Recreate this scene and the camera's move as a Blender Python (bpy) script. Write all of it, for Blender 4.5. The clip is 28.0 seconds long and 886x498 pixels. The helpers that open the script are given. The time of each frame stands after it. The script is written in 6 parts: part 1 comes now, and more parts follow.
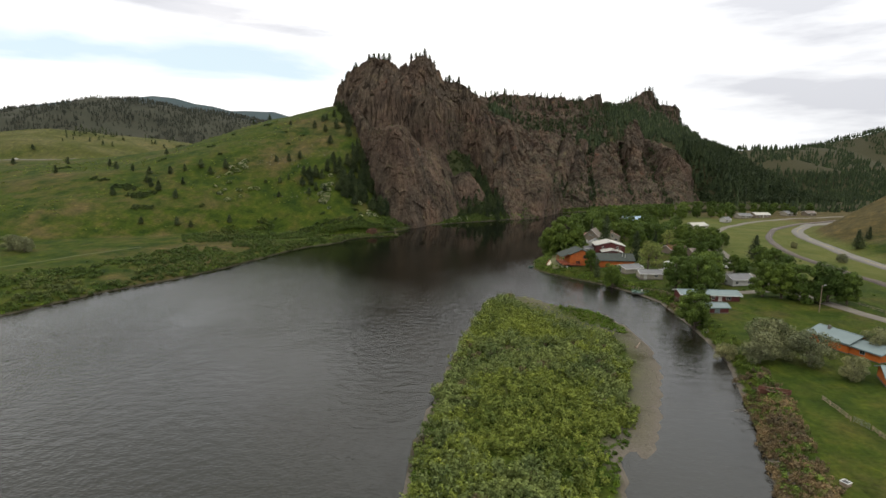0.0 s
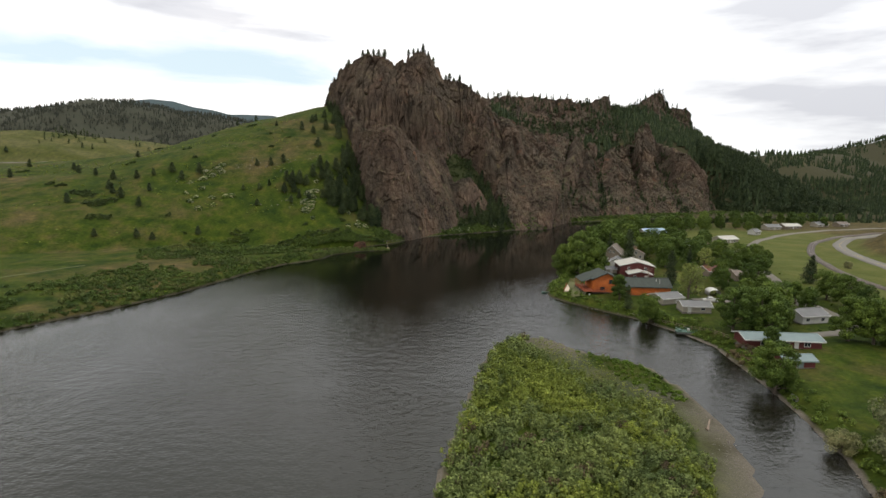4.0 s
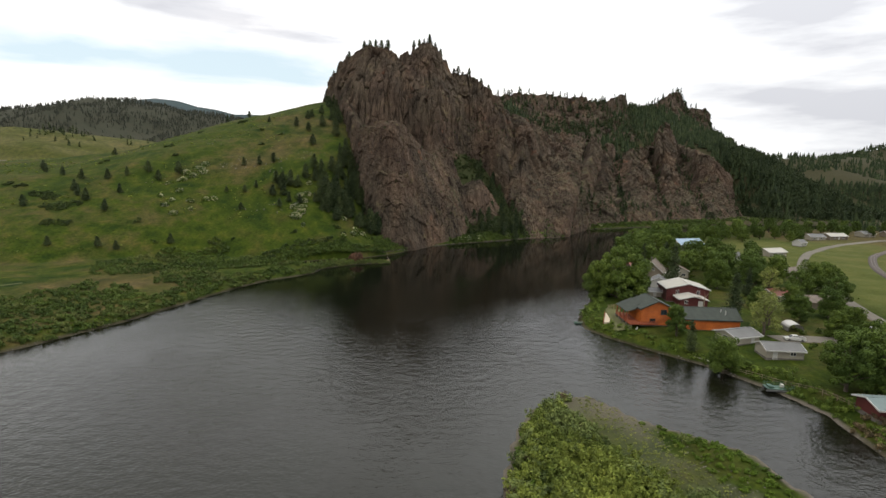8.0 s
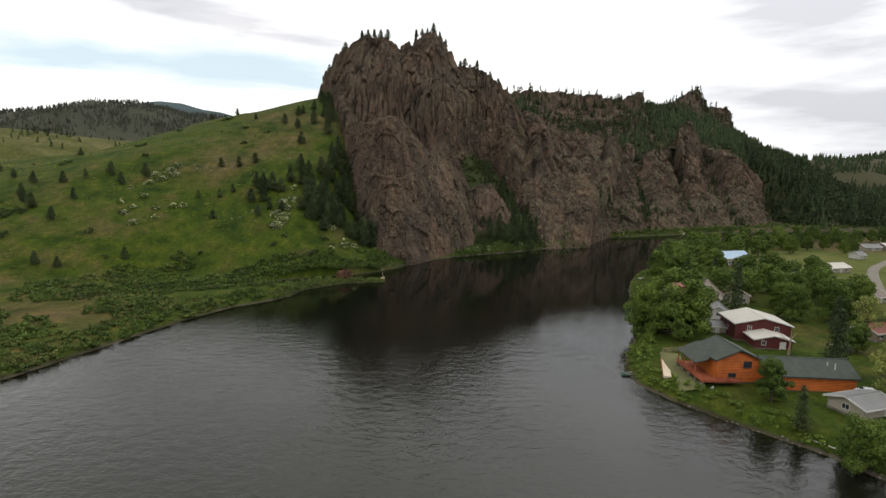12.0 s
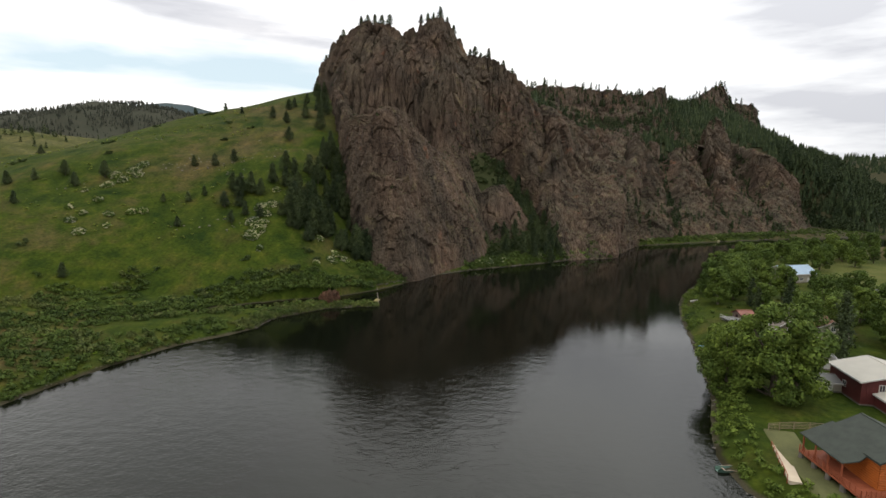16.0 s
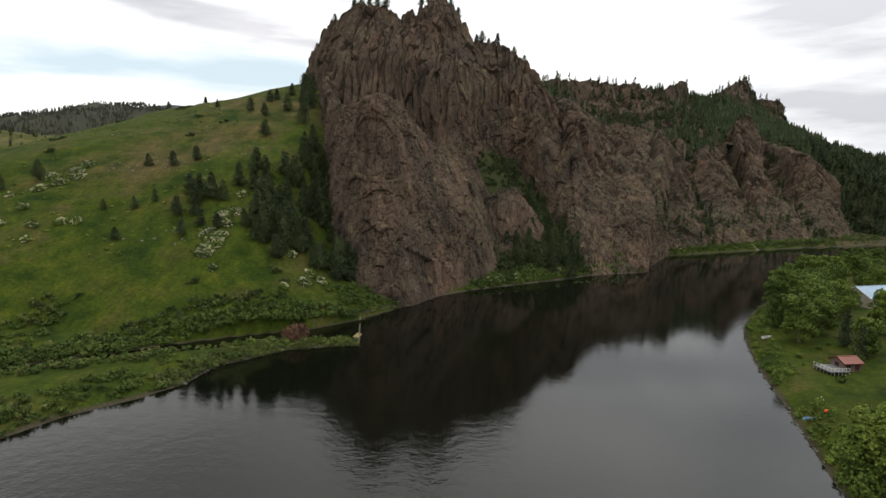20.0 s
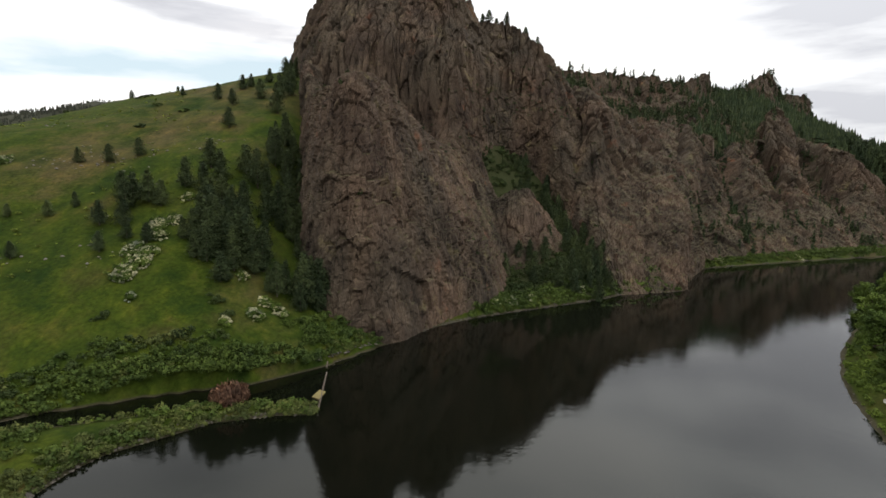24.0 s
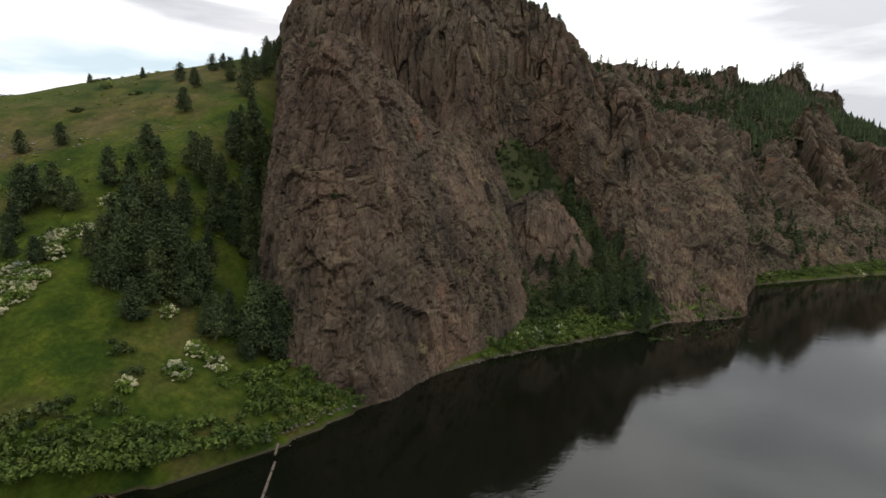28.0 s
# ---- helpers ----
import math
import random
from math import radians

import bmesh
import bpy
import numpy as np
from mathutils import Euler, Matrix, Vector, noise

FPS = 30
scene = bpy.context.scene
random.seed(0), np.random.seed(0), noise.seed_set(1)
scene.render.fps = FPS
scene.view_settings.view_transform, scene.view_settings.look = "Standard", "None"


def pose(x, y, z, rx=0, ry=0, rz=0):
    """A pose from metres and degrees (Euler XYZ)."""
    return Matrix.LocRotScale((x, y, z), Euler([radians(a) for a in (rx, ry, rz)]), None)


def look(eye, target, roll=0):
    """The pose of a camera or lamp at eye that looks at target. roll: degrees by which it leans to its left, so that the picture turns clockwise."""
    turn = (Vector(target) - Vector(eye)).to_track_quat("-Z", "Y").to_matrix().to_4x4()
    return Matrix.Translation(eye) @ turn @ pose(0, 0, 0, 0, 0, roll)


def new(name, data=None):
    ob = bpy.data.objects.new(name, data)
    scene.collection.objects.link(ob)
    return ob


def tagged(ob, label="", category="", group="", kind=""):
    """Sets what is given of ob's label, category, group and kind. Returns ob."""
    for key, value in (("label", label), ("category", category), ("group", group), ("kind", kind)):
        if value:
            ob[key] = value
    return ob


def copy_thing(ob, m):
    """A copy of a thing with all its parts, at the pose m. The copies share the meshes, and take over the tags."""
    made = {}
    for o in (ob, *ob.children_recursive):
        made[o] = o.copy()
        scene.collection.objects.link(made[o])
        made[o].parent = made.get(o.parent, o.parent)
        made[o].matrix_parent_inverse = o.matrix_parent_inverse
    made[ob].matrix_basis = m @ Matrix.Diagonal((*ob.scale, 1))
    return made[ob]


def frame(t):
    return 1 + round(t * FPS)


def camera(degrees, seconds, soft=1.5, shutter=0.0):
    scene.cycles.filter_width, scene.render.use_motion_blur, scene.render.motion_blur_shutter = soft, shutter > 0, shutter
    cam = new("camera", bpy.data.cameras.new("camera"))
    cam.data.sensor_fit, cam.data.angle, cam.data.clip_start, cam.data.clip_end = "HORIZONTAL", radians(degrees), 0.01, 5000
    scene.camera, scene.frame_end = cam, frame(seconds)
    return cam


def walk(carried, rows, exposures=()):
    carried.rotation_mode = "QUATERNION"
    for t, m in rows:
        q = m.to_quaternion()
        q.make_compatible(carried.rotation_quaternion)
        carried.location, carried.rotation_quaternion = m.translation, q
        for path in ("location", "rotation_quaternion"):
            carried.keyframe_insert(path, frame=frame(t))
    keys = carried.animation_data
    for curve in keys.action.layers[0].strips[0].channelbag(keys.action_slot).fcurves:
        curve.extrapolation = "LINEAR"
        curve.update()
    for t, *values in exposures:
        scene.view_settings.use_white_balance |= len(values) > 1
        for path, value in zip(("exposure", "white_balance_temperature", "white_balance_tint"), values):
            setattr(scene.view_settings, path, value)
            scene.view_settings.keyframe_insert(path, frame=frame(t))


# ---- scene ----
cam = camera(78.1, 28.0)
METRES, EYE, TILT, LEAN, TURN = 320.0, 53.0, -6.6, -0.3, 0.0
ROWS = [
    (0.0, 0.0, 0.0, 0.0, 0.02, -2.62, -0.54),
    (0.5, 0.0006, 0.0172, 0.0022, 0.16, -2.55, -0.61),
    (1.0, 0.0019, 0.0354, 0.0047, 0.19, -2.48, -0.64),
    (1.5, 0.0031, 0.0543, 0.007, 0.14, -2.41, -0.64),
    (2.0, 0.004, 0.0729, 0.009, 0.08, -2.33, -0.65),
    (2.5, 0.0047, 0.0913, 0.0108, 0.03, -2.24, -0.65),
    (3.0, 0.005, 0.1088, 0.0129, 0.02, -2.19, -0.69),
    (3.5, 0.0051, 0.126, 0.0146, 0.04, -2.15, -0.73),
    (5.5, 0.0021, 0.1928, 0.0209, 0.26, -2.06, -0.98),
    (6.0, 0.0013, 0.2095, 0.0226, 0.35, -2.03, -1.04),
    (6.5, 0.0006, 0.2267, 0.0243, 0.43, -2.02, -1.1),
    (7.0, -0.0002, 0.244, 0.0262, 0.49, -2.01, -1.15),
    (7.5, -0.001, 0.2616, 0.0281, 0.54, -1.99, -1.18),
    (8.0, -0.0014, 0.2798, 0.0299, 0.59, -1.96, -1.2),
    (8.5, -0.0017, 0.2979, 0.032, 0.64, -1.95, -1.21),
    (9.0, -0.0017, 0.3162, 0.0338, 0.7, -1.92, -1.2),
    (9.5, -0.0017, 0.3345, 0.0355, 0.76, -1.88, -1.19),
    (10.0, -0.0014, 0.3527, 0.0373, 0.83, -1.83, -1.18),
    (10.5, -0.0013, 0.3709, 0.0389, 0.92, -1.78, -1.17),
    (11.0, -0.0011, 0.3886, 0.0406, 1.02, -1.74, -1.19),
    (11.5, -0.0008, 0.4068, 0.0425, 1.13, -1.72, -1.2),
    (12.0, -0.0007, 0.425, 0.0442, 1.23, -1.68, -1.21),
    (12.5, -0.0006, 0.4434, 0.0459, 1.32, -1.64, -1.21),
    (14.5, -0.0023, 0.5157, 0.0524, 1.64, -1.55, -1.2),
    (15.0, -0.0026, 0.5333, 0.0539, 1.77, -1.53, -1.22),
    (15.5, -0.0032, 0.551, 0.0555, 1.91, -1.51, -1.24),
    (16.0, -0.0034, 0.5686, 0.057, 2.06, -1.5, -1.25),
    (16.5, -0.0036, 0.5867, 0.0589, 2.2, -1.49, -1.28),
    (17.0, -0.0038, 0.6049, 0.0607, 2.32, -1.48, -1.29),
    (17.5, -0.0038, 0.6232, 0.0626, 2.41, -1.46, -1.28),
    (18.0, -0.0036, 0.6412, 0.0645, 2.48, -1.44, -1.26),
    (18.5, -0.0033, 0.6596, 0.0664, 2.54, -1.43, -1.24),
    (19.0, -0.0028, 0.6779, 0.0681, 2.61, -1.4, -1.22),
    (19.5, -0.0023, 0.6961, 0.07, 2.69, -1.38, -1.2),
    (20.0, -0.0015, 0.7141, 0.0718, 2.78, -1.36, -1.18),
    (20.5, -0.0012, 0.7324, 0.074, 2.86, -1.37, -1.19),
    (21.0, -0.0011, 0.751, 0.0756, 2.93, -1.35, -1.19),
    (21.5, -0.001, 0.7692, 0.0774, 3.01, -1.34, -1.19),
    (23.5, -0.0016, 0.8401, 0.085, 3.21, -1.37, -1.29),
    (24.0, -0.0017, 0.8578, 0.0865, 3.27, -1.34, -1.3),
    (24.5, -0.0021, 0.8753, 0.0882, 3.33, -1.34, -1.32),
    (25.0, -0.0028, 0.8926, 0.0897, 3.38, -1.32, -1.35),
    (25.5, -0.0036, 0.9096, 0.0912, 3.44, -1.31, -1.38),
    (26.0, -0.0047, 0.9264, 0.0927, 3.5, -1.3, -1.43),
    (26.5, -0.006, 0.9434, 0.094, 3.56, -1.28, -1.47),
    (27.0, -0.0074, 0.9604, 0.0955, 3.63, -1.28, -1.52),
    (27.5, -0.0089, 0.9775, 0.0972, 3.68, -1.29, -1.59),
    (28.0, -0.0107, 0.9943, 0.0988, 3.72, -1.29, -1.64),
]
walk(cam, [(t, pose(0, 0, EYE, 0, LEAN, TURN) @ pose(0, 0, 0, TILT) @ pose(METRES * x, METRES * y, METRES * z, 90 + pitch, roll, yaw)) for t, x, y, z, yaw, pitch, roll in ROWS],
     exposures=[(0.0, 0.08), (10.0, 0.04), (28.0, 0.0)])

# ---- sky, sun and exposure ----
world = bpy.data.worlds.new("world")
scene.world = world
world.use_nodes = True
wn = world.node_tree
wn.nodes.clear()
SUN_ELEV, SUN_ROT = radians(45), radians(-115)
w_out = wn.nodes.new("ShaderNodeOutputWorld")
w_bg = wn.nodes.new("ShaderNodeBackground")
w_sky = wn.nodes.new("ShaderNodeTexSky")
w_sky.sky_type, w_sky.sun_disc = "NISHITA", False
w_sky.sun_elevation, w_sky.sun_rotation = SUN_ELEV, SUN_ROT
w_tc = wn.nodes.new("ShaderNodeTexCoord")


def w_node(kind, *links, **values):
    n = wn.nodes.new(kind)
    for k, v in values.items():
        n.inputs[k.replace("_", " ")].default_value = v
    for out, slot in links:
        wn.links.new(out, n.inputs[slot])
    return n


def w_math(op, a, b=None):
    n = wn.nodes.new("ShaderNodeMath")
    n.operation = op
    for v, s in ((a, 0), (b, 1)):
        if isinstance(v, (int, float)):
            n.inputs[s].default_value = v
        elif v is not None:
            wn.links.new(v, n.inputs[s])
    return n.outputs[0]


def w_ramp(fac, *stops):
    r = w_node("ShaderNodeValToRGB", (fac, 0))
    els = r.color_ramp.elements
    while len(els) < len(stops):
        els.new(0.5)
    for e, (p, c) in zip(els, stops):
        e.position, e.color = p, (c, c, c, 1) if isinstance(c, (int, float)) else (*c, 1)
    return r.outputs[0]


# layered cloud, brighter overhead, with an opening of blue over the low hills
w_sep = w_node("ShaderNodeSeparateXYZ", (w_tc.outputs["Generated"], 0))
w_map = w_node("ShaderNodeMapping", (w_tc.outputs["Generated"], "Vector"), Scale=(1.0, 0.8, 5.5), Rotation=(0, 0.05, 0), Location=(0.35, 0.2, 0.1))
w_n1 = w_node("ShaderNodeTexNoise", (w_map.outputs[0], "Vector"), Scale=2.4, Detail=6.0, Roughness=0.5, Distortion=0.3)
w_n2 = w_node("ShaderNodeTexNoise", (w_map.outputs[0], "Vector"), Scale=1.5, Detail=7.0, Roughness=0.55)
w_dx = w_math("MULTIPLY", w_math("ADD", w_sep.outputs[0], 0.40), 3.0)
w_dz = w_math("MULTIPLY", w_math("SUBTRACT", w_sep.outputs[2], 0.150), 19.0)
w_gap = w_math("ADD", w_math("MULTIPLY", w_dx, w_dx), w_math("MULTIPLY", w_dz, w_dz))
w_gap = w_math("ADD", w_gap, w_math("MULTIPLY", w_math("SUBTRACT", w_n1.outputs[0], 0.5), 4.0))
w_open = w_ramp(w_gap, (0.25, 0.0), (0.95, 1.0))
w_open = w_math("MAXIMUM", w_open, w_math("LESS_THAN", w_sep.outputs[1], 0.0))
w_cl = w_ramp(w_n2.outputs[0], (0.36, (6.5, 6.6, 7.0)), (0.47, (10.0, 10.1, 10.2)), (0.56, (11.8, 11.7, 11.5)))
w_up = w_math("ADD", w_math("MULTIPLY", w_math("MAXIMUM", w_sep.outputs[2], 0.0), 0.9), 0.98)
w_up = w_math("ADD", w_up, w_math("MULTIPLY", w_math("MAXIMUM", w_math("SUBTRACT", w_sep.outputs[2], 0.38), 0.0), 0.6))
w_high = w_math("MINIMUM", w_math("MAXIMUM", w_math("MULTIPLY", w_math("SUBTRACT", w_sep.outputs[2], 0.26), 4.0), 0.0), 1.0)
w_up = w_math("MULTIPLY", w_up, w_math("ADD", w_math("MULTIPLY", w_math("MULTIPLY", w_sep.outputs[0], 0.7), w_high), 1.0))
w_up3 = w_node("ShaderNodeCombineXYZ", (w_up, 0), (w_up, 1), (w_up, 2))
w_mul = wn.nodes.new("ShaderNodeMixRGB")
w_mul.blend_type = "MULTIPLY"
w_mul.inputs[0].default_value = 1.0
wn.links.new(w_cl, w_mul.inputs[1])
wn.links.new(w_up3.outputs[0], w_mul.inputs[2])
# a long grey bank of cloud above the opening
w_gx = w_math("MULTIPLY", w_math("ADD", w_sep.outputs[0], 0.40), 4.2)
w_tilt = w_math("ADD", w_sep.outputs[2], w_math("MULTIPLY", w_math("ADD", w_sep.outputs[0], 0.40), 0.15))
w_gz = w_math("MULTIPLY", w_math("SUBTRACT", w_tilt, 0.232), 36.0)
w_grey = w_math("ADD", w_math("MULTIPLY", w_gx, w_gx), w_math("MULTIPLY", w_gz, w_gz))
w_grey = w_math("ADD", w_grey, w_math("MULTIPLY", w_math("SUBTRACT", w_n2.outputs[0], 0.5), 5.0))
w_grey = w_math("MAXIMUM", w_grey, w_math("MULTIPLY", w_math("LESS_THAN", w_sep.outputs[1], 0.0), 9.0))
w_bank = wn.nodes.new("ShaderNodeMixRGB")
w_bank.blend_type = "MULTIPLY"
w_bank.inputs[0].default_value = 1.0
wn.links.new(w_mul.outputs[0], w_bank.inputs[1])
wn.links.new(w_ramp(w_grey, (0.2, (0.66, 0.66, 0.69)), (1.0, 1.0)), w_bank.inputs[2])
w_hazy = wn.nodes.new("ShaderNodeMixRGB")
w_hazy.inputs[0].default_value = 0.7
wn.links.new(w_sky.outputs[0], w_hazy.inputs[1])
w_hazy.inputs[2].default_value = (9.0, 10.6, 11.3, 1)
w_mix = wn.nodes.new("ShaderNodeMixRGB")
for a, b in ((w_open, w_mix.inputs[0]), (w_hazy.outputs[0], w_mix.inputs[1]), (w_bank.outputs[0], w_mix.inputs[2]), (w_mix.outputs[0], w_bg.inputs[0]), (w_bg.outputs[0], w_out.inputs[0])):
    wn.links.new(a, b)
w_bg.inputs[1].default_value = 0.1
sun = new("sun", bpy.data.lights.new("sun", "SUN"))
sun.data.energy, sun.data.angle, sun.data.color = 0.75, radians(10), (1.0, 0.95, 0.88)
sun.matrix_world = look((-226, -106, 250), (0, 0, 0))
scene.view_settings.exposure = 0.0

# ---- materials ----
def material(name, build):
    m = bpy.data.materials.new(name)
    m.use_nodes = True
    nt = m.node_tree
    bsdf = nt.nodes["Principled BSDF"]
    build(nt, bsdf)
    return m


def node(nt, kind, **values):
    n = nt.nodes.new(kind)
    for k, v in values.items():
        n.inputs[k.replace("_", " ")].default_value = v
    return n


def coords(nt, scale=(1, 1, 1), world=True):
    """Place in the world (or in the object) as a texture vector, stretched by scale."""
    if world:
        src = nt.nodes.new("ShaderNodeNewGeometry").outputs["Position"]
    else:
        src = nt.nodes.new("ShaderNodeTexCoord").outputs["Object"]
    mp = nt.nodes.new("ShaderNodeMapping")
    mp.inputs["Scale"].default_value = scale
    nt.links.new(src, mp.inputs["Vector"])
    return mp.outputs[0]


def fbm_node(nt, vec, scale, detail=6, rough=0.55):
    n = node(nt, "ShaderNodeTexNoise", Scale=scale, Detail=detail, Roughness=rough)
    nt.links.new(vec, n.inputs["Vector"])
    return n.outputs[0]


def ramp(nt, fac, stops):
    r = nt.nodes.new("ShaderNodeValToRGB")
    els = r.color_ramp.elements
    while len(els) < len(stops):
        els.new(0.5)
    for e, (p, c) in zip(els, stops):
        e.position, e.color = p, (*c, 1) if len(c) == 3 else c
    nt.links.new(fac, r.inputs[0])
    return r.outputs[0]


def blend(nt, fac, a, b, mode="MIX"):
    m = nt.nodes.new("ShaderNodeMixRGB")
    m.blend_type = mode
    for v, s in ((fac, m.inputs[0]), (a, m.inputs[1]), (b, m.inputs[2])):
        if isinstance(v, (int, float)):
            s.default_value = v if s.type == "VALUE" else (v, v, v, 1)
        elif isinstance(v, tuple):
            s.default_value = (*v, 1)
        else:
            nt.links.new(v, s)
    return m.outputs[0]


def bump(nt, bsdf, height, strength, dist):
    b = node(nt, "ShaderNodeBump", Strength=strength, Distance=dist)
    nt.links.new(height, b.inputs["Height"])
    nt.links.new(b.outputs[0], bsdf.inputs["Normal"])


def plain(name, colour, rough=0.7, var=0.25, scale=1.5, metal=0.0, bumps=0.15):
    """Painted or worn surface: one colour with stains at two scales and a fine grain."""
    def build(nt, bsdf):
        vec = coords(nt, world=False)
        big, fine = fbm_node(nt, vec, scale * 0.35, 4), fbm_node(nt, vec, scale * 6, 3)
        dark = tuple(c * (1 - var) for c in colour)
        light = tuple(min(1, c * (1 + var * 0.5)) for c in colour)
        col = ramp(nt, big, [(0.35, dark), (0.65, light)])
        col = blend(nt, 0.3, col, ramp(nt, fine, [(0.3, dark), (0.7, light)]))
        nt.links.new(col, bsdf.inputs["Base Color"])
        bsdf.inputs["Roughness"].default_value, bsdf.inputs["Metallic"].default_value = rough, metal
        bsdf.inputs["Specular IOR Level"].default_value = 0.25
        bump(nt, bsdf, fine, bumps, 0.02)
    return material(name, build)


def leafy(name, dark, light, rough=0.75, island=True):
    """Foliage: colour varies from tuft to tuft and from plant to plant."""
    def build(nt, bsdf):
        g = nt.nodes.new("ShaderNodeNewGeometry")
        o = nt.nodes.new("ShaderNodeObjectInfo")
        c1 = ramp(nt, g.outputs["Random Per Island"], [(0.0, dark), (0.6, tuple((a + b) / 2 for a, b in zip(dark, light))), (1.0, light)])
        c2 = ramp(nt, o.outputs["Random"], [(0.0, (0.75, 0.78, 0.8)), (1.0, (1.2, 1.12, 1.0))])
        c1 = blend(nt, 0.45, c1, tuple((a + b) / 2 for a, b in zip(dark, light)))
        clump = ramp(nt, fbm_node(nt, coords(nt), 0.55, 3, 0.6), [(0.32, (0.56, 0.60, 0.62)), (0.68, (1.36, 1.30, 1.20))])
        col = blend(nt, 1.0, blend(nt, 1.0, c1, c2, "MULTIPLY"), clump, "MULTIPLY")
        patch = ramp(nt, fbm_node(nt, coords(nt), 0.09, 3), [(0.3, (0.62, 0.66, 0.66)), (0.7, (1.34, 1.26, 1.1))])
        nt.links.new(blend(nt, 1.0, col, patch, "MULTIPLY"), bsdf.inputs["Base Color"])
        bsdf.inputs["Roughness"].default_value = rough
        bsdf.inputs["Specular IOR Level"].default_value = 0.1
    return material(name, build)


def edges(nt, vec, scale, lo, hi):
    """Cracks between cells: 0 in the crack, 1 off it."""
    v = node(nt, "ShaderNodeTexVoronoi", Scale=scale, Randomness=1.0)
    v.feature = "DISTANCE_TO_EDGE"
    nt.links.new(vec, v.inputs["Vector"])
    return ramp(nt, v.outputs["Distance"], [(lo, (0, 0, 0)), (hi, (1, 1, 1))])


def rock_mat(nt, bsdf):
    vec = coords(nt)
    tall = coords(nt, (1, 1, 0.35))
    big, mid = fbm_node(nt, coords(nt, (1, 1, 0.6)), 0.035, 5), fbm_node(nt, tall, 0.28, 8, 0.68)
    fine, grit = fbm_node(nt, vec, 1.3, 9, 0.72), fbm_node(nt, vec, 5.0, 6, 0.75)
    c = ramp(nt, mid, [(0.32, (0.026, 0.021, 0.017)), (0.47, (0.059, 0.045, 0.033)), (0.66, (0.115, 0.089, 0.064))])
    red = ramp(nt, big, [(0.40, (0.067, 0.053, 0.037)), (0.60, (0.084, 0.053, 0.036))])
    c = blend(nt, 0.5, c, red)
    c = blend(nt, 0.7, c, ramp(nt, fine, [(0.32, (0.42, 0.40, 0.39)), (0.5, (0.95, 0.95, 0.95)), (0.68, (1.4, 1.38, 1.35))]), "MULTIPLY")
    c = blend(nt, 0.5, c, ramp(nt, grit, [(0.3, (0.5, 0.5, 0.5)), (0.7, (1.4, 1.4, 1.4))]), "MULTIPLY")
    c = blend(nt, 1.0, c, ramp(nt, fbm_node(nt, coords(nt, (1, 1, 0.5)), 0.07, 4, 0.6), [(0.34, (0.55, 0.55, 0.57)), (0.5, (0.92, 0.92, 0.92)), (0.66, (1.3, 1.27, 1.22))]), "MULTIPLY")
    # joints, upright and close, with the shadow inside the cracks painted dark
    warp = nt.nodes.new("ShaderNodeMixRGB")
    warp.blend_type = "ADD"
    warp.inputs[0].default_value = 3.0
    nt.links.new(vec, warp.inputs[1])
    soft = node(nt, "ShaderNodeTexNoise", Scale=0.4, Detail=4.0)
    nt.links.new(vec, soft.inputs["Vector"])
    nt.links.new(soft.outputs["Color"], warp.inputs[2])
    joint = []
    for sc, wide in (((0.30, 0.30, 0.075), 0.035), ((0.9, 0.9, 0.30), 0.05)):
        mp = nt.nodes.new("ShaderNodeMapping")
        mp.inputs["Scale"].default_value = sc
        nt.links.new(warp.outputs[0], mp.inputs["Vector"])
        joint.append(edges(nt, mp.outputs[0], 1.0, 0.0, wide))
    joints = blend(nt, 1.0, joint[0], blend(nt, 0.5, joint[1], (1, 1, 1)), "MULTIPLY")
    c = blend(nt, 1.0, c, blend(nt, 0.45, joints, (1, 1, 1)), "MULTIPLY")
    # dark upright streaks, ochre and orange lichen, pale fresh breaks
    streak = ramp(nt, fbm_node(nt, coords(nt, (1, 1, 0.07)), 0.30, 5, 0.6), [(0.58, (1, 1, 1)), (0.68, (0.42, 0.42, 0.45))])
    c = blend(nt, 0.9, c, streak, "MULTIPLY")
    lich = ramp(nt, fbm_node(nt, vec, 0.10, 8, 0.72), [(0.58, (0, 0, 0)), (0.68, (0.55, 0.55, 0.55))])
    c = blend(nt, lich, c, (0.150, 0.122, 0.060))
    rust = ramp(nt, fbm_node(nt, coords(nt, (0.9, 1.1, 0.8)), 0.085, 6, 0.65), [(0.62, (0, 0, 0)), (0.72, (0.6, 0.6, 0.6))])
    c = blend(nt, rust, c, (0.150, 0.062, 0.034))
    chips = ramp(nt, fbm_node(nt, coords(nt, (1.2, 0.8, 1.0)), 0.75, 7, 0.75), [(0.63, (0, 0, 0)), (0.72, (0.5, 0.5, 0.5))])
    c = blend(nt, chips, c, (0.21, 0.18, 0.15))
    g = nt.nodes.new("ShaderNodeNewGeometry")
    sep = nt.nodes.new("ShaderNodeSeparateXYZ")
    nt.links.new(g.outputs["Normal"], sep.inputs[0])
    flat = ramp(nt, sep.outputs[2], [(0.80, (0, 0, 0)), (0.95, (0.6, 0.6, 0.6))])
    c = blend(nt, flat, c, (0.060, 0.062, 0.022))
    nt.links.new(c, bsdf.inputs["Base Color"])
    bsdf.inputs["Roughness"].default_value = 0.92
    bsdf.inputs["Specular IOR Level"].default_value = 0.1
    bump(nt, bsdf, blend(nt, 0.35, blend(nt, 0.3, fine, grit), joints), 0.8, 0.6)


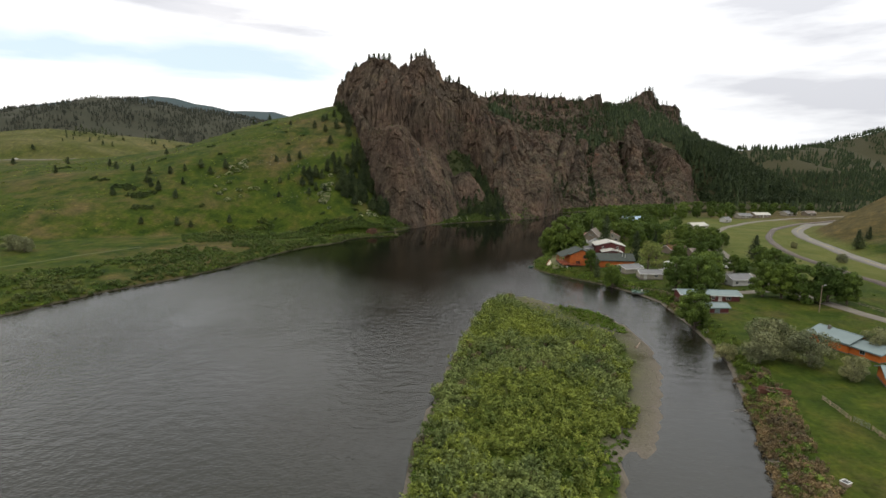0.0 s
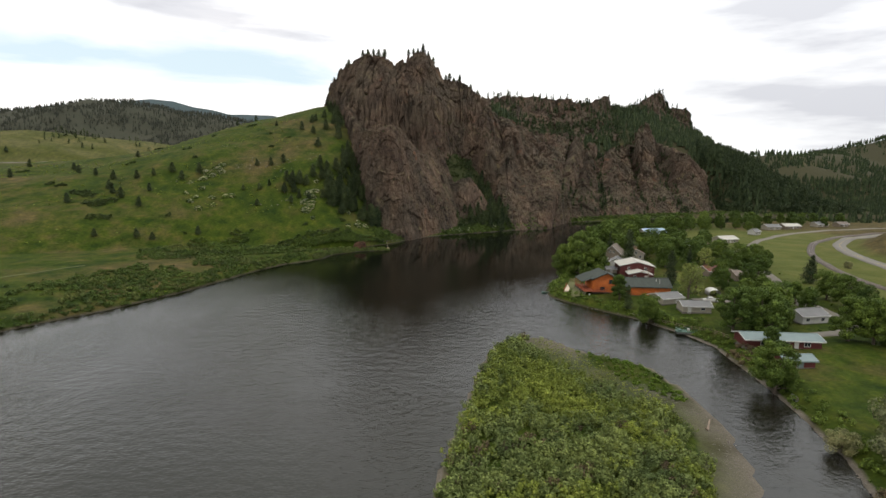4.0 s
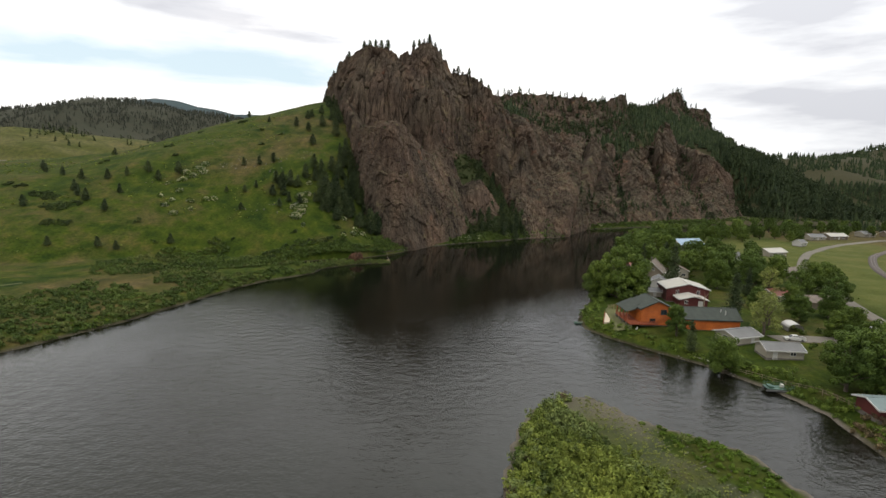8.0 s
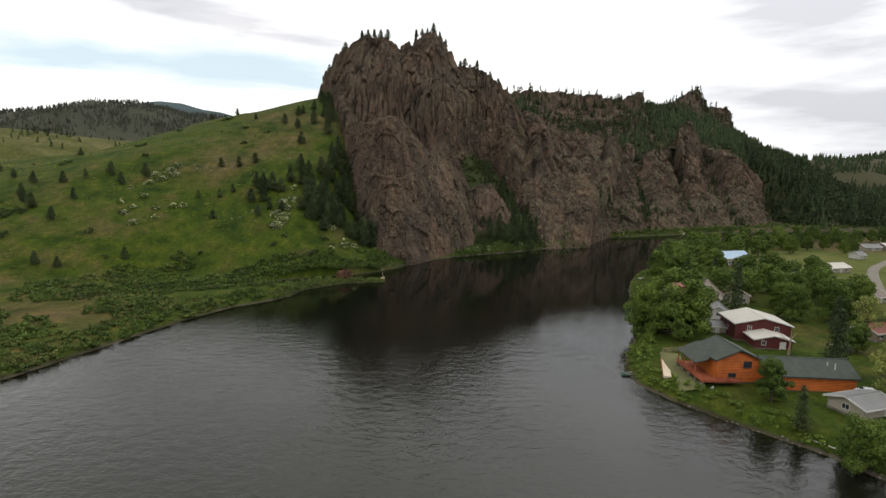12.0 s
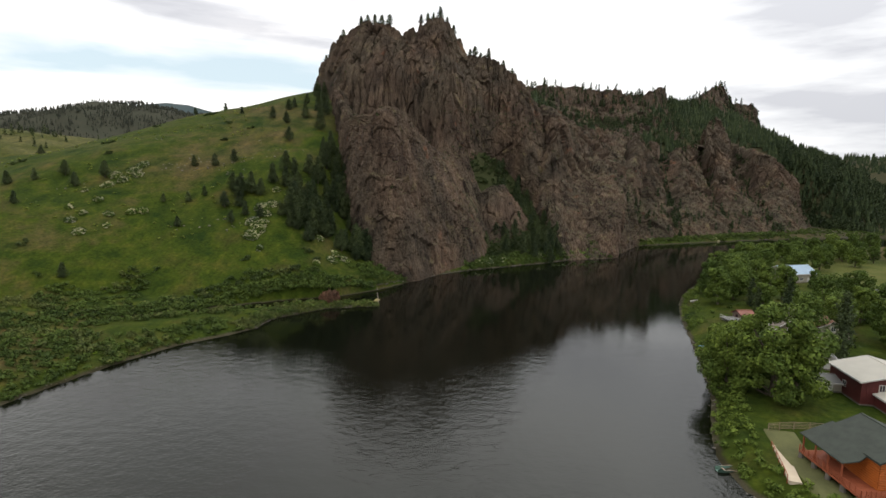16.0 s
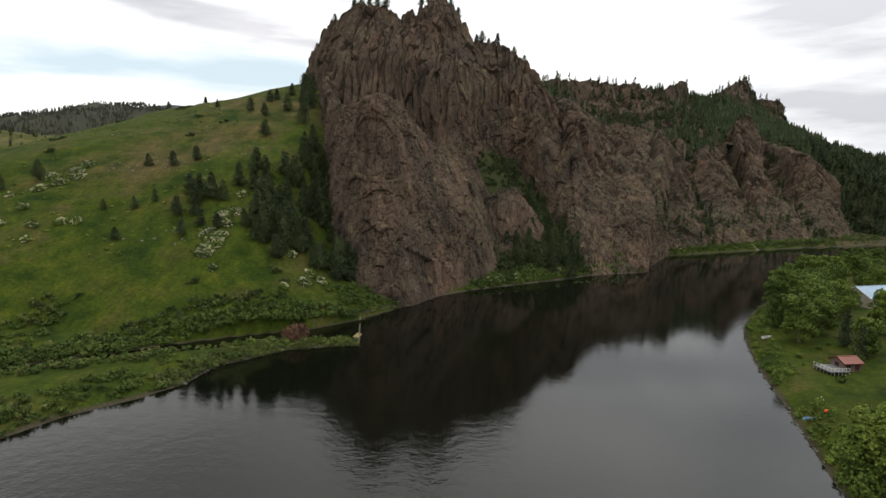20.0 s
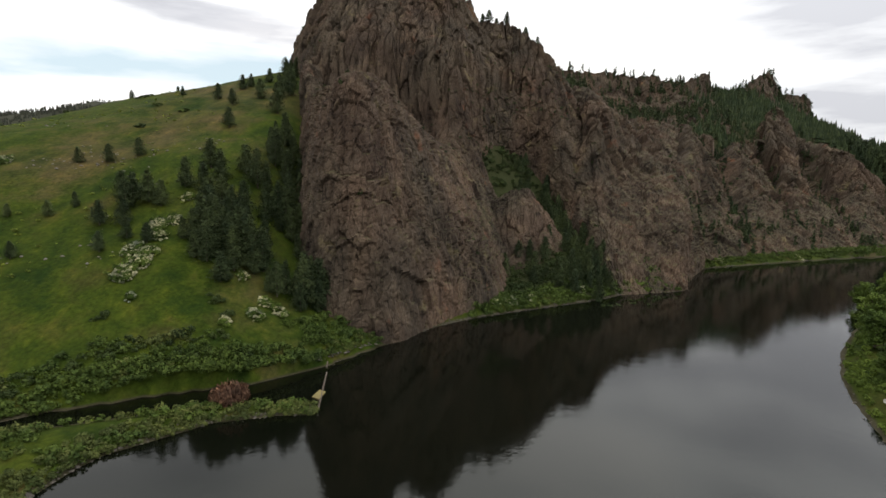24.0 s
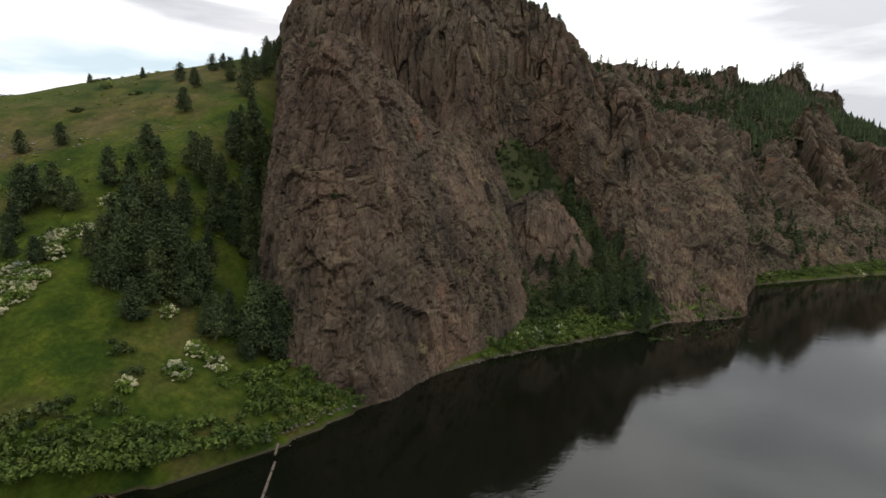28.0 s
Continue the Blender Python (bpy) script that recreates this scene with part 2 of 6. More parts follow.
def ground_mat(nt, bsdf):
    vec = coords(nt)
    big, mid, fine = fbm_node(nt, vec, 0.012, 5), fbm_node(nt, vec, 0.07, 6, 0.6), fbm_node(nt, vec, 0.9, 6, 0.7)
    green = ramp(nt, mid, [(0.3, (0.0105, 0.0215, 0.004)), (0.50, (0.0300, 0.0430, 0.0055)), (0.72, (0.041, 0.041, 0.010))])
    dry = ramp(nt, mid, [(0.35, (0.051, 0.039, 0.017)), (0.7, (0.078, 0.058, 0.027))])
    sep = nt.nodes.new("ShaderNodeSeparateXYZ")
    nt.links.new(vec, sep.inputs[0])
    # the roadside hill in the east is drier than the river meadows
    east = node(nt, "ShaderNodeMapRange")
    for k, v in (("From Min", 225.0), ("From Max", 300.0), ("To Min", -0.12), ("To Max", 0.40)):
        east.inputs[k].default_value = v
    nt.links.new(sep.outputs[0], east.inputs["Value"])
    # lawns of the village stay green; the wild hill keeps its dry patches
    lawn = node(nt, "ShaderNodeMapRange")
    for k, v in (("From Min", -60.0), ("From Max", 30.0), ("To Min", 0.095), ("To Max", 0.0)):
        lawn.inputs[k].default_value = v
    nt.links.new(sep.outputs[0], lawn.inputs["Value"])
    both = nt.nodes.new("ShaderNodeMath")
    nt.links.new(east.outputs[0], both.inputs[0])
    nt.links.new(lawn.outputs[0], both.inputs[1])
    spread = nt.nodes.new("ShaderNodeMath")
    nt.links.new(big, spread.inputs[0])
    nt.links.new(both.outputs[0], spread.inputs[1])
    patchy = blend(nt, 0.35, spread.outputs[0], mid)
    # bleached pasture on the shoulder beyond the hill
    west = []
    for axis, lo, hi in ((0, -290.0, -400.0), (1, 600.0, 690.0)):
        side = node(nt, "ShaderNodeMapRange")
        for k, v in (("From Min", lo), ("From Max", hi), ("To Min", 0.0), ("To Max", 1.0)):
            side.inputs[k].default_value = v
        nt.links.new(sep.outputs[axis], side.inputs["Value"])
        west.append(side.outputs[0])
    pale = ramp(nt, fbm_node(nt, coords(nt, (0.4, 1, 1)), 0.03, 4), [(0.4, (0.046, 0.052, 0.014)), (0.62, (0.084, 0.076, 0.034))])
    c = blend(nt, ramp(nt, patchy, [(0.47, (0, 0, 0)), (0.62, (0.85, 0.85, 0.85))]), green, dry)
    c = blend(nt, blend(nt, 1.0, blend(nt, 1.0, west[0], west[1], "MULTIPLY"), 0.8, "MULTIPLY"), c, pale)
    tuft = fbm_node(nt, coords(nt, (1.0, 0.6, 1.0)), 0.22, 7, 0.72)
    c = blend(nt, 0.9, c, ramp(nt, tuft, [(0.30, (0.50, 0.58, 0.55)), (0.48, (0.92, 0.95, 0.9)), (0.56, (1.12, 1.08, 0.95)), (0.70, (1.75, 1.5, 1.25))]), "MULTIPLY")
    c = blend(nt, 0.8, c, ramp(nt, fine, [(0.28, (0.45, 0.45, 0.45)), (0.72, (1.45, 1.45, 1.4))]), "MULTIPLY")
    # mown hay meadow between the lane and the railway
    hay = 1.0
    for axis, lo, hi in ((0, 150.0, 165.0), (0, 330.0, 300.0), (1, 215.0, 250.0), (1, 520.0, 480.0)):
        side = node(nt, "ShaderNodeMapRange")
        for k, v in (("From Min", lo), ("From Max", hi), ("To Min", 0.0), ("To Max", 1.0)):
            side.inputs[k].default_value = v
        nt.links.new(sep.outputs[axis], side.inputs["Value"])
        hay = side.outputs[0] if hay == 1.0 else blend(nt, 1.0, hay, side.outputs[0], "MULTIPLY")
    rise = node(nt, "ShaderNodeMapRange")
    for k, v in (("From Min", 4.5), ("From Max", 7.0), ("To Min", 0.8), ("To Max", 0.0)):
        rise.inputs[k].default_value = v
    nt.links.new(sep.outputs[2], rise.inputs["Value"])
    c = blend(nt, blend(nt, 1.0, hay, rise.outputs[0], "MULTIPLY"), c, ramp(nt, mid, [(0.3, (0.050, 0.062, 0.012)), (0.7, (0.088, 0.088, 0.026))]))
    # burnt brown forest floor on the distant hill, dark hazy woods on the mountains beyond
    # the mountains' blue is aerial haze put into the ground colour
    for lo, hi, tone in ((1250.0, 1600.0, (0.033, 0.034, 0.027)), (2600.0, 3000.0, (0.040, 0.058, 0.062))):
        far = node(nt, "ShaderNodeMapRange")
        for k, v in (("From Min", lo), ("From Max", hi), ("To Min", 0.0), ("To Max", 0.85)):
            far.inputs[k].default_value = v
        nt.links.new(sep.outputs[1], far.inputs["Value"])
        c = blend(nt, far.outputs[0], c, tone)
    # needle litter under the pine woods behind the cliffs, their shade put into its colour
    wood = []
    for axis, lo, hi in ((0, 20.0, 70.0), (1, 630.0, 690.0)):
        side = node(nt, "ShaderNodeMapRange")
        for k, v in (("From Min", lo), ("From Max", hi), ("To Min", 0.0), ("To Max", 1.0)):
            side.inputs[k].default_value = v
        nt.links.new(sep.outputs[axis], side.inputs["Value"])
        wood.append(side.outputs[0])
    shade = blend(nt, 1.0, blend(nt, 1.0, wood[0], wood[1], "MULTIPLY"), ramp(nt, big, [(0.56, (0.9, 0.9, 0.9)), (0.66, (0.2, 0.2, 0.2))]), "MULTIPLY")
    c = blend(nt, shade, c, (0.032, 0.031, 0.016))
    # the same darkened litter in the wooded gully
    vale = 1.0
    for axis, lo, hi in ((0, -14.0, -4.0), (0, 120.0, 105.0), (1, 478.0, 492.0)):
        side = node(nt, "ShaderNodeMapRange")
        for k, v in (("From Min", lo), ("From Max", hi), ("To Min", 0.0), ("To Max", 1.0)):
            side.inputs[k].default_value = v
        nt.links.new(sep.outputs[axis], side.inputs["Value"])
        vale = side.outputs[0] if vale == 1.0 else blend(nt, 1.0, vale, side.outputs[0], "MULTIPLY")
    c = blend(nt, blend(nt, 1.0, vale, 0.85, "MULTIPLY"), c, (0.030, 0.033, 0.015))
    zz = node(nt, "ShaderNodeMapRange")
    for k, v in (("From Min", 0.22), ("From Max", 0.52), ("To Min", 1.0), ("To Max", 0.0)):
        zz.inputs[k].default_value = v
    nt.links.new(sep.outputs[2], zz.inputs["Value"])
    gravel = ramp(nt, fbm_node(nt, vec, 3.0, 6, 0.8), [(0.3, (0.050, 0.043, 0.033)), (0.7, (0.135, 0.117, 0.092))])
    gravel = blend(nt, 1.0, gravel, ramp(nt, fbm_node(nt, vec, 0.06, 3), [(0.36, (0.50, 0.50, 0.42)), (0.5, (1, 1, 1))]), "MULTIPLY")
    bar = []
    for axis, lo, hi in ((0, -30.0, -10.0), (1, 240.0, 222.0)):
        side = node(nt, "ShaderNodeMapRange")
        for k, v in (("From Min", lo), ("From Max", hi), ("To Min", 0.0), ("To Max", 1.0)):
            side.inputs[k].default_value = v
        nt.links.new(sep.outputs[axis], side.inputs["Value"])
        bar.append(side.outputs[0])
    mud = blend(nt, 1.0, gravel, (0.42, 0.43, 0.33), "MULTIPLY")
    c = blend(nt, zz.outputs[0], c, blend(nt, blend(nt, 1.0, bar[0], bar[1], "MULTIPLY"), mud, gravel))
    nt.links.new(c, bsdf.inputs["Base Color"])
    bsdf.inputs["Roughness"].default_value = 0.95
    bsdf.inputs["Specular IOR Level"].default_value = 0.05
    bump(nt, bsdf, blend(nt, 0.5, mid, fine), 0.6, 0.8)


def water_mat(nt, bsdf):
    vec = coords(nt, (0.85, 1.0, 1.0))
    swirl = fbm_node(nt, coords(nt, (1.0, 0.55, 1.0)), 0.022, 5, 0.6)
    ripple = fbm_node(nt, vec, 0.42, 3, 0.5)
    fine = fbm_node(nt, vec, 1.6, 3, 0.55)
    h = blend(nt, 0.34, ripple, fine)
    sep = nt.nodes.new("ShaderNodeSeparateXYZ")
    nt.links.new(coords(nt), sep.inputs[0])
    # the riffle round the island runs out into the still pool under the cliff
    pool = node(nt, "ShaderNodeMapRange")
    for k, v in (("From Min", 160.0), ("From Max", 350.0), ("To Min", 1.0), ("To Max", 0.065)):
        pool.inputs[k].default_value = v
    nt.links.new(sep.outputs[1], pool.inputs["Value"])
    calm = ramp(nt, swirl, [(0.36, (0.4, 0.4, 0.4)), (0.64, (1, 1, 1))])
    h = blend(nt, 1.0, h, calm, "MULTIPLY")
    h = blend(nt, 1.0, h, pool.outputs[0], "MULTIPLY")
    shoal = node(nt, "ShaderNodeMapRange")
    for k, v in (("From Min", 120.0), ("From Max", 300.0), ("To Min", 1.0), ("To Max", 0.0)):
        shoal.inputs[k].default_value = v
    nt.links.new(sep.outputs[1], shoal.inputs["Value"])
    deep = ramp(nt, swirl, [(0.3, (0.0020, 0.0025, 0.0014)), (0.7, (0.0036, 0.0040, 0.0025))])
    brown = ramp(nt, swirl, [(0.3, (0.005, 0.005, 0.0030)), (0.7, (0.010, 0.0085, 0.005))])
    nt.links.new(blend(nt, shoal.outputs[0], deep, brown), bsdf.inputs["Base Color"])
    bsdf.inputs["Roughness"].default_value = 0.045
    bsdf.inputs["IOR"].default_value = 1.333
    bsdf.inputs["Specular Tint"].default_value = (0.95, 1.0, 0.92, 1)
    bump(nt, bsdf, h, 1.0, 0.52)


ROCK, GROUND, WATER = material("rock", rock_mat), material("ground", ground_mat), material("water", water_mat)
PINE = leafy("pine_needles", (0.018, 0.030, 0.014), (0.054, 0.074, 0.033))
LEAF = leafy("broad_leaves", (0.027, 0.054, 0.010), (0.100, 0.145, 0.031))
WILLOW = leafy("willow_leaves", (0.062, 0.098, 0.015), (0.182, 0.212, 0.050))
SAGE = leafy("grey_green_leaves", (0.078, 0.112, 0.030), (0.195, 0.222, 0.078))
SPRUCE = leafy("spruce_needles", (0.02, 0.032, 0.024), (0.05, 0.068, 0.055))
OLIVE = leafy("silver_leaves", (0.075, 0.088, 0.045), (0.18, 0.19, 0.115))
BRUSH = leafy("dark_brush", (0.015, 0.028, 0.009), (0.046, 0.066, 0.022))
BLOSSOM = leafy("white_blossom", (0.10, 0.13, 0.05), (0.66, 0.64, 0.54))
# burnt pines, with far-off haze mixed into the grey of the colour
BURNT_HAZY = leafy("hazy_burnt_pines", (0.020, 0.024, 0.021), (0.052, 0.056, 0.046))
BANK_WILLOW = leafy("bank_willow_leaves", (0.040, 0.060, 0.016), (0.105, 0.120, 0.042))
FOOT = leafy("foot_shrub_leaves", (0.020, 0.042, 0.009), (0.068, 0.098, 0.024))
RED_TWIG = leafy("red_twigs", (0.075, 0.040, 0.028), (0.17, 0.095, 0.068))
TWIG = leafy("dry_twigs", (0.070, 0.054, 0.034), (0.15, 0.118, 0.076))
GRASS = leafy("grass_tufts", (0.042, 0.085, 0.008), (0.105, 0.15, 0.02))
BARK = plain("bark", (0.09, 0.07, 0.055), 0.9, 0.4, 4)
GRAVEL = plain("gravel", (0.115, 0.102, 0.082), 0.95, 0.2, 1.2)
ASPHALT = plain("asphalt", (0.118, 0.108, 0.092), 0.9, 0.15, 0.8)
LOG = plain("orange_log", (0.36, 0.095, 0.016), 0.6, 0.25, 2)
GREEN_ROOF = plain("dark_green_shingle", (0.036, 0.042, 0.034), 0.85, 0.25, 2)
RED_WALL = plain("dark_red_siding", (0.075, 0.018, 0.016), 0.6, 0.2, 1)
WHITE_ROOF = plain("white_metal", (0.31, 0.295, 0.255), 0.7, 0.08, 1)
GREY_ROOF = plain("grey_metal", (0.115, 0.114, 0.110), 0.75, 0.15, 1)
BLUE_ROOF = plain("blue_grey_metal", (0.13, 0.165, 0.16), 0.75, 0.12, 1)
PALE_BLUE = plain("pale_blue_metal", (0.22, 0.29, 0.36), 0.7, 0.12, 1)
BROWN_ROOF = plain("brown_shingle", (0.13, 0.105, 0.085), 0.85, 0.3, 2)
CREAM = plain("cream_siding", (0.25, 0.228, 0.18), 0.7, 0.12, 1)
TAN = plain("tan_siding", (0.15, 0.122, 0.09), 0.7, 0.15, 1)
WHITE = plain("white_paint", (0.40, 0.39, 0.36), 0.55, 0.08, 1)
RUST_ROOF = plain("rust_red_metal", (0.17, 0.066, 0.045), 0.6, 0.2, 1)
WOOD = plain("weathered_wood", (0.20, 0.15, 0.11), 0.85, 0.3, 3)
RED_WOOD = plain("red_stained_wood", (0.22, 0.060, 0.027), 0.65, 0.2, 2)
DARK = plain("dark_metal", (0.03, 0.03, 0.033), 0.5, 0.2, 2)
RUBBER = plain("rubber", (0.02, 0.02, 0.02), 0.8, 0.2, 3)
DIRT = plain("bare_dirt", (0.056, 0.060, 0.020), 0.95, 0.3, 0.5)
DARK_STONE = plain("dark_stone", (0.070, 0.061, 0.050), 0.9, 0.35, 1.5)
STONE = plain("stone", (0.115, 0.102, 0.086), 0.9, 0.35, 1.5)


def glass_mat(nt, bsdf):
    bsdf.inputs["Base Color"].default_value = (0.02, 0.025, 0.03, 1)
    bsdf.inputs["Roughness"].default_value = 0.08


GLASS = material("window_glass", glass_mat)

# ---- noise and mesh helpers ----
def hash01(ix, iy, iz, seed=0):
    h = (ix.astype(np.int64) * 374761393 + iy.astype(np.int64) * 668265263 + iz.astype(np.int64) * 2147483647 + seed * 974711) & 0xFFFFFFFF
    h = ((h ^ (h >> 13)) * 1274126177) & 0xFFFFFFFF
    h = ((h ^ (h >> 16)) * 2246822519) & 0xFFFFFFFF
    return ((h ^ (h >> 15)) & 0xFFFFFF) / float(0xFFFFFF)


def vnoise(x, y, z=0.0, seed=0):
    """Smooth noise from -1 to 1 on arrays of places."""
    x, y, z = np.broadcast_arrays(np.asarray(x, float), np.asarray(y, float), np.asarray(z, float))
    fx, fy, fz = np.floor(x), np.floor(y), np.floor(z)
    u, v, w = x - fx, y - fy, z - fz
    u, v, w = (a * a * (3 - 2 * a) for a in (u, v, w))
    ix, iy, iz = fx.astype(np.int64), fy.astype(np.int64), fz.astype(np.int64)
    total = 0
    for dx in (0, 1):
        for dy in (0, 1):
            for dz in (0, 1):
                total = total + hash01(ix + dx, iy + dy, iz + dz, seed) * (u if dx else 1 - u) * (v if dy else 1 - v) * (w if dz else 1 - w)
    return total * 2 - 1


def fbm(x, y, z=0.0, octaves=4, seed=0, gain=0.5):
    total, amp = 0, 1.0
    for k in range(octaves):
        total = total + amp * vnoise(x * 2 ** k, y * 2 ** k, np.asarray(z) * 2 ** k, seed + k)
        amp *= gain
    return total


def facets(u, v, w, seed=0, tilt=1.0):
    """Broken blocks: each cell's own slanting level, about -0.5 to 0.5, and the gap to the next cell."""
    fu, fv, fw = (np.floor(q).astype(np.int64) for q in (u, v, w))
    best, second, out = np.full(u.shape, 9.0), np.full(u.shape, 9.0), np.zeros(u.shape)
    for du in (-1, 0, 1):
        for dv in (-1, 0, 1):
            for dw in (-1, 0, 1):
                cu, cv, cw = fu + du, fv + dv, fw + dw
                r1 = hash01(cu, cv, cw, seed)
                r2 = (r1 * 97.31) % 1
                r3 = (r1 * 1387.7) % 1
                ou, ov, ow = u - cu - r1, v - cv - r2, w - cw - r3
                d = ou * ou + ov * ov + ow * ow
                near = d < best
                second = np.where(near, best, np.minimum(second, d))
                level = (r1 * 5711.9) % 1 - 0.5 + tilt * (((r2 * 311.7) % 1 - 0.5) * ou + ((r3 * 733.1) % 1 - 0.5) * ow + ((r1 * 233.3) % 1 - 0.5) * ov)
                out = np.where(near, level, out)
                best = np.where(near, d, best)
    return out, np.sqrt(second) - np.sqrt(best)


def step(a, b, x):
    t = np.clip((np.asarray(x, float) - a) / (b - a), 0, 1)
    return t * t * (3 - 2 * t)


def mesh_np(name, verts, faces, mat, smooth=False):
    """A mesh from arrays of places and of equal-sided faces."""
    me = bpy.data.meshes.new(name)
    verts, faces = np.asarray(verts, np.float32), np.asarray(faces, np.int32)
    n, k = faces.shape
    me.vertices.add(len(verts))
    me.vertices.foreach_set("co", verts.ravel())
    me.loops.add(n * k)
    me.loops.foreach_set("vertex_index", faces.ravel())
    me.polygons.add(n)
    me.polygons.foreach_set("loop_start", np.arange(0, n * k, k, dtype=np.int32))
    me.update(calc_edges=True)
    me.validate()
    me.materials.append(mat)
    me.polygons.foreach_set("use_smooth", np.full(n, smooth))
    return me


def grid_faces(nu, nv):
    i = np.arange(nu * nv).reshape(nu, nv)
    return np.stack([i[:-1, :-1], i[1:, :-1], i[1:, 1:], i[:-1, 1:]], -1).reshape(-1, 4)


def polyline_distance(px, py, line, closed=False):
    """Distance to a line of (x, y) corners, and how far along it (0 to 1 a leg, summed) the nearest place lies."""
    best, along = np.full(px.shape, 1e9), np.zeros(px.shape)
    pts = list(line) + ([line[0]] if closed else [])
    for k in range(len(pts) - 1):
        (ax, ay), (bx, by) = pts[k][:2], pts[k + 1][:2]
        dx, dy = bx - ax, by - ay
        t = np.clip(((px - ax) * dx + (py - ay) * dy) / (dx * dx + dy * dy + 1e-9), 0, 1)
        d = np.hypot(px - ax - t * dx, py - ay - t * dy)
        near = d < best
        best, along = np.where(near, d, best), np.where(near, k + t, along)
    return best, along


def inside(px, py, line):
    odd = np.zeros(px.shape, bool)
    for (ax, ay), (bx, by) in zip(line, list(line[1:]) + [line[0]]):
        cross = (ay > py) != (by > py)
        odd ^= cross & (px < (bx - ax) * (py - ay) / ((by - ay) + (1e-9 if by == ay else 0)) + ax)
    return odd


# ---- the land: banks, river, island, hills ----
LEFT_BANK = [(-420, -900), (-330, -300), (-215, 20), (-165, 115), (-146, 173), (-131, 211), (-117, 232), (-104, 260), (-91, 302), (-86, 316), (-80, 328), (-70, 339), (-65, 347),
             (-63, 359), (-50, 373), (-40, 377), (-31, 379)]
SLOUGH = [(-33, 384), (-50, 382.5), (-66, 375), (-80, 368), (-92, 361), (-104, 354), (-115, 347), (-116, 351), (-104, 359), (-92, 367), (-82, 376), (-70, 384), (-53, 392)]
CLIFF_BANK = [(-38, 405), (-27, 423), (-20, 433), (-11, 446), (0, 457), (12, 466), (34, 481), (50, 492), (64, 505), (91, 515), (97, 530), (110, 565), (133, 583),
              (180, 608), (231, 634), (281, 655), (345, 680), (480, 700), (800, 690), (1100, 760)]
RIGHT_BANK = [(1100, 700), (800, 630), (480, 640), (340, 615), (230, 560), (165, 500), (124, 457), (105, 433), (93, 414), (86, 399), (78, 377), (72, 355), (66, 334), (61, 317),
              (56, 302), (50, 289), (46, 277), (46, 266), (51, 257), (60, 246), (70, 235), (80, 218), (84, 205), (83, 185), (81, 163), (77, 140), (71, 123),
              (66, 108), (60, 93), (54, 79), (42, 50), (25, 0), (-30, -150), (-120, -400), (-200, -900)]
RIVER = LEFT_BANK + SLOUGH + CLIFF_BANK + RIGHT_BANK
ISLAND = [(-40, -40), (-14, 30), (-6, 79), (-4, 101), (0, 124), (6, 155), (11, 178), (14, 192), (20, 204), (27, 211), (34, 211.5), (41, 200), (50, 193), (57, 188), (60, 174),
          (61.5, 155), (56.5, 133), (48.5, 113), (42, 98), (38, 91), (36.5, 96), (34, 94), (30, 80), (15, 30), (-15, -40)]
BAR = [(37, 93), (45, 112), (53, 135), (57, 150), (55, 160), (46, 171), (37, 184), (35, 196), (31, 207)]
HIGHWAY = [(190, 20), (205, 120), (212, 200), (218, 261), (225, 298), (236, 332), (250, 375), (268, 410), (288, 434), (312, 456), (350, 478), (430, 500), (600, 520)]
EAST = HIGHWAY + [(4000, 520), (4000, -3000), (190, -3000)]
# ridge lines: corners (x, y, height), and the fall of their sides
RIDGES = [([(-116, 676, 116), (-85, 648, 138), (-20, 636, 150), (34, 640, 112), (70, 760, 122)], 1.35, 8),
          ([(92, 706, 88), (120, 718, 88), (165, 754, 86), (245, 808, 88), (345, 840, 40), (400, 850, 34)], 1.5, 6),
          ([(40, 880, 142), (124, 895, 143), (186, 905, 140), (250, 928, 144), (357, 1002, 150), (430, 1052, 116)], 0.52, 4),
          ([(500, 1075, 88), (543, 1075, 84), (700, 1120, 84), (1000, 1500, 104), (1190, 1540, 150), (1700, 1700, 220), (4200, 2600, 420)], 0.33, 10),
          ([(480, 430, 90), (400, 385, 62), (372, 320, 60), (348, 250, 60), (335, 120, 62), (330, -200, 70)], 0.45, 10),
          ([(480, 400, 100), (800, 330, 170), (2500, 500, 360)], 0.42, 10),
          ([(-340, 1250, 60), (-520, 880, 84), (-600, 850, 95), (-720, 850, 82), (-1400, 700, 150)], 0.3, 20),
          ([(-2600, 1900, 260), (-1901, 2400, 240), (-1656, 2400, 272), (-1317, 2400, 298), (-1120, 2400, 256), (-934, 2400, 240), (-780, 2420, 205), (-500, 2700, 150)], 0.3, 30),
          ([(-3000, 3900, 380), (-2080, 3900, 455), (-1920, 3900, 466), (-1600, 3900, 396), (-1130, 3900, 352), (-700, 4100, 300), (400, 4300, 280)], 0.22, 30)]


def crest_z(x):
    return np.interp(x, (-900, -450, -348, -287, -240, -200, -161, -121, -60), (40, 42, 51, 62, 79, 93, 101, 110, 112))


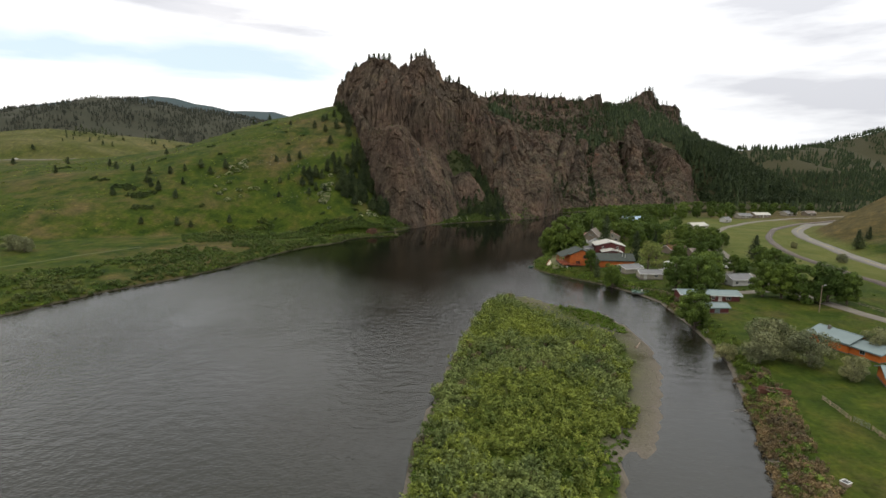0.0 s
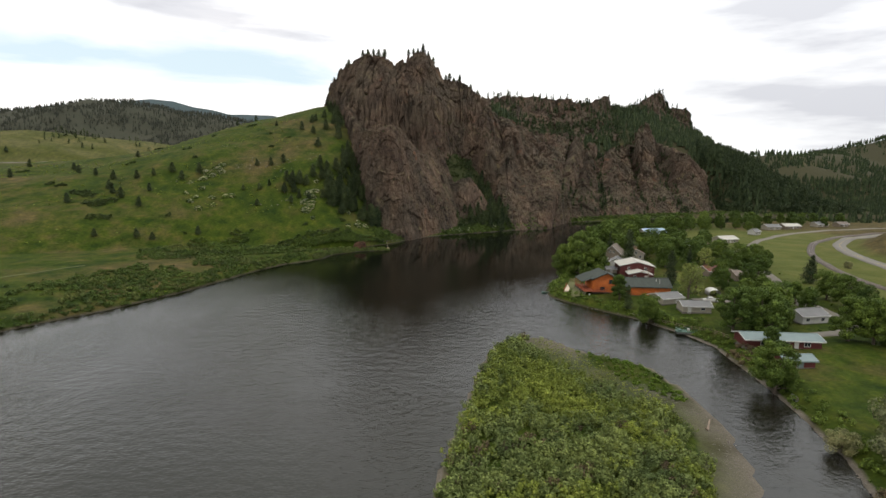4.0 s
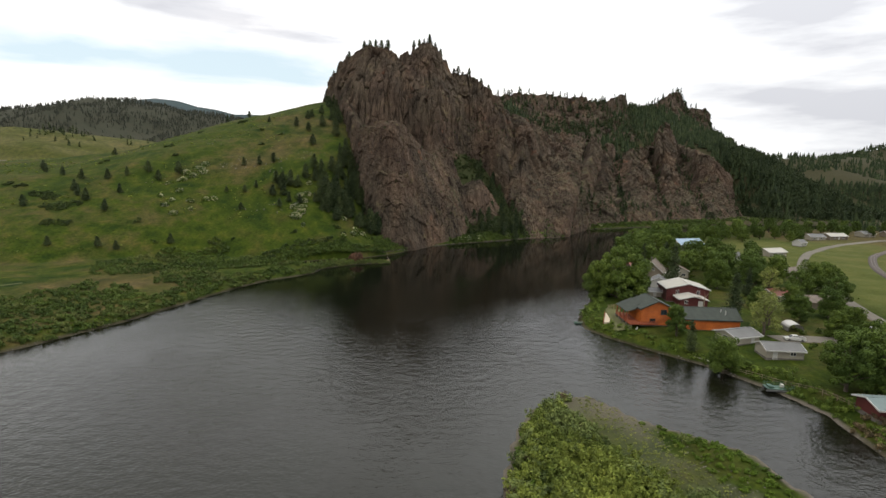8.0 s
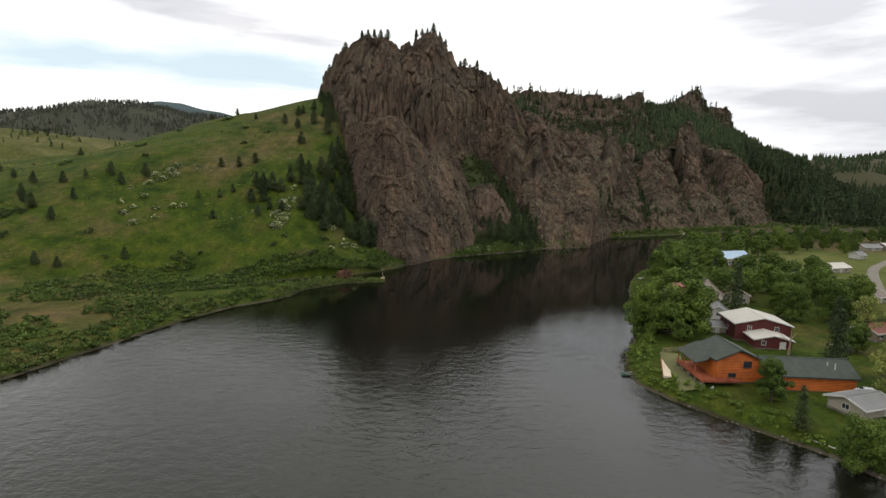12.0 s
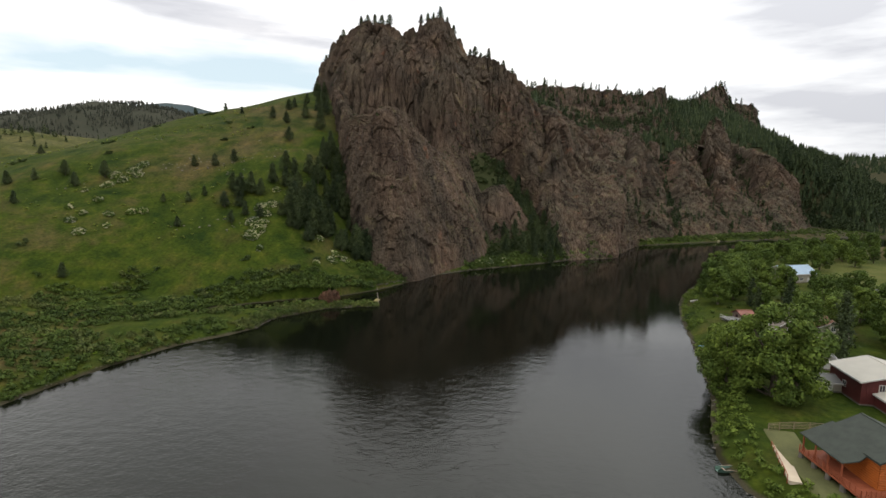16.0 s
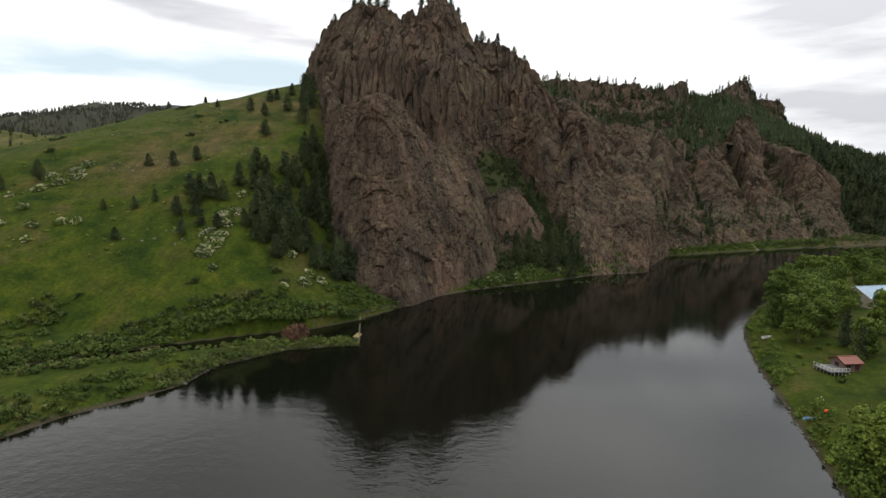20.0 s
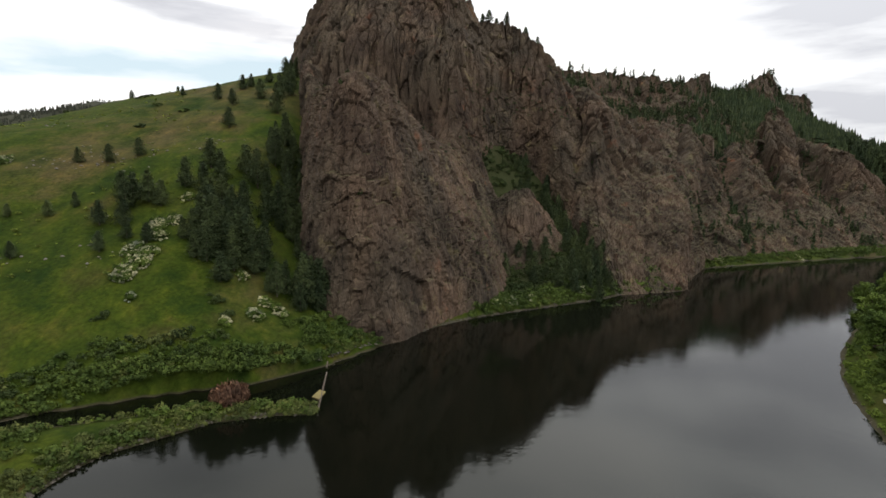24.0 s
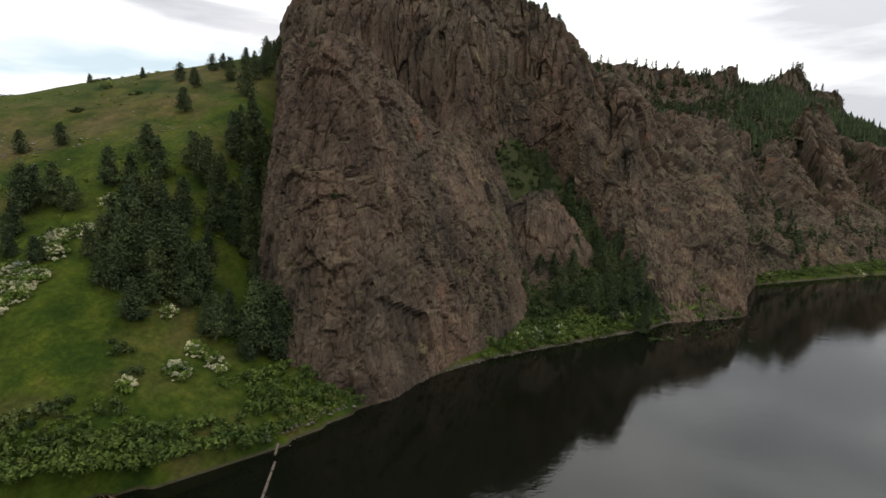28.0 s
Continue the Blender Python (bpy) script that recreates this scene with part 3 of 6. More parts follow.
def height(x, y):
    """Height of the ground at arrays of places."""
    x, y = np.asarray(x, float), np.asarray(y, float)
    d, _ = polyline_distance(x, y, RIVER, True)
    wet = inside(x, y, RIVER)
    di, _ = polyline_distance(x, y, ISLAND, True)
    dry = inside(x, y, ISLAND)
    left = step(20, -60, x)
    low = (1.4 + 1.3 * (1 - left)) * step(0, 6, d) + (1.6 - 0.8 * (1 - left)) * step(6, 40, d) + 0.5 * fbm(x / 30, y / 30, 0, 3, 3) * step(4, 30, d) + d * 0.004
    land = low + 0.6 * left * step(0, 14, d)
    # grass hill on the far side of the river
    y0 = 375 + np.clip((x + 130) * 0.62, -220, 0) + np.clip(x + 60, 0, 60) * 0.6
    t = np.clip((y - y0) / (655 - y0), 0, 1.25)
    hill = crest_z(x) * (1 - (1 - np.clip(t, 0, 1)) ** 1.35) * step(-18, -92, x) * np.where(y > 655, np.maximum(0.3, 1 - (y - 655) / 500), 1)
    hill = hill + step(0.05, 0.3, t) * step(-18, -92, x) * (2.2 * fbm(x / 70, y / 70, 0, 4, 8))
    land = land + np.maximum(hill, 0)
    # gully below the crags
    gully = step(470, 590, y - 0.35 * np.abs(x - 38)) * step(75, 45, np.abs(x - 38)) * 26
    land = land + gully * step(2, 16, d)
    uphill = polyline_distance(x, y, [(190, -3000)] + HIGHWAY + [(4000, 520)])[0] * np.where(inside(x, y, EAST), 1, -1)
    for ridge, fall, width in RIDGES:
        dist, along = polyline_distance(x, y, ridge)
        top = np.interp(along, range(len(ridge)), [p[2] for p in ridge])
        rough = 1 + 0.25 * fbm(x / 160, y / 160, 0, 3, 21) * np.clip(dist / 100, 0, 1)
        side = top - fall * rough * np.sqrt(dist * dist + width * width) + fall * width
        far = np.clip(np.hypot(x, y) / 3000, 0, 1)
        if fall < 0.6 and ridge[0][1] > 500:
            side = side - 90 * np.maximum(step(700, 560, y - 0.12 * np.abs(x)), step(800, 660, y - 0.2 * x) * step(100, 160, x) * step(385, 340, x))
        side = side + fbm(x / 120, y / 120, 0, 4, 5) * (2 + 14 * far) * np.clip(dist / 40, 0, 1)
        if ridge[0][0] == 480:
            side = np.minimum(side, 2 + 0.75 * (uphill - 10))
        # rounded union
        k = 6.0
        m = np.clip(0.5 + 0.5 * (side - land) / k, 0, 1)
        land = np.where(side > land - k, land * (1 - m) + side * m + k * m * (1 - m), land) if fall < 1 else np.maximum(land, side)
    land = np.maximum(land, low * 0.2)
    bed = -np.minimum(2.5, 0.12 + d * 0.16)
    isle = np.where(dry, np.minimum(1.5, 0.05 + 0.13 * di) + 0.25 * fbm(x / 9, y / 9, 0, 2, 31) * step(2, 9, di), -np.minimum(2.5, 0.12 + 0.12 * di))
    bar, _ = polyline_distance(x, y, BAR)
    isle = np.where(dry, isle * (1 - 0.85 * step(12.0, 4.5, bar + 2.2 * fbm(x / 5, y / 5, 0, 2, 33))) + 0.22, isle)
    return np.where(wet, np.maximum(bed, isle), np.maximum(land, 0.02 + 0.25 * np.minimum(d, 4)))


def ground_z(x, y):
    return float(height(np.array([x]), np.array([y]))[0])


def spaced(lo, hi, fine, far):
    """Coordinates: evenly fine from lo to hi, then ever wider out to far."""
    mid = list(np.arange(lo, hi + fine, fine))
    out, s = [hi + fine], fine
    while out[-1] < far:
        s *= 1.09
        out.append(out[-1] + s)
    back, s = [lo], fine
    while back[-1] > -far:
        s *= 1.09
        back.append(back[-1] - s)
    return np.array(back[:0:-1] + mid + out[1:])


GX, GY = spaced(-200, 260, 2.2, 4600), spaced(60, 540, 2.2, 4600)
gx, gy = np.meshgrid(GX, GY, indexing="ij")
gz = height(gx, gy)
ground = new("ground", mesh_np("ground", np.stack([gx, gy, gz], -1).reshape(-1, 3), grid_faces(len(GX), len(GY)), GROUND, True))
tagged(ground, "rolling green and dry grass ground with gravel river banks", "ground", kind="structure")

wx, wy = np.meshgrid(np.linspace(-600, 1200, 10), np.linspace(-1000, 900, 10), indexing="ij")
water = new("water", mesh_np("water", np.stack([wx, wy, wx * 0], -1).reshape(-1, 3), grid_faces(10, 10), WATER, True))
tagged(water, "dark calm river water with soft ripples", "river", kind="structure")

# ---- the crags ----
def loft(name, sections, nu, nv, amp, label, cell=9.0, seed=0, big=3.0, brow=0.0, towers=0.0, columns=(0.0, 0.1)):
    """A rock face drawn through upright sections (foot to brow), split into columns above and broken slabs below."""
    sec = np.array(sections, float)
    # chord-length spacing, so that the net stays even
    su = np.r_[0, np.cumsum(np.linalg.norm(np.diff(sec.mean(1), axis=0), axis=1))]
    sv = np.r_[0, np.cumsum(np.linalg.norm(np.diff(sec, axis=1), axis=2).mean(0))]

    def smooth(knots, vals, at, ease):
        i = np.clip(np.searchsorted(knots, at, "right") - 1, 0, len(knots) - 2)
        t = ((at - knots[i]) / (knots[i + 1] - knots[i]))[:, None, None]
        slope = np.gradient(vals, knots, axis=0) * ease
        h = (knots[i + 1] - knots[i])[:, None, None]
        a, b, ma, mb = vals[i], vals[i + 1], slope[i] * h, slope[i + 1] * h
        return (2 * t ** 3 - 3 * t ** 2 + 1) * a + (t ** 3 - 2 * t ** 2 + t) * ma + (3 * t ** 2 - 2 * t ** 3) * b + (t ** 3 - t ** 2) * mb

    net = smooth(su, sec, np.linspace(0, su[-1], nu), 0.8)
    net = smooth(sv, net.transpose(1, 0, 2), np.linspace(0, sv[-1], nv), 0.5).transpose(1, 0, 2)
    du, dv = np.gradient(net, axis=0), np.gradient(net, axis=1)
    nrm = np.cross(du, dv)
    nrm /= np.linalg.norm(nrm, axis=2, keepdims=True) + 1e-9
    if nrm[..., 1].mean() > 0:
        nrm = -nrm
    x, y = net[..., 0], net[..., 1]
    run = np.broadcast_to(np.linspace(0, su[-1], nu)[:, None], x.shape)         # metres along the face
    z = np.cumsum(np.linalg.norm(np.gradient(net, axis=1), axis=2), axis=1)          # metres up the face
    vv = np.linspace(0, 1, nv)[None, :]
    h = net[..., 2]
    rib = 1 - 2 * np.abs(fbm((x + 0.3 * y) / 46, h / 260, 0.5, 2, seed + 1))    # tall buttresses
    bend, sway = 1.1 * fbm(x / 9, h / 14, y / 9, 2, seed + 70), 0.9 * fbm(x / 5, h / 30, y / 5, 2, seed + 72)

    def turned(deg, su, sv, k, tilt=1.3):
        c, s = math.cos(radians(deg)), math.sin(radians(deg))
        return facets((x * c + h * s + bend) / su, (y + 0.6 * bend) / su, (h * c - x * s + bend) / sv, seed + k, tilt)

    def standing(su, sv, k, tilt):
        return facets((x + sway) / su, (y - 0.35 * h + sway) / su, (h + 4 * bend) / sv, seed + k, tilt)

    def crack(gap, w):
        return np.clip(1 - gap / w, 0, 1)

    c1, g1 = standing(1.1 * cell, 11 * cell, 11, 0.9)
    c2, g2 = standing(0.5 * cell, 4.5 * cell, 21, 1.0)
    c3, g3 = standing(0.22 * cell, 1.6 * cell, 31, 1.2)
    b1, h1 = turned(14, 1.7 * cell, 2.8 * cell, 41)
    b2, h2 = turned(-20, 0.75 * cell, 1.1 * cell, 51)
    b3, h3 = turned(28, 0.3 * cell, 0.42 * cell, 61)
    b4, h4 = turned(-34, 0.14 * cell, 0.17 * cell, 71)
    upright = 1.15 * c1 + 0.55 * c2 + 0.22 * c3 + 0.05 * b4 - 1.5 * crack(g1, 0.11) * step(-0.1, 0.5, fbm(run / 20, z / 90, 3.3, 2, seed + 99)) - 0.34 * crack(g2, 0.10) - 0.10 * crack(g3, 0.12)
    broken = 0.42 * b1 + 0.30 * b2 + 0.16 * b3 + 0.08 * b4 + 0.22 * c2 + 0.14 * c3 - 0.16 * crack(h1, 0.04) - 0.22 * crack(h2, 0.06) - 0.08 * crack(h3, 0.1) - 0.16 * crack(g2, 0.08)
    mix = step(*columns, vv + 0.10 * fbm(run / 30, z / 30, 0, 2, seed + 90))
    push = big * rib + amp * (broken + (upright - broken) * mix)
    push = push * (0.45 + 0.55 * step(0, 0.08, vv))
    cut, drop = x * 0, 0
    if towers:
        # separate buttresses with gullies between them that widen and run back upwards
        wave = np.abs(((run + 24 * fbm(run / 60, 0.2, 0, 1, seed + 80)) / 52 + 0.25) % 1 * 2 - 1)
        cut = step(0.50 + 0.25 * (1 - vv), 0.95, 1 - wave + 0.14 * fbm(run / 12, z / 12, 0, 2, seed + 81)) * step(60, 100, run)
        push = push - towers * cut * (0.25 + 0.9 * step(0.05, 0.7, vv))
        drop = 0.3 * towers * cut * step(0.3, 0.9, vv)
    net = net + nrm * push[..., None]
    teeth, _ = facets(x / 4.5, y / 4.5, x * 0 + 0.5, seed + 95, 0.6)
    net[..., 2] += (amp * (0.9 * teeth + 0.4 * fbm(x / 5, y / 5, 0, 3, seed + 30)) + brow * fbm(run / 34, 0.5, 0.5, 2, seed + 33)) * step(0.75, 1.0, vv) - drop
    me = mesh_np(name, net.reshape(-1, 3), grid_faces(nu, nv), ROCK, False)
    ob = new(name, me)
    tagged(ob, label, "cliff", kind="structure")
    return ob, net, cut


# each section runs from the foot of the rock to its brow
MAIN = [
    [(-53, 440, -2), (-63, 465, 26), (-75, 504, 52), (-107, 598, 84), (-130, 651, 108)],
    [(-49, 430, 1), (-55, 450, 40), (-65, 494, 75), (-98, 590, 112), (-117, 646, 141)],
    [(-39, 423, -1), (-46, 438, 40), (-46, 454, 76), (-84, 580, 118), (-101, 628, 151)],
    [(-22, 427, -2), (-33, 434, 40), (-38, 453, 79), (-70, 574, 116), (-80, 612, 158)],
    [(-12, 446, -2), (-22, 450, 38), (-31, 466, 76), (-58, 573, 116), (-60, 610, 158)],
    [(-4, 456, -1), (-12, 464, 30), (-25, 482, 68), (-49, 571, 114), (-49, 601, 149)],
    [(8, 472, 1), (2, 484, 24), (-12, 522, 58), (-38, 570, 112), (-39, 607, 158)],
    [(14, 500, 6), (4, 520, 32), (-8, 545, 62), (-22, 569, 112), (-26, 608, 163)],
    [(24, 552, 16), (14, 562, 40), (6, 568, 72), (-8, 576, 112), (-15, 612, 157)],
    [(40, 570, 18), (33, 577, 48), (26, 581, 80), (13, 590, 108), (0, 616, 141)],
    [(54, 552, 12), (47, 565, 50), (42, 578, 78), (33, 592, 106), (22, 608, 132)],
    [(66, 545, 8), (58, 575, 48), (56, 588, 72), (46, 600, 100), (34, 606, 121)],
    [(74, 560, 8), (68, 590, 46), (66, 598, 68), (58, 612, 90), (42, 628, 107)],
]
SPUR = [
    [(44, 552, 10), (50, 570, 46), (58, 590, 78), (50, 618, 100), (44, 650, 106)],
    [(58, 506, -1), (57, 530, 24), (64, 572, 60), (67, 594, 84), (66, 640, 101)],
    [(76, 504, -2), (79, 536, 24), (83, 580, 46), (92, 640, 80), (98, 688, 92)],
    [(92, 514, -2), (97, 536, 24), (106, 585, 48), (119, 634, 64), (128, 700, 92)],
    [(100, 534, -1), (108, 560, 22), (123, 604, 42), (140, 662, 68), (154, 726, 90)],
    [(128, 582, 0), (138, 610, 18), (152, 648, 32), (168, 696, 62), (178, 732, 83)],
    [(165, 608, 1), (172, 632, 16), (182, 680, 38), (188, 722, 74), (205, 765, 80)],
    [(215, 638, 2), (220, 668, 18), (230, 710, 38), (238, 752, 62), (242, 780, 87)],
    [(255, 662, 2), (258, 690, 18), (264, 730, 40), (270, 772, 78), (276, 810, 114)],
    [(280, 672, 2), (284, 700, 18), (288, 745, 40), (293, 772, 66), (292, 808, 100)],
    [(306, 690, 1), (310, 715, 18), (312, 745, 44), (312, 768, 70), (308, 806, 76)],
    [(328, 712, 1), (332, 734, 18), (334, 750, 40), (330, 765, 58), (325, 815, 62)],
    [(350, 735, 0), (352, 750, 10), (351, 765, 22), (350, 790, 34), (348, 830, 40)],
]
CROWN = [
    [(40, 690, 100), (42, 740, 114), (48, 800, 132), (52, 845, 150)],
    [(95, 735, 94), (95, 780, 112), (98, 830, 132), (100, 846, 152)],
    [(125, 745, 92), (125, 790, 106), (125, 838, 130), (125, 852, 152)],
    [(176, 785, 90), (175, 825, 106), (174, 858, 132), (174, 870, 151)],
    [(212, 805, 90), (213, 845, 110), (213, 880, 132), (213, 892, 148)],
    [(240, 820, 90), (245, 860, 112), (250, 902, 138), (253, 912, 158)],
    [(250, 830, 90), (252, 865, 112), (257, 906, 134), (260, 916, 142)],
    [(288, 845, 86), (287, 885, 108), (284, 922, 128), (282, 935, 142)],
    [(325, 870, 86), (326, 915, 112), (324, 965, 140), (323, 985, 160)],
    [(362, 890, 86), (366, 950, 116), (375, 1015, 158), (379, 1032, 180)],
    [(372, 900, 86), (376, 955, 112), (384, 1020, 146), (388, 1036, 164)],
    [(405, 915, 84), (412, 960, 106), (422, 1018, 134), (430, 1036, 153)],
    [(414, 925, 84), (420, 965, 100), (432, 1022, 118), (438, 1040, 128)],
    [(448, 970, 78), (452, 1000, 88), (462, 1035, 100), (470, 1060, 108)],
]
# a shelf above the lower buttress, then the steep upper wall
for k, sec in enumerate(MAIN):
    (ax, ay, az), (bx, by, bz) = sec[2], sec[3]
    f, g = (0.84, 0.06) if 1 < k < 7 else (0.5, 0.5)
    sec.insert(3, (ax + f * (bx - ax), ay + f * (by - ay), az + g * (bz - az)))
for sec in SPUR:
    (bx, by, bz) = sec[-1]
    sec.append((bx + 6, by + 30, bz - 14))
cliff_main, net_main, cut_main = loft("cliff_main", MAIN, 400, 420, 2.9, "towering brown-grey rock cliff with cracked buttresses above the river", 9, 1, 1.2, 0.0, 0.0, (0.42, 0.56))
cliff_spur, net_spur, cut_spur = loft("cliff_spur", SPUR, 600, 240, 3.7, "long brown rock cliff rising straight from the water", 9, 3, 3.0, 3.0, 13.0, (0.15, 0.45))
cliff_crown, net_crown, cut_crown = loft("cliff_crown", CROWN, 360, 100, 3.0, "broken rock band along the wooded ridge top", 10, 5, 3.0, 0.0)

KNOB = [
    [(-4, 522, 12), (0, 529, 24), (6, 536, 35), (17, 541, 40)],
    [(12, 510, 8), (14, 521, 22), (18, 531, 36), (22, 539, 42)],
    [(32, 512, 8), (29, 523, 20), (26, 532, 34), (24, 540, 42)],
    [(48, 528, 10), (42, 533, 19), (34, 538, 30), (27, 542, 40)],
]
knob, net_knob, cut_knob = loft("cliff_knob", KNOB, 90, 90, 1.3, "rounded rock pinnacle standing in the wooded gully", 6, 9, 0.6)

# ---- trees ----
def part(name, me, parent, label=""):
    ob = new(name, me)
    ob.parent = parent
    if label:
        tagged(ob, label)
    return ob


def pine_crown(rng, tall, wide, boughs=60, count=1500, size=0.30, start=0.14):
    """Needle tufts along many uneven boughs; arrays of a crown for a tree of that height."""
    f = (np.arange(boughs) + rng.random(boughs)) / boughs
    z = tall * (start + (0.98 - start) * f)
    a = 2.4 * np.arange(boughs) + rng.uniform(-0.6, 0.6, boughs)
    lean = 1 + 0.25 * np.cos(a - rng.uniform(0, 6.28))
    r = wide * (0.10 + 0.9 * (1 - f) ** 0.75 * np.clip((f + 0.05) / 0.22, 0.35, 1)) * rng.uniform(0.5, 1.12, boughs) * lean
    pick = rng.choice(boughs, count, p=(r + 0.15 * wide) / (r + 0.15 * wide).sum())
    t = 0.12 + 0.92 * rng.random(count) ** 0.7
    fat = (0.10 * wide + 0.14 * r[pick])[:, None]
    c = np.stack([np.cos(a[pick]) * r[pick] * t, np.sin(a[pick]) * r[pick] * t, z[pick] + r[pick] * (0.10 - 0.32 * t * t)], 1) + rng.normal(size=(count, 3)) * fat * (0.75, 0.75, 0.6)
    s = (size * rng.uniform(0.6, 1.4, count))[:, None]
    n = rng.normal(size=(count, 3)) * 0.6 + np.stack([np.cos(a[pick]), np.sin(a[pick]), 0.9 + 0 * t], 1) * 0.7
    n /= np.linalg.norm(n, axis=1, keepdims=True)
    q = np.cross(n, rng.normal(size=(count, 3)))
    q /= np.linalg.norm(q, axis=1, keepdims=True)
    w = np.cross(n, q)
    V = np.stack([c + q * s, c - q * s * 0.6 + w * s * 0.6, c - q * s * 0.6 - w * s * 0.6], 1).reshape(-1, 3)
    tip = np.array([(0, 0, tall * 0.99), (0.05 * wide, 0, tall * 0.9), (-0.03 * wide, 0.05 * wide, tall * 0.9), (-0.03 * wide, -0.05 * wide, tall * 0.9)])
    F = np.arange(count * 3).reshape(-1, 3)
    return np.concatenate([V, tip]), np.concatenate([F, np.array([(0, 1, 2), (0, 2, 3), (0, 3, 1)]) + count * 3])


def tufts(rng, blobs, count, size, flat=0.8):
    """Leaf tufts over the skins of a few rounded masses; blobs are (x, y, z, radius)."""
    blobs = np.array(blobs, float)
    pick = rng.choice(len(blobs), count, p=blobs[:, 3] ** 2 / (blobs[:, 3] ** 2).sum())
    d = rng.normal(size=(count, 3))
    d /= np.linalg.norm(d, axis=1, keepdims=True)
    r = blobs[pick, 3] * (0.55 + 0.5 * rng.random(count) ** 0.6)
    c = blobs[pick, :3] + d * r[:, None] * (1, 1, flat)
    s = size * (0.6 + 0.8 * rng.random(count))
    n = d + rng.normal(size=(count, 3)) * 0.55 + (0, 0, 0.35)
    n /= np.linalg.norm(n, axis=1, keepdims=True)
    t = np.cross(n, rng.normal(size=(count, 3)))
    t /= np.linalg.norm(t, axis=1, keepdims=True)
    q = np.cross(n, t)
    s = s[:, None]
    V = np.stack([c + t * s, c - t * s * 0.6 + q * s * 0.8 + n * s * 0.2, c - t * s * 0.6 - q * s * 0.8], 1).reshape(-1, 3)
    return V, np.arange(count * 3).reshape(-1, 3)


def tube(a, b, ra, rb, sides=6):
    a, b = np.array(a, float), np.array(b, float)
    ax = (b - a) / np.linalg.norm(b - a)
    s = np.cross(ax, (0.3, 0.9, 0.2))
    s /= np.linalg.norm(s)
    q = np.cross(ax, s)
    ang = np.arange(sides) * 2 * math.pi / sides
    ring = np.cos(ang)[:, None] * s + np.sin(ang)[:, None] * q
    V = np.concatenate([a + ring * ra, b + ring * rb])
    i = np.arange(sides)
    j = (i + 1) % sides
    F = np.concatenate([np.stack([i, j, j + sides], 1), np.stack([i, j + sides, i + sides], 1)])
    return V, F


def join(pieces):
    V, F, n = [], [], 0
    for v, f in pieces:
        V.append(v)
        F.append(f + n)
        n += len(v)
    return np.concatenate(V), np.concatenate(F)


def pine_tree(seed, tall=12.0, wide=2.6, start=0.14, boughs=60, count=1500):
    rng = np.random.default_rng(seed)
    root = new("pine_tree")
    part("trunk", mesh_np("trunk", *tube((0, 0, -0.6), (0, 0, tall * 0.93), tall * 0.022, tall * 0.004), BARK), root)
    part("crown", mesh_np("crown", *pine_crown(rng, tall, wide, boughs, count, tall * 0.022, start), PINE), root)
    return root


def broad_tree(seed, tall=11.0, wide=4.5, mat=None, count=4200, size=0.27):
    rng = np.random.default_rng(seed)
    root = new("broadleaf_tree")
    blobs, limbs = [], [tube((0, 0, -0.5), (0, 0, tall * 0.42), tall * 0.032, tall * 0.02)]
    for k in range(26):
        a, f = 2.4 * k + rng.random(), (k + 0.5) / 26
        z = tall * (0.20 + 0.70 * f)
        r = wide * math.sqrt(max(0.02, 1 - ((f - 0.36) / 0.72) ** 2)) * (0.35 + 0.5 * rng.random())
        p = (math.cos(a) * r, math.sin(a) * r, z)
        blobs.append((*p, wide * (0.17 + 0.2 * rng.random())))
        if k % 3 == 0:
            limbs.append(tube((0, 0, tall * (0.12 + 0.3 * f)), p, tall * 0.013, tall * 0.004, 5))
    blobs.append((0.1 * wide, 0, tall * 0.86, wide * 0.28))
    blobs.append((0, 0, tall * 0.5, wide * 0.5))
    part("trunk", mesh_np("trunk", *join(limbs), BARK), root)
    part("crown", mesh_np("crown", *tufts(rng, blobs, count, size), mat or LEAF), root)
    return root


def scatter(name, protos, places, mat, label, category, kind="stuff"):
    """Many small plants as one mesh: places are (x, y, z, scale, turn, height factor)."""
    rng = np.random.default_rng(len(places))
    V, F, n = [], [], 0
    places = np.asarray(places, float)
    which = rng.integers(len(protos), size=len(places))
    for k, (pv, pf) in enumerate(protos):
        p = places[which == k]
        if not len(p):
            continue
        c, s = np.cos(p[:, 4])[:, None], np.sin(p[:, 4])[:, None]
        x = (pv[None, :, 0] * c - pv[None, :, 1] * s) * p[:, 3:4] + p[:, 0:1]
        y = (pv[None, :, 0] * s + pv[None, :, 1] * c) * p[:, 3:4] + p[:, 1:2]
        z = pv[None, :, 2] * p[:, 3:4] * p[:, 5:6] + p[:, 2:3]
        V.append(np.stack([x, y, z], -1).reshape(-1, 3))
        F.append((pf[None] + (np.arange(len(p)) * len(pv))[:, None, None]).reshape(-1, 3) + n)
        n += len(p) * len(pv)
    ob = new(name, mesh_np(name, np.concatenate(V), np.concatenate(F), mat))
    return tagged(ob, label, category, kind=kind)


def sown(rng, count, x0, x1, y0, y1, keep):
    """Random places in a rectangle that a test keeps: arrays of x, y, z."""
    x, y = rng.uniform(x0, x1, count), rng.uniform(y0, y1, count)
    z = height(x, y)
    k = keep(x, y, z)
    return x[k], y[k], z[k]


def bush_proto(seed, count=115, size=0.17):
    rng = np.random.default_rng(seed)
    blobs = [(rng.uniform(-0.5, 0.5), rng.uniform(-0.5, 0.5), rng.uniform(0.35, 0.8), rng.uniform(0.3, 0.55)) for _ in range(6)]
    return tufts(rng, blobs, count, size, 0.9)


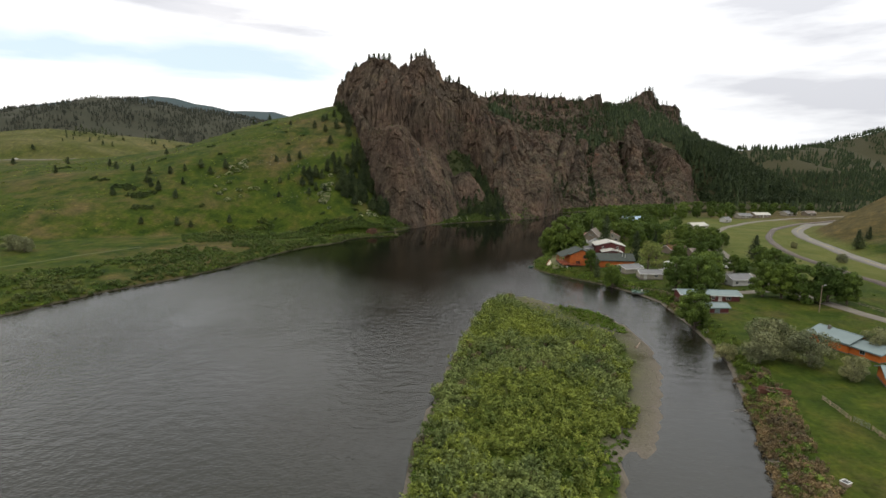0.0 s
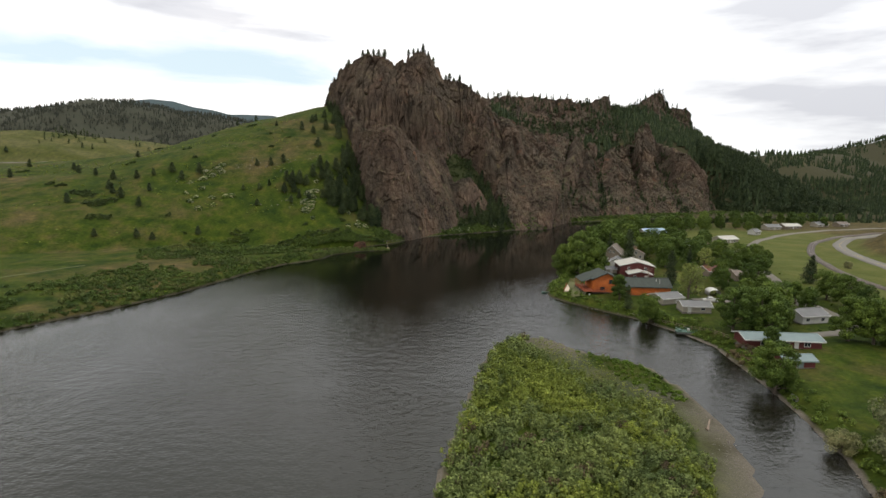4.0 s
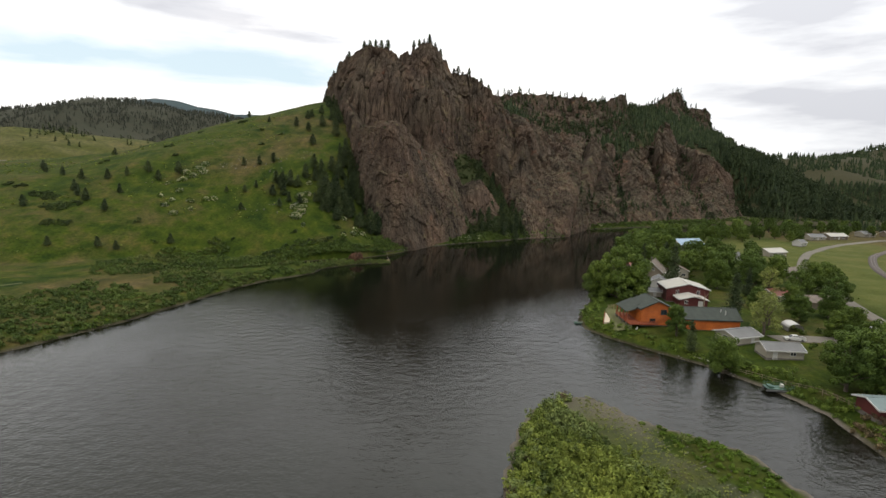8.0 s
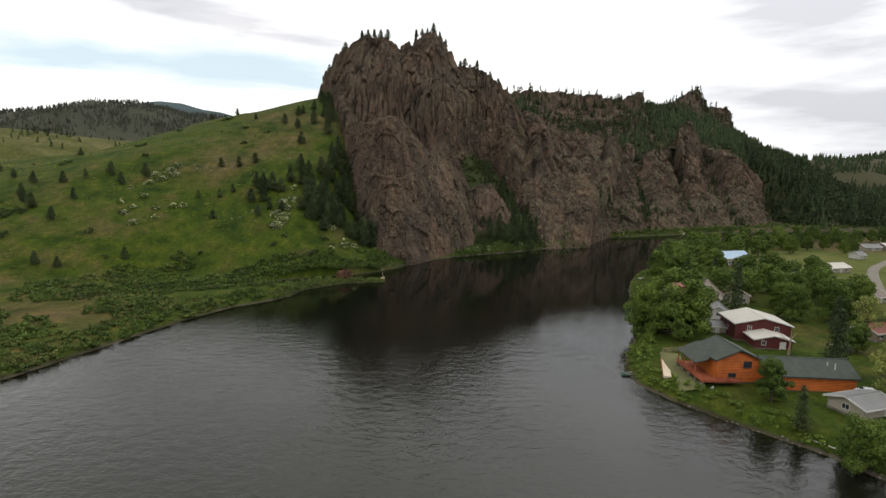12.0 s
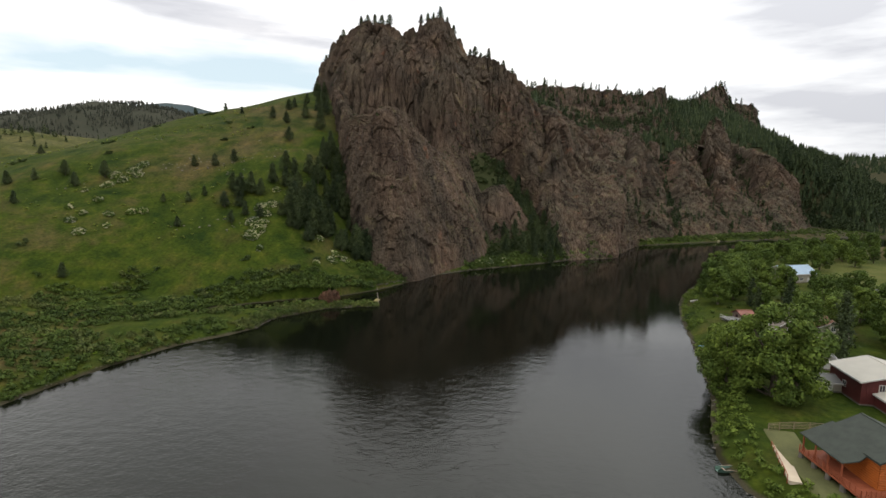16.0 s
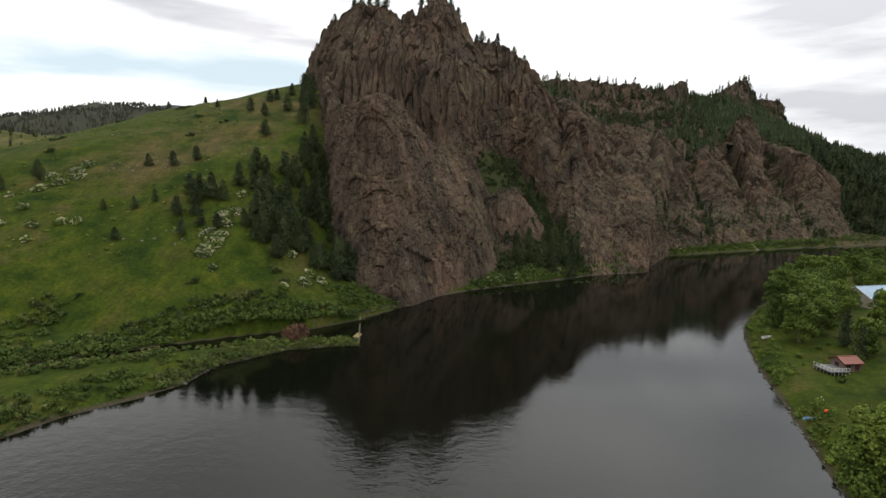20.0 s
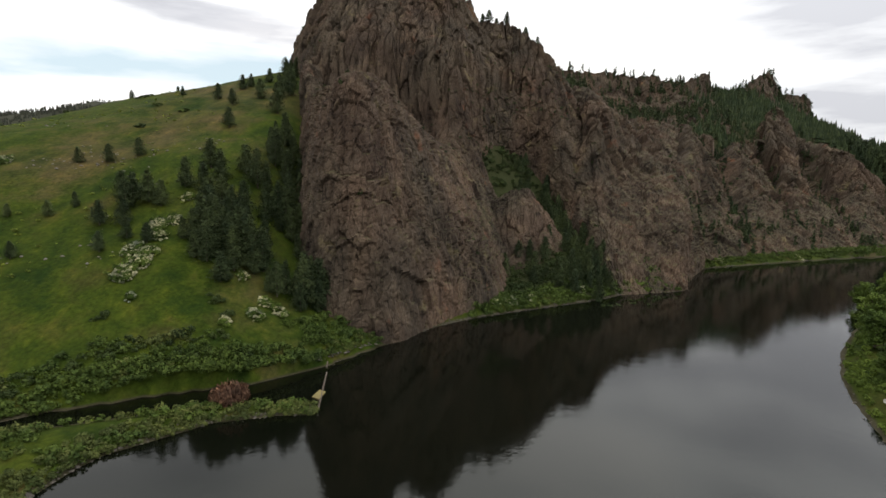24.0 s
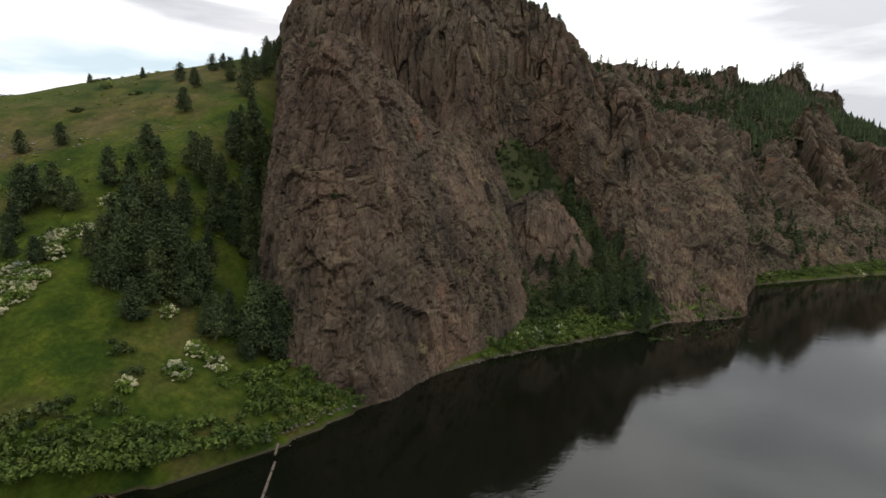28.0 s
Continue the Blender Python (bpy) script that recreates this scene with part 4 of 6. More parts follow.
BUSHES = [bush_proto(s) for s in range(5)]
FINE = []
for s in range(5):
    r = np.random.default_rng(300 + s)
    FINE.append(tufts(r, [(r.uniform(-0.75, 0.75), r.uniform(-0.75, 0.75), r.uniform(0.25, 0.95), r.uniform(0.16, 0.34)) for _ in range(12)], 260, 0.10, 1.15))
LOOSE = [bush_proto(10 + s, 84, 0.17) for s in range(5)]


def far_pine(seed, wide):
    """A pine seen from afar: three ragged tiers."""
    r = np.random.default_rng(seed)
    V, F = [], []
    for z0, z1, w in ((0.04, 0.55, wide), (0.32, 0.8, wide * 0.72), (0.6, 1.0, wide * 0.42)):
        b = len(V)
        V += [(0, 0, z1)] + [(w * r.uniform(0.6, 1.2) * math.cos(1.05 * k), w * r.uniform(0.6, 1.2) * math.sin(1.05 * k), z0 + r.uniform(-0.05, 0.06)) for k in range(6)]
        F += [(b, b + 1 + k, b + 1 + (k + 1) % 6) for k in range(6)]
    return np.array(V), np.array(F)


FAR_PINES = [far_pine(60 + s, 0.2 + 0.03 * s) for s in range(4)]
SMALL_PINES = [pine_crown(np.random.default_rng(40 + s), 1.0, 0.21 + 0.03 * s, 20, 80, 0.085, 0.08) for s in range(4)]

# ---- plants: island, banks, woods ----
rng = np.random.default_rng(11)


def places(xyz, lo, hi, tall=(0.8, 1.2), sink=0.15):
    x, y, z = xyz
    n = len(x)
    s = rng.uniform(lo, hi, n)
    return np.stack([x, y, z - sink * s, s, rng.uniform(0, 6.28, n), rng.uniform(*tall, n)], 1)


def isle_zone(x, y):
    """On the island; distance to its edge; side of the sand: -1 the thicket, 0 bare sand, 1 the outer strip."""
    d, _ = polyline_distance(x, y, ISLAND, True)
    wob = 1.2 * fbm(x / 6, y / 6, 0, 2, 57)
    lo = np.interp(y, (80, 94, 113, 137, 150, 160, 172, 183, 195, 204, 212), (32, 35, 41, 49, 51, 49, 40, 31.5, 29, 26, 27))
    hi = np.interp(y, (80, 160, 165, 172, 183, 195, 204, 212), (90, 90, 56, 50, 45, 42, 39, 36))
    return inside(x, y, ISLAND) & (d > 0.6), d, np.where(x + wob < lo, -1, np.where(x + wob < hi, 0, 1))


def isle_mix(low, high, keep):
    def test(x, y, z):
        on, d, side = isle_zone(x, y)
        n = fbm(x / 13, y / 13, 0, 3, 55)
        return on & (y > 25) & (n > low) & (n <= high) & keep(d - 3.5 * ((y < 118) & (x > np.interp(y, (25, 80, 118), (4, 21, 34)))), side)
    return test


thick = lambda d, side: (side < 0) & (d > 1.2)
isle = sown(rng, 5600, -22, 65, 25, 215, isle_mix(-0.25, 9, thick))
scatter("island_willows", FINE, places(isle, 0.9, 2.4, (0.8, 1.3)), WILLOW, "dense green willow thicket covering the island", "shrubs")
isle = sown(rng, 5600, -22, 65, 25, 215, isle_mix(-9, 0.2, thick))
scatter("island_sage_willows", FINE, places(isle, 0.9, 2.5, (0.8, 1.3)), SAGE, "grey-green willow bushes on the island", "shrubs")
isle = sown(rng, 1000, -22, 65, 25, 215, isle_mix(-0.9, -0.12, thick))
scatter("island_dry_twigs", FINE, places(isle, 0.7, 1.6, (1.0, 1.6)), TWIG, "bare brown twigs among the island willows", "shrubs")
isle = sown(rng, 11000, -22, 65, 25, 215, isle_mix(-9, 9, lambda d, side: ((side > 0) & (d > 1.5)) | ((side < 0) & (d < 4.5))))
scatter("island_edge_grass", BUSHES, places(isle, 0.4, 0.9, (0.7, 1.1)), GRASS, "bright green grass and low shrubs along the island edge", "grass")
isle = sown(rng, 500, -22, 65, 25, 215, isle_mix(-0.3, 0.5, lambda d, side: (side > 0) & (d > 1.2)))
scatter("island_strip_shrubs", FINE, places(isle, 0.7, 1.5, (0.8, 1.2)), SAGE, "low olive-green shrubs on the outer strip of the island", "shrubs")
isle = sown(rng, 2600, 22, 60, 160, 213, isle_mix(0.0, 9, lambda d, side: side == 0))
scatter("sand_weeds", LOOSE, places(isle, 0.15, 0.4, (0.6, 1.0)), SAGE, "small green weeds scattered on the island sand", "grass")


def bank_test(lo_x, hi_x, reach, dense, seed):
    def test(x, y, z):
        d, _ = polyline_distance(x, y, RIVER, True)
        return ~inside(x, y, RIVER) & (d > 0.8) & (d < reach * np.where((x > -118) & (x < 0) & (y > 330), np.where(x > -62, 0.12, 0.26), 1.0)) & (z < 10) & (x > lo_x) & (x < hi_x) & (fbm(x / 14, y / 14, 0, 2, seed) > dense + 0.012 * d)
    return test


bank = sown(rng, 26000, -330, -20, 60, 440, bank_test(-330, 0, 48, -0.5, 70))
scatter("bank_shrubs", LOOSE, places(bank, 0.7, 1.9, (0.7, 1.1)), FOOT, "low green riverside shrubs along the grassy bank", "shrubs")
bank = sown(rng, 14000, -330, -20, 60, 440, bank_test(-330, 0, 40, -0.15, 72))
scatter("bank_sage", LOOSE, places(bank, 0.7, 2.0), BANK_WILLOW, "grey-green shrubs along the far bank", "shrubs")
bank = sown(rng, 9000, -330, -20, 60, 440, bank_test(-330, 0, 9, -0.6, 73))
scatter("bank_grass", LOOSE, places(bank, 0.35, 0.8), GRASS, "bright grass at the waterline of the far bank", "grass")
slope = sown(rng, 2600, -420, -40, 300, 640, lambda x, y, z: (z > 7) & (z < 105) & (x < -45 - 0.32 * np.clip(y - 420, 0, 300)) & (fbm(x / 30, y / 30, 0, 2, 74) > 0.05))
scatter("hill_sage", LOOSE, places(slope, 0.35, 1.3, (0.6, 0.9)), WILLOW, "small green bushes dotted over the grass hill", "shrubs")


def strip(line, count, lo, hi):
    """Random places beside a line, between two distances to its left."""
    p = np.array(line, float)
    leg = np.hypot(*np.diff(p, axis=0).T)
    k = rng.choice(len(leg), count, p=leg / leg.sum())
    t = rng.random(count)[:, None]
    d = (p[k + 1] - p[k]) / leg[k][:, None]
    q = p[k] + t * (p[k + 1] - p[k]) + np.stack([-d[:, 1], d[:, 0]], 1) * rng.uniform(lo, hi, count)[:, None]
    return q[:, 0], q[:, 1], height(q[:, 0], q[:, 1])


foot = tuple(np.concatenate(a) for a in zip(strip(CLIFF_BANK[:3], 160, 1, 14), strip(CLIFF_BANK[4:11], 820, 0.8, 13), strip(CLIFF_BANK[11:16], 900, 0.8, 17), strip(CLIFF_BANK[14:18], 700, 2, 40)))
scatter("cliff_foot_shrubs", LOOSE, places(foot, 0.8, 2.0), FOOT, "dark green shrubs at the foot of the cliff", "shrubs")


belt = strip([(-30, 402), (-44, 399), (-62, 394), (-84, 384), (-104, 366), (-124, 342)], 110, -5, 3)
belt = tuple(a[~inside(belt[0], belt[1], RIVER)] for a in belt)
rim = strip([(-40, 403), (-53, 395), (-70, 387), (-82, 379), (-92, 370), (-104, 362), (-118, 353)], 700, -3, 4.5)
rim = tuple(a[~inside(rim[0], rim[1], RIVER)] for a in rim)
scatter("slough_shrubs", LOOSE, places(rim, 0.8, 2.1), FOOT, "dark green shrubs crowding the edge of the slough", "shrubs")
scatter("foot_belt_shrubs", LOOSE, places(belt, 0.8, 1.8), BRUSH, "dark green shrub belt at the foot of the hill", "shrubs")


def white_spot(spots):
    def test(x, y, z):
        k = np.zeros(x.shape, bool)
        for cx, cy, r in spots:
            k |= np.hypot(x - cx, y - cy) < r
        return k
    return test


THORN = [(-166, 453, 3.5), (-166, 443, 3), (-170, 438, 3), (-172, 447, 3), (-165, 459, 3), (-165, 405, 2), (-157, 398, 2.2), (-154, 413, 2), (-147, 418, 2), (-165, 423, 1.8), (-164, 411, 1.6), (-143, 420, 2),
         (-93, 429, 3.2), (-93, 418, 3.0), (-90, 409, 3.4), (-89, 413, 3.2), (-88, 417, 2.5), (-89, 424, 2.2), (-89, 432, 2.5), (-91, 444, 2), (-56, 410, 2.2), (-56, 416, 1.8), (-52, 416, 2), (-64, 421, 1.6), (-61, 403, 1.4), (-74, 437, 1.5),
         (8, 470, 2), (14, 474, 2.5), (22, 479, 2), (44, 496, 2), (140, 592, 3), (200, 622, 3), (-161, 448, 2.5), (-150, 405, 1.6), (-172, 414, 1.5), (-84, 402, 1.2), (-176, 430, 1.4)]


def clumps(spots, per, spread, up):
    out = []
    for cx, cy, r in spots:
        n = int(per * r * r) + 3
        q, a = spread * r * np.sqrt(rng.random(n)), rng.uniform(0, 6.28, n)
        bx, by = cx + q * np.cos(a), cy + q * np.sin(a)
        out.append(np.stack([bx, by, height(bx, by) + rng.uniform(*up, n) * (1 - q / (spread * r + 0.1))]))
    return tuple(np.concatenate(out, 1))


scatter("thorn_leaves", LOOSE, places(clumps(THORN, 2.6, 1.0, (0, 0.8)), 0.8, 1.4), LEAF, "dark leaves of the white-flowering bushes", "shrubs")
scatter("white_thorn_blossom", BUSHES, places(clumps(THORN, 8.0, 1.05, (0.7, 1.9)), 0.32, 0.66), BLOSSOM, "clumps of white-flowering thorn bushes on the slope", "shrubs")
DARK_BRUSH = [(-256, 414, 3), (-227, 399, 4), (-236, 404, 5), (-217, 388, 6), (-211, 392, 4), (-206, 368, 4), (-199, 370, 3), (-298, 628, 4), (-180, 569, 4), (-322, 468, 4), (-264, 416, 3), (-88, 396, 1.5), (-69, 418, 2.4), (-66, 409, 2),
              (-61, 405, 1.6), (-128, 384, 2), (-170, 385, 2), (-190, 470, 2), (-140, 500, 2), (-150, 530, 1.6), (-132, 520, 1.6), (-210, 500, 3), (-240, 470, 3), (-205, 545, 2)]
scatter("hillside_brush", LOOSE, places(clumps(DARK_BRUSH, 1.6, 1.15, (0, 0.5)), 0.8, 1.7, (0.6, 0.95)), BRUSH, "dark low brush in hollows of the grass hill", "shrubs")

wood = sown(rng, 14000, 280, 1400, 590, 1700, lambda x, y, z: (z > 2.5) & ((x > 362) | (y > 850)) & (fbm(x / 60, y / 60, 0, 2, 90) > np.where(x > 560, -0.05, -0.35) - 0.6 * ((y < 1100) & (x < 560))))
near_wood = sown(rng, 5200, 215, 720, 605, 900, lambda x, y, z: (z > 4) & (x > np.where(y > 860, 215, 358)) & (polyline_distance(x, y, RIVER, True)[0] > 14))
wood = tuple(np.concatenate(a) for a in zip(wood, near_wood))
slope_wood = sown(rng, 2600, 342, 520, 690, 880, lambda x, y, z: (z > 3) & (x > 342 + 0.25 * np.abs(y - 760)) & (polyline_distance(x, y, RIVER, True)[0] > 12))
scatter("slope_pines", SMALL_PINES, places(slope_wood, 8, 13), PINE, "dark pines crowding the slope beyond the cliffs", "forest")
scatter("far_pine_woods", FAR_PINES, places(wood, 8, 14), PINE, "dark pine forest on the far hillsides", "forest")
# burnt trees whose grey also carries painted distance haze
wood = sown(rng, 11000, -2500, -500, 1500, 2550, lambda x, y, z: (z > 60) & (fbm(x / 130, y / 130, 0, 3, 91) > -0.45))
scatter("far_ridge_woods", FAR_PINES, places(wood, 11, 18), BURNT_HAZY, "burnt pines on the distant hill, greyed with painted haze", "forest")
wood = sown(rng, 7000, 60, 470, 690, 1060, lambda x, y, z: (z > 60) & (fbm(x / 40, y / 40, 0, 2, 92) > -0.35))
scatter("ridge_pines", FAR_PINES, places(wood, 8, 14), PINE, "dark pines along the ridge above the cliffs", "forest")
wood = sown(rng, 400, -760, -330, 700, 1000, lambda x, y, z: (z > 60) & (fbm(x / 50, y / 50, 0, 2, 93) > 0.15))
scatter("shoulder_pines", SMALL_PINES, places(wood, 7, 12), PINE, "few dark pines on the yellow hilltop", "forest")


def on_net(net, count, u0, u1, v0, v1, seed):
    """Places on a rock face between parts of its length and height, where it is least steep."""
    r = np.random.default_rng(seed)
    nu, nv, _ = net.shape
    iu, iv = r.integers(int(u0 * nu), int(u1 * nu), count * 3), r.integers(int(v0 * nv), int(v1 * nv) - 1, count * 3)
    flat = np.abs((net[iu, np.minimum(iv + 1, nv - 1)] - net[iu, iv])[:, 2])
    k = np.argsort(flat)[:count]
    p = net[iu[k], iv[k]]
    return p[:, 0], p[:, 1], p[:, 2]


scatter("crown_pines", SMALL_PINES, np.concatenate([places(on_net(net_crown, 900, 0, 1, 0.0, 0.66, 1), 6, 11), places(on_net(net_crown, 300, 0, 1, 0.8, 1.0, 6), 7, 12), places(on_net(net_spur, 300, 0.0, 1, 0.72, 1.0, 2), 4, 9),
        places(on_net(net_spur, 90, 0.35, 1, 0.05, 0.35, 5), 4, 9)]), PINE, "dark pines growing on ledges of the rock bands", "forest")
scatter("ledge_shrubs", LOOSE, np.concatenate([places(on_net(net_main, 330, 0, 1, 0.05, 0.95, 3), 0.4, 1.2), places(on_net(net_spur, 300, 0, 1, 0.05, 0.95, 4), 0.5, 1.4)]), BRUSH, "small shrubs on ledges of the cliff", "shrubs")

# brush and small pines in the gullies between the buttresses
r = np.random.default_rng(8)
deep = np.argwhere(cut_spur > 0.5)
deep = deep[(deep[:, 1] > 4) & (deep[:, 1] < 170)]
deep = net_spur[tuple(deep[r.integers(len(deep), size=620)].T)].T
scatter("gully_pines", SMALL_PINES, places(tuple(deep[:, :300] - np.array([[0], [1.5], [0]])), 4, 9), PINE, "small dark pines in clefts of the long cliff", "forest")
scatter("cleft_brush", LOOSE, places(tuple(deep[:, 300:]), 1.0, 2.2), BRUSH, "dark brush in clefts of the long cliff", "shrubs")

# single pines: hillside, the seam beside the crag, the gully, the brow
PINES = [pine_tree(100 + k, 12.0, w, st, 72, 3000) for k, (w, st) in enumerate(((3.5, 0.06), (4.1, 0.08), (3.2, 0.05), (3.8, 0.14)))]
pine_base = list(PINES)


def plant(protos, x, y, scale, label, category, group, z=None, turn=None, wide=1.0):
    k = int(rng.integers(len(protos)))
    ob = copy_thing(protos[k], pose(x, y, (ground_z(x, y) if z is None else z) - 0.2, 0, 0, rng.uniform(0, 360) if turn is None else turn) @ Matrix.Diagonal((scale * wide, scale * wide, scale, 1)))
    return tagged(ob, label, category, group)


HILL_PINE = "dark green pine standing alone on the grass hillside"
for x, y, h in ((-202, 592, 7), (-199, 638, 8), (-195, 444, 9), (-214, 431, 8), (-207, 399, 9), (-190, 389, 8), (-196, 413, 7), (-176, 445, 10), (-140, 462, 7), (-130, 464, 8), (-122, 469, 8), (-129, 433, 6), (-124, 413, 6), (-107, 437, 11),
                (-110, 429, 9), (-98, 423, 8), (-175, 357, 7), (-167, 359, 6), (-194, 349, 6), (-147, 374, 7), (-547, 738, 9), (-442, 567, 9), (-184, 435, 8), (-205, 437, 7), (-125, 539, 9), (-120, 556, 9), (-104, 538, 11), (-139, 430, 5),
                (-232, 384, 8), (-230, 431, 8), (-123, 437, 6), (-107, 441, 11), (-102, 441, 12), (-97, 439, 10), (-103, 430, 9), (-91, 421, 7), (-102, 417, 7), (-68, 416, 10), (-82, 441, 12), (-77, 420, 9), (-80, 444, 12), (-81, 465, 12),
                (-112, 525, 9), (-102, 499, 10), (-71, 426, 12), (-69, 433, 13), (-64, 427, 12), (-62, 431, 12), (-154, 560, 6), (-222, 412, 8), (-216, 405, 9), (-112, 443, 10), (-118, 562, 8), (-112, 572, 9), (-95, 450, 12), (-88, 448, 12),
                (-86, 456, 13), (-76, 432, 13), (-74, 446, 13), (-92, 462, 12), (-248, 440, 7), (-268, 452, 8), (-290, 480, 8), (-310, 440, 8), (-340, 500, 8), (-250, 500, 7)):
    plant(PINES, x, y, 0.85 * h / 12, HILL_PINE, "pine tree", "pines on the grass hill", wide=1.3)
SEAM = [(-40, 424), (-46, 440), (-60, 466), (-75, 504), (-107, 598)]
for k in range(96):
    near = k < 20
    f = rng.random() ** (1.0 if near else 2.3) * 3.6
    i = int(f)
    x = SEAM[i][0] + (f - i) * (SEAM[i + 1][0] - SEAM[i][0]) - (rng.uniform(0, 8) if near else rng.uniform(3, 10 + 34 * (1 - f / 3.6) ** 2))
    y = SEAM[i][1] + (f - i) * (SEAM[i + 1][1] - SEAM[i][1]) + rng.uniform(-4, 4)
    plant(PINES, x, y, rng.uniform(6, 14) / 12, "dark pine in the stand beside the rock wall", "pine tree", "pines beside the cliff")
for k in range(16):
    f = rng.random()
    plant(PINES, -94 - 26 * f - rng.uniform(0, 7), 556 + 92 * f + rng.uniform(-6, 6), rng.uniform(6, 11) / 12, "dark pine below the shoulder of the crag", "pine tree", "pines beside the cliff")
for k in range(150):
    y = rng.uniform(488, 602)
    x = rng.uniform(6, 62) + 0.16 * (y - 530)
    if np.hypot(x - 23, y - 528) < 11 or (y < 500 and x < 24):
        continue
    plant(PINES, x, y, rng.uniform(7, 13) / 12, "dark pine in the gully between the crags", "pine tree", "pines in the gully")
brow = net_main[:, -1]
for x in (-82, -77, -71, -66, -60, -98, -36, -31, -27, -22, -17, -12, 1, 5, 9, 15, 26, -112, -118, 33):
    bx, by, bz = brow[np.argmin(np.abs(brow[:, 0] - x))]
    plant(PINES, bx, by + 1.5, rng.uniform(5, 9) / 12, "small pine on the brow of the crag", "pine tree", "pines on the crag", z=bz - 1.0, wide=1.4)
gully = sown(rng, 2300, -4, 90, 480, 610, lambda x, y, z: (polyline_distance(x, y, CLIFF_BANK)[0] > 8) & (np.hypot(x - 23, y - 528) > 10))
scatter("gully_shrubs", LOOSE, places(gully, 0.9, 2.4), BRUSH, "dark green brush filling the gully", "shrubs")
for x, y, h in ((242, 315, 12), (165, 284, 13), (260, 330, 8), (330, 380, 9)):
    plant(PINES, x, y, h / 12, "dark pine beside the road", "pine tree", "roadside pines")
for ob in pine_base:
    for o in (*ob.children, ob):
        bpy.data.objects.remove(o)

# broadleaf trees of the village
GREENS = [broad_tree(200 + k, 12, w, LEAF, 14000, 0.165) for k, w in enumerate((4.8, 5.4, 4.4))]
COARSE = [broad_tree(210 + k, 12, w, LEAF, 5000, 0.26) for k, w in enumerate((4.6, 5.4, 4.2, 5.0))]
SILVERS = [broad_tree(220 + k, 8, 5.2, OLIVE, 6500, 0.17) for k in range(2)]
THINS = [broad_tree(230, 15, 5.0, SAGE, 2600, 0.24)]
spruce_base = pine_tree(240, 16, 3.4, 0.05, 80, 2200)
spruce_base.children[1].data.materials[0] = SPRUCE
for x, y, h in ((68, 300, 23), (62, 308, 17), (76, 305, 14), (70, 252, 10), (73, 229, 11.5), (118, 269, 10), (93, 212, 14), (101, 211, 16), (108, 216, 14), (114, 226, 14), (94, 193, 8), (82, 171, 12.5), (121, 201, 13),
                (127, 199, 14), (134, 197, 16), (140, 193, 14), (145, 190, 11), (115, 415, 14), (123, 394, 13), (129, 379, 13), (130, 342, 14), (105, 395, 12), (121, 444, 12),
                (192, 502, 13), (106, 376, 11), (150, 400, 14), (140, 452, 13), (160, 475, 13), (185, 470, 12), (210, 480, 11), (232, 497, 11), (252, 512, 11), (145, 330, 14), (155, 345, 13), (128, 318, 14),
                (137, 300, 13), (148, 310, 13), (118, 332, 11), (160, 375, 11), (168, 325, 10), (270, 530, 11), (300, 548, 11), (330, 562, 11), (360, 575, 11), (140, 365, 12), (120, 358, 11),
                (155, 425, 12), (135, 410, 12), (180, 490, 12), (150, 490, 11), (240, 520, 11), (390, 580, 11), (128, 258, 9), (124, 283, 11), (112, 285, 9), (310, 525, 9), (220, 505, 12), (170, 395, 11), (112, 430, 11), (132, 462, 11), (114, 318, 13), (112, 345, 12), (122, 340, 13), (136, 328, 13), (142, 345, 12), (150, 360, 12), (130, 362, 12),
                (144, 385, 13), (160, 410, 12), (126, 420, 12), (138, 430, 12), (152, 462, 12), (158, 318, 12), (146, 292, 11), (132, 275, 10), (118, 252, 9), (106, 228, 11), (120, 240, 10), (208, 500, 11), (225, 515, 11), (285, 540, 10), (316, 556, 10), (345, 570, 10), (100, 405, 11), (96, 388, 13), (112, 405, 14), (118, 424, 14), (130, 445, 14), (146, 470, 14), (158, 488, 13), (170, 498, 13), (188, 512, 13), (205, 525, 12), (222, 535, 12),
                (240, 545, 12), (258, 552, 12), (275, 560, 12), (295, 566, 12), (262, 498, 9), (275, 520, 10), (318, 530, 10), (345, 538, 10), (250, 490, 9), (102, 345, 13), (178, 476, 12), (164, 455, 12), (198, 486, 11), (132, 236, 10), (147, 228, 11), (152, 255, 11), (134, 246, 9), (148, 240, 12)):
    if 135 <= x <= 162 and 396 <= y <= 436:
        h *= 0.62
    plant(GREENS if y < 335 else COARSE, x, y, h * rng.uniform(1.0, 1.2) / 12, z=ground_z(x, y) - (3.2 if h > 15 else 0.4), label="full green broadleaf tree in the riverside village", category="tree", group="village trees")
for x, y, h in ((82, 134, 8.5), (88, 140, 10.5), (94, 133, 9.5), (98, 123, 6), (117, 139, 8), (78, 143, 5), (210, 323, 4), (206, 277, 5), (-221, 277, 8.5), (-212, 273, 8), (-228, 270, 7)):
    plant(SILVERS, x, y, h / 8, "silver-green olive tree with a low rounded crown", "tree", "silver trees")
for x, y, h in ((97, 253, 15), (125, 300, 14), (105, 264, 12)):
    plant(THINS, x, y, h / 15, "thin grey-green poplar with bare limbs", "tree", "thin trees")
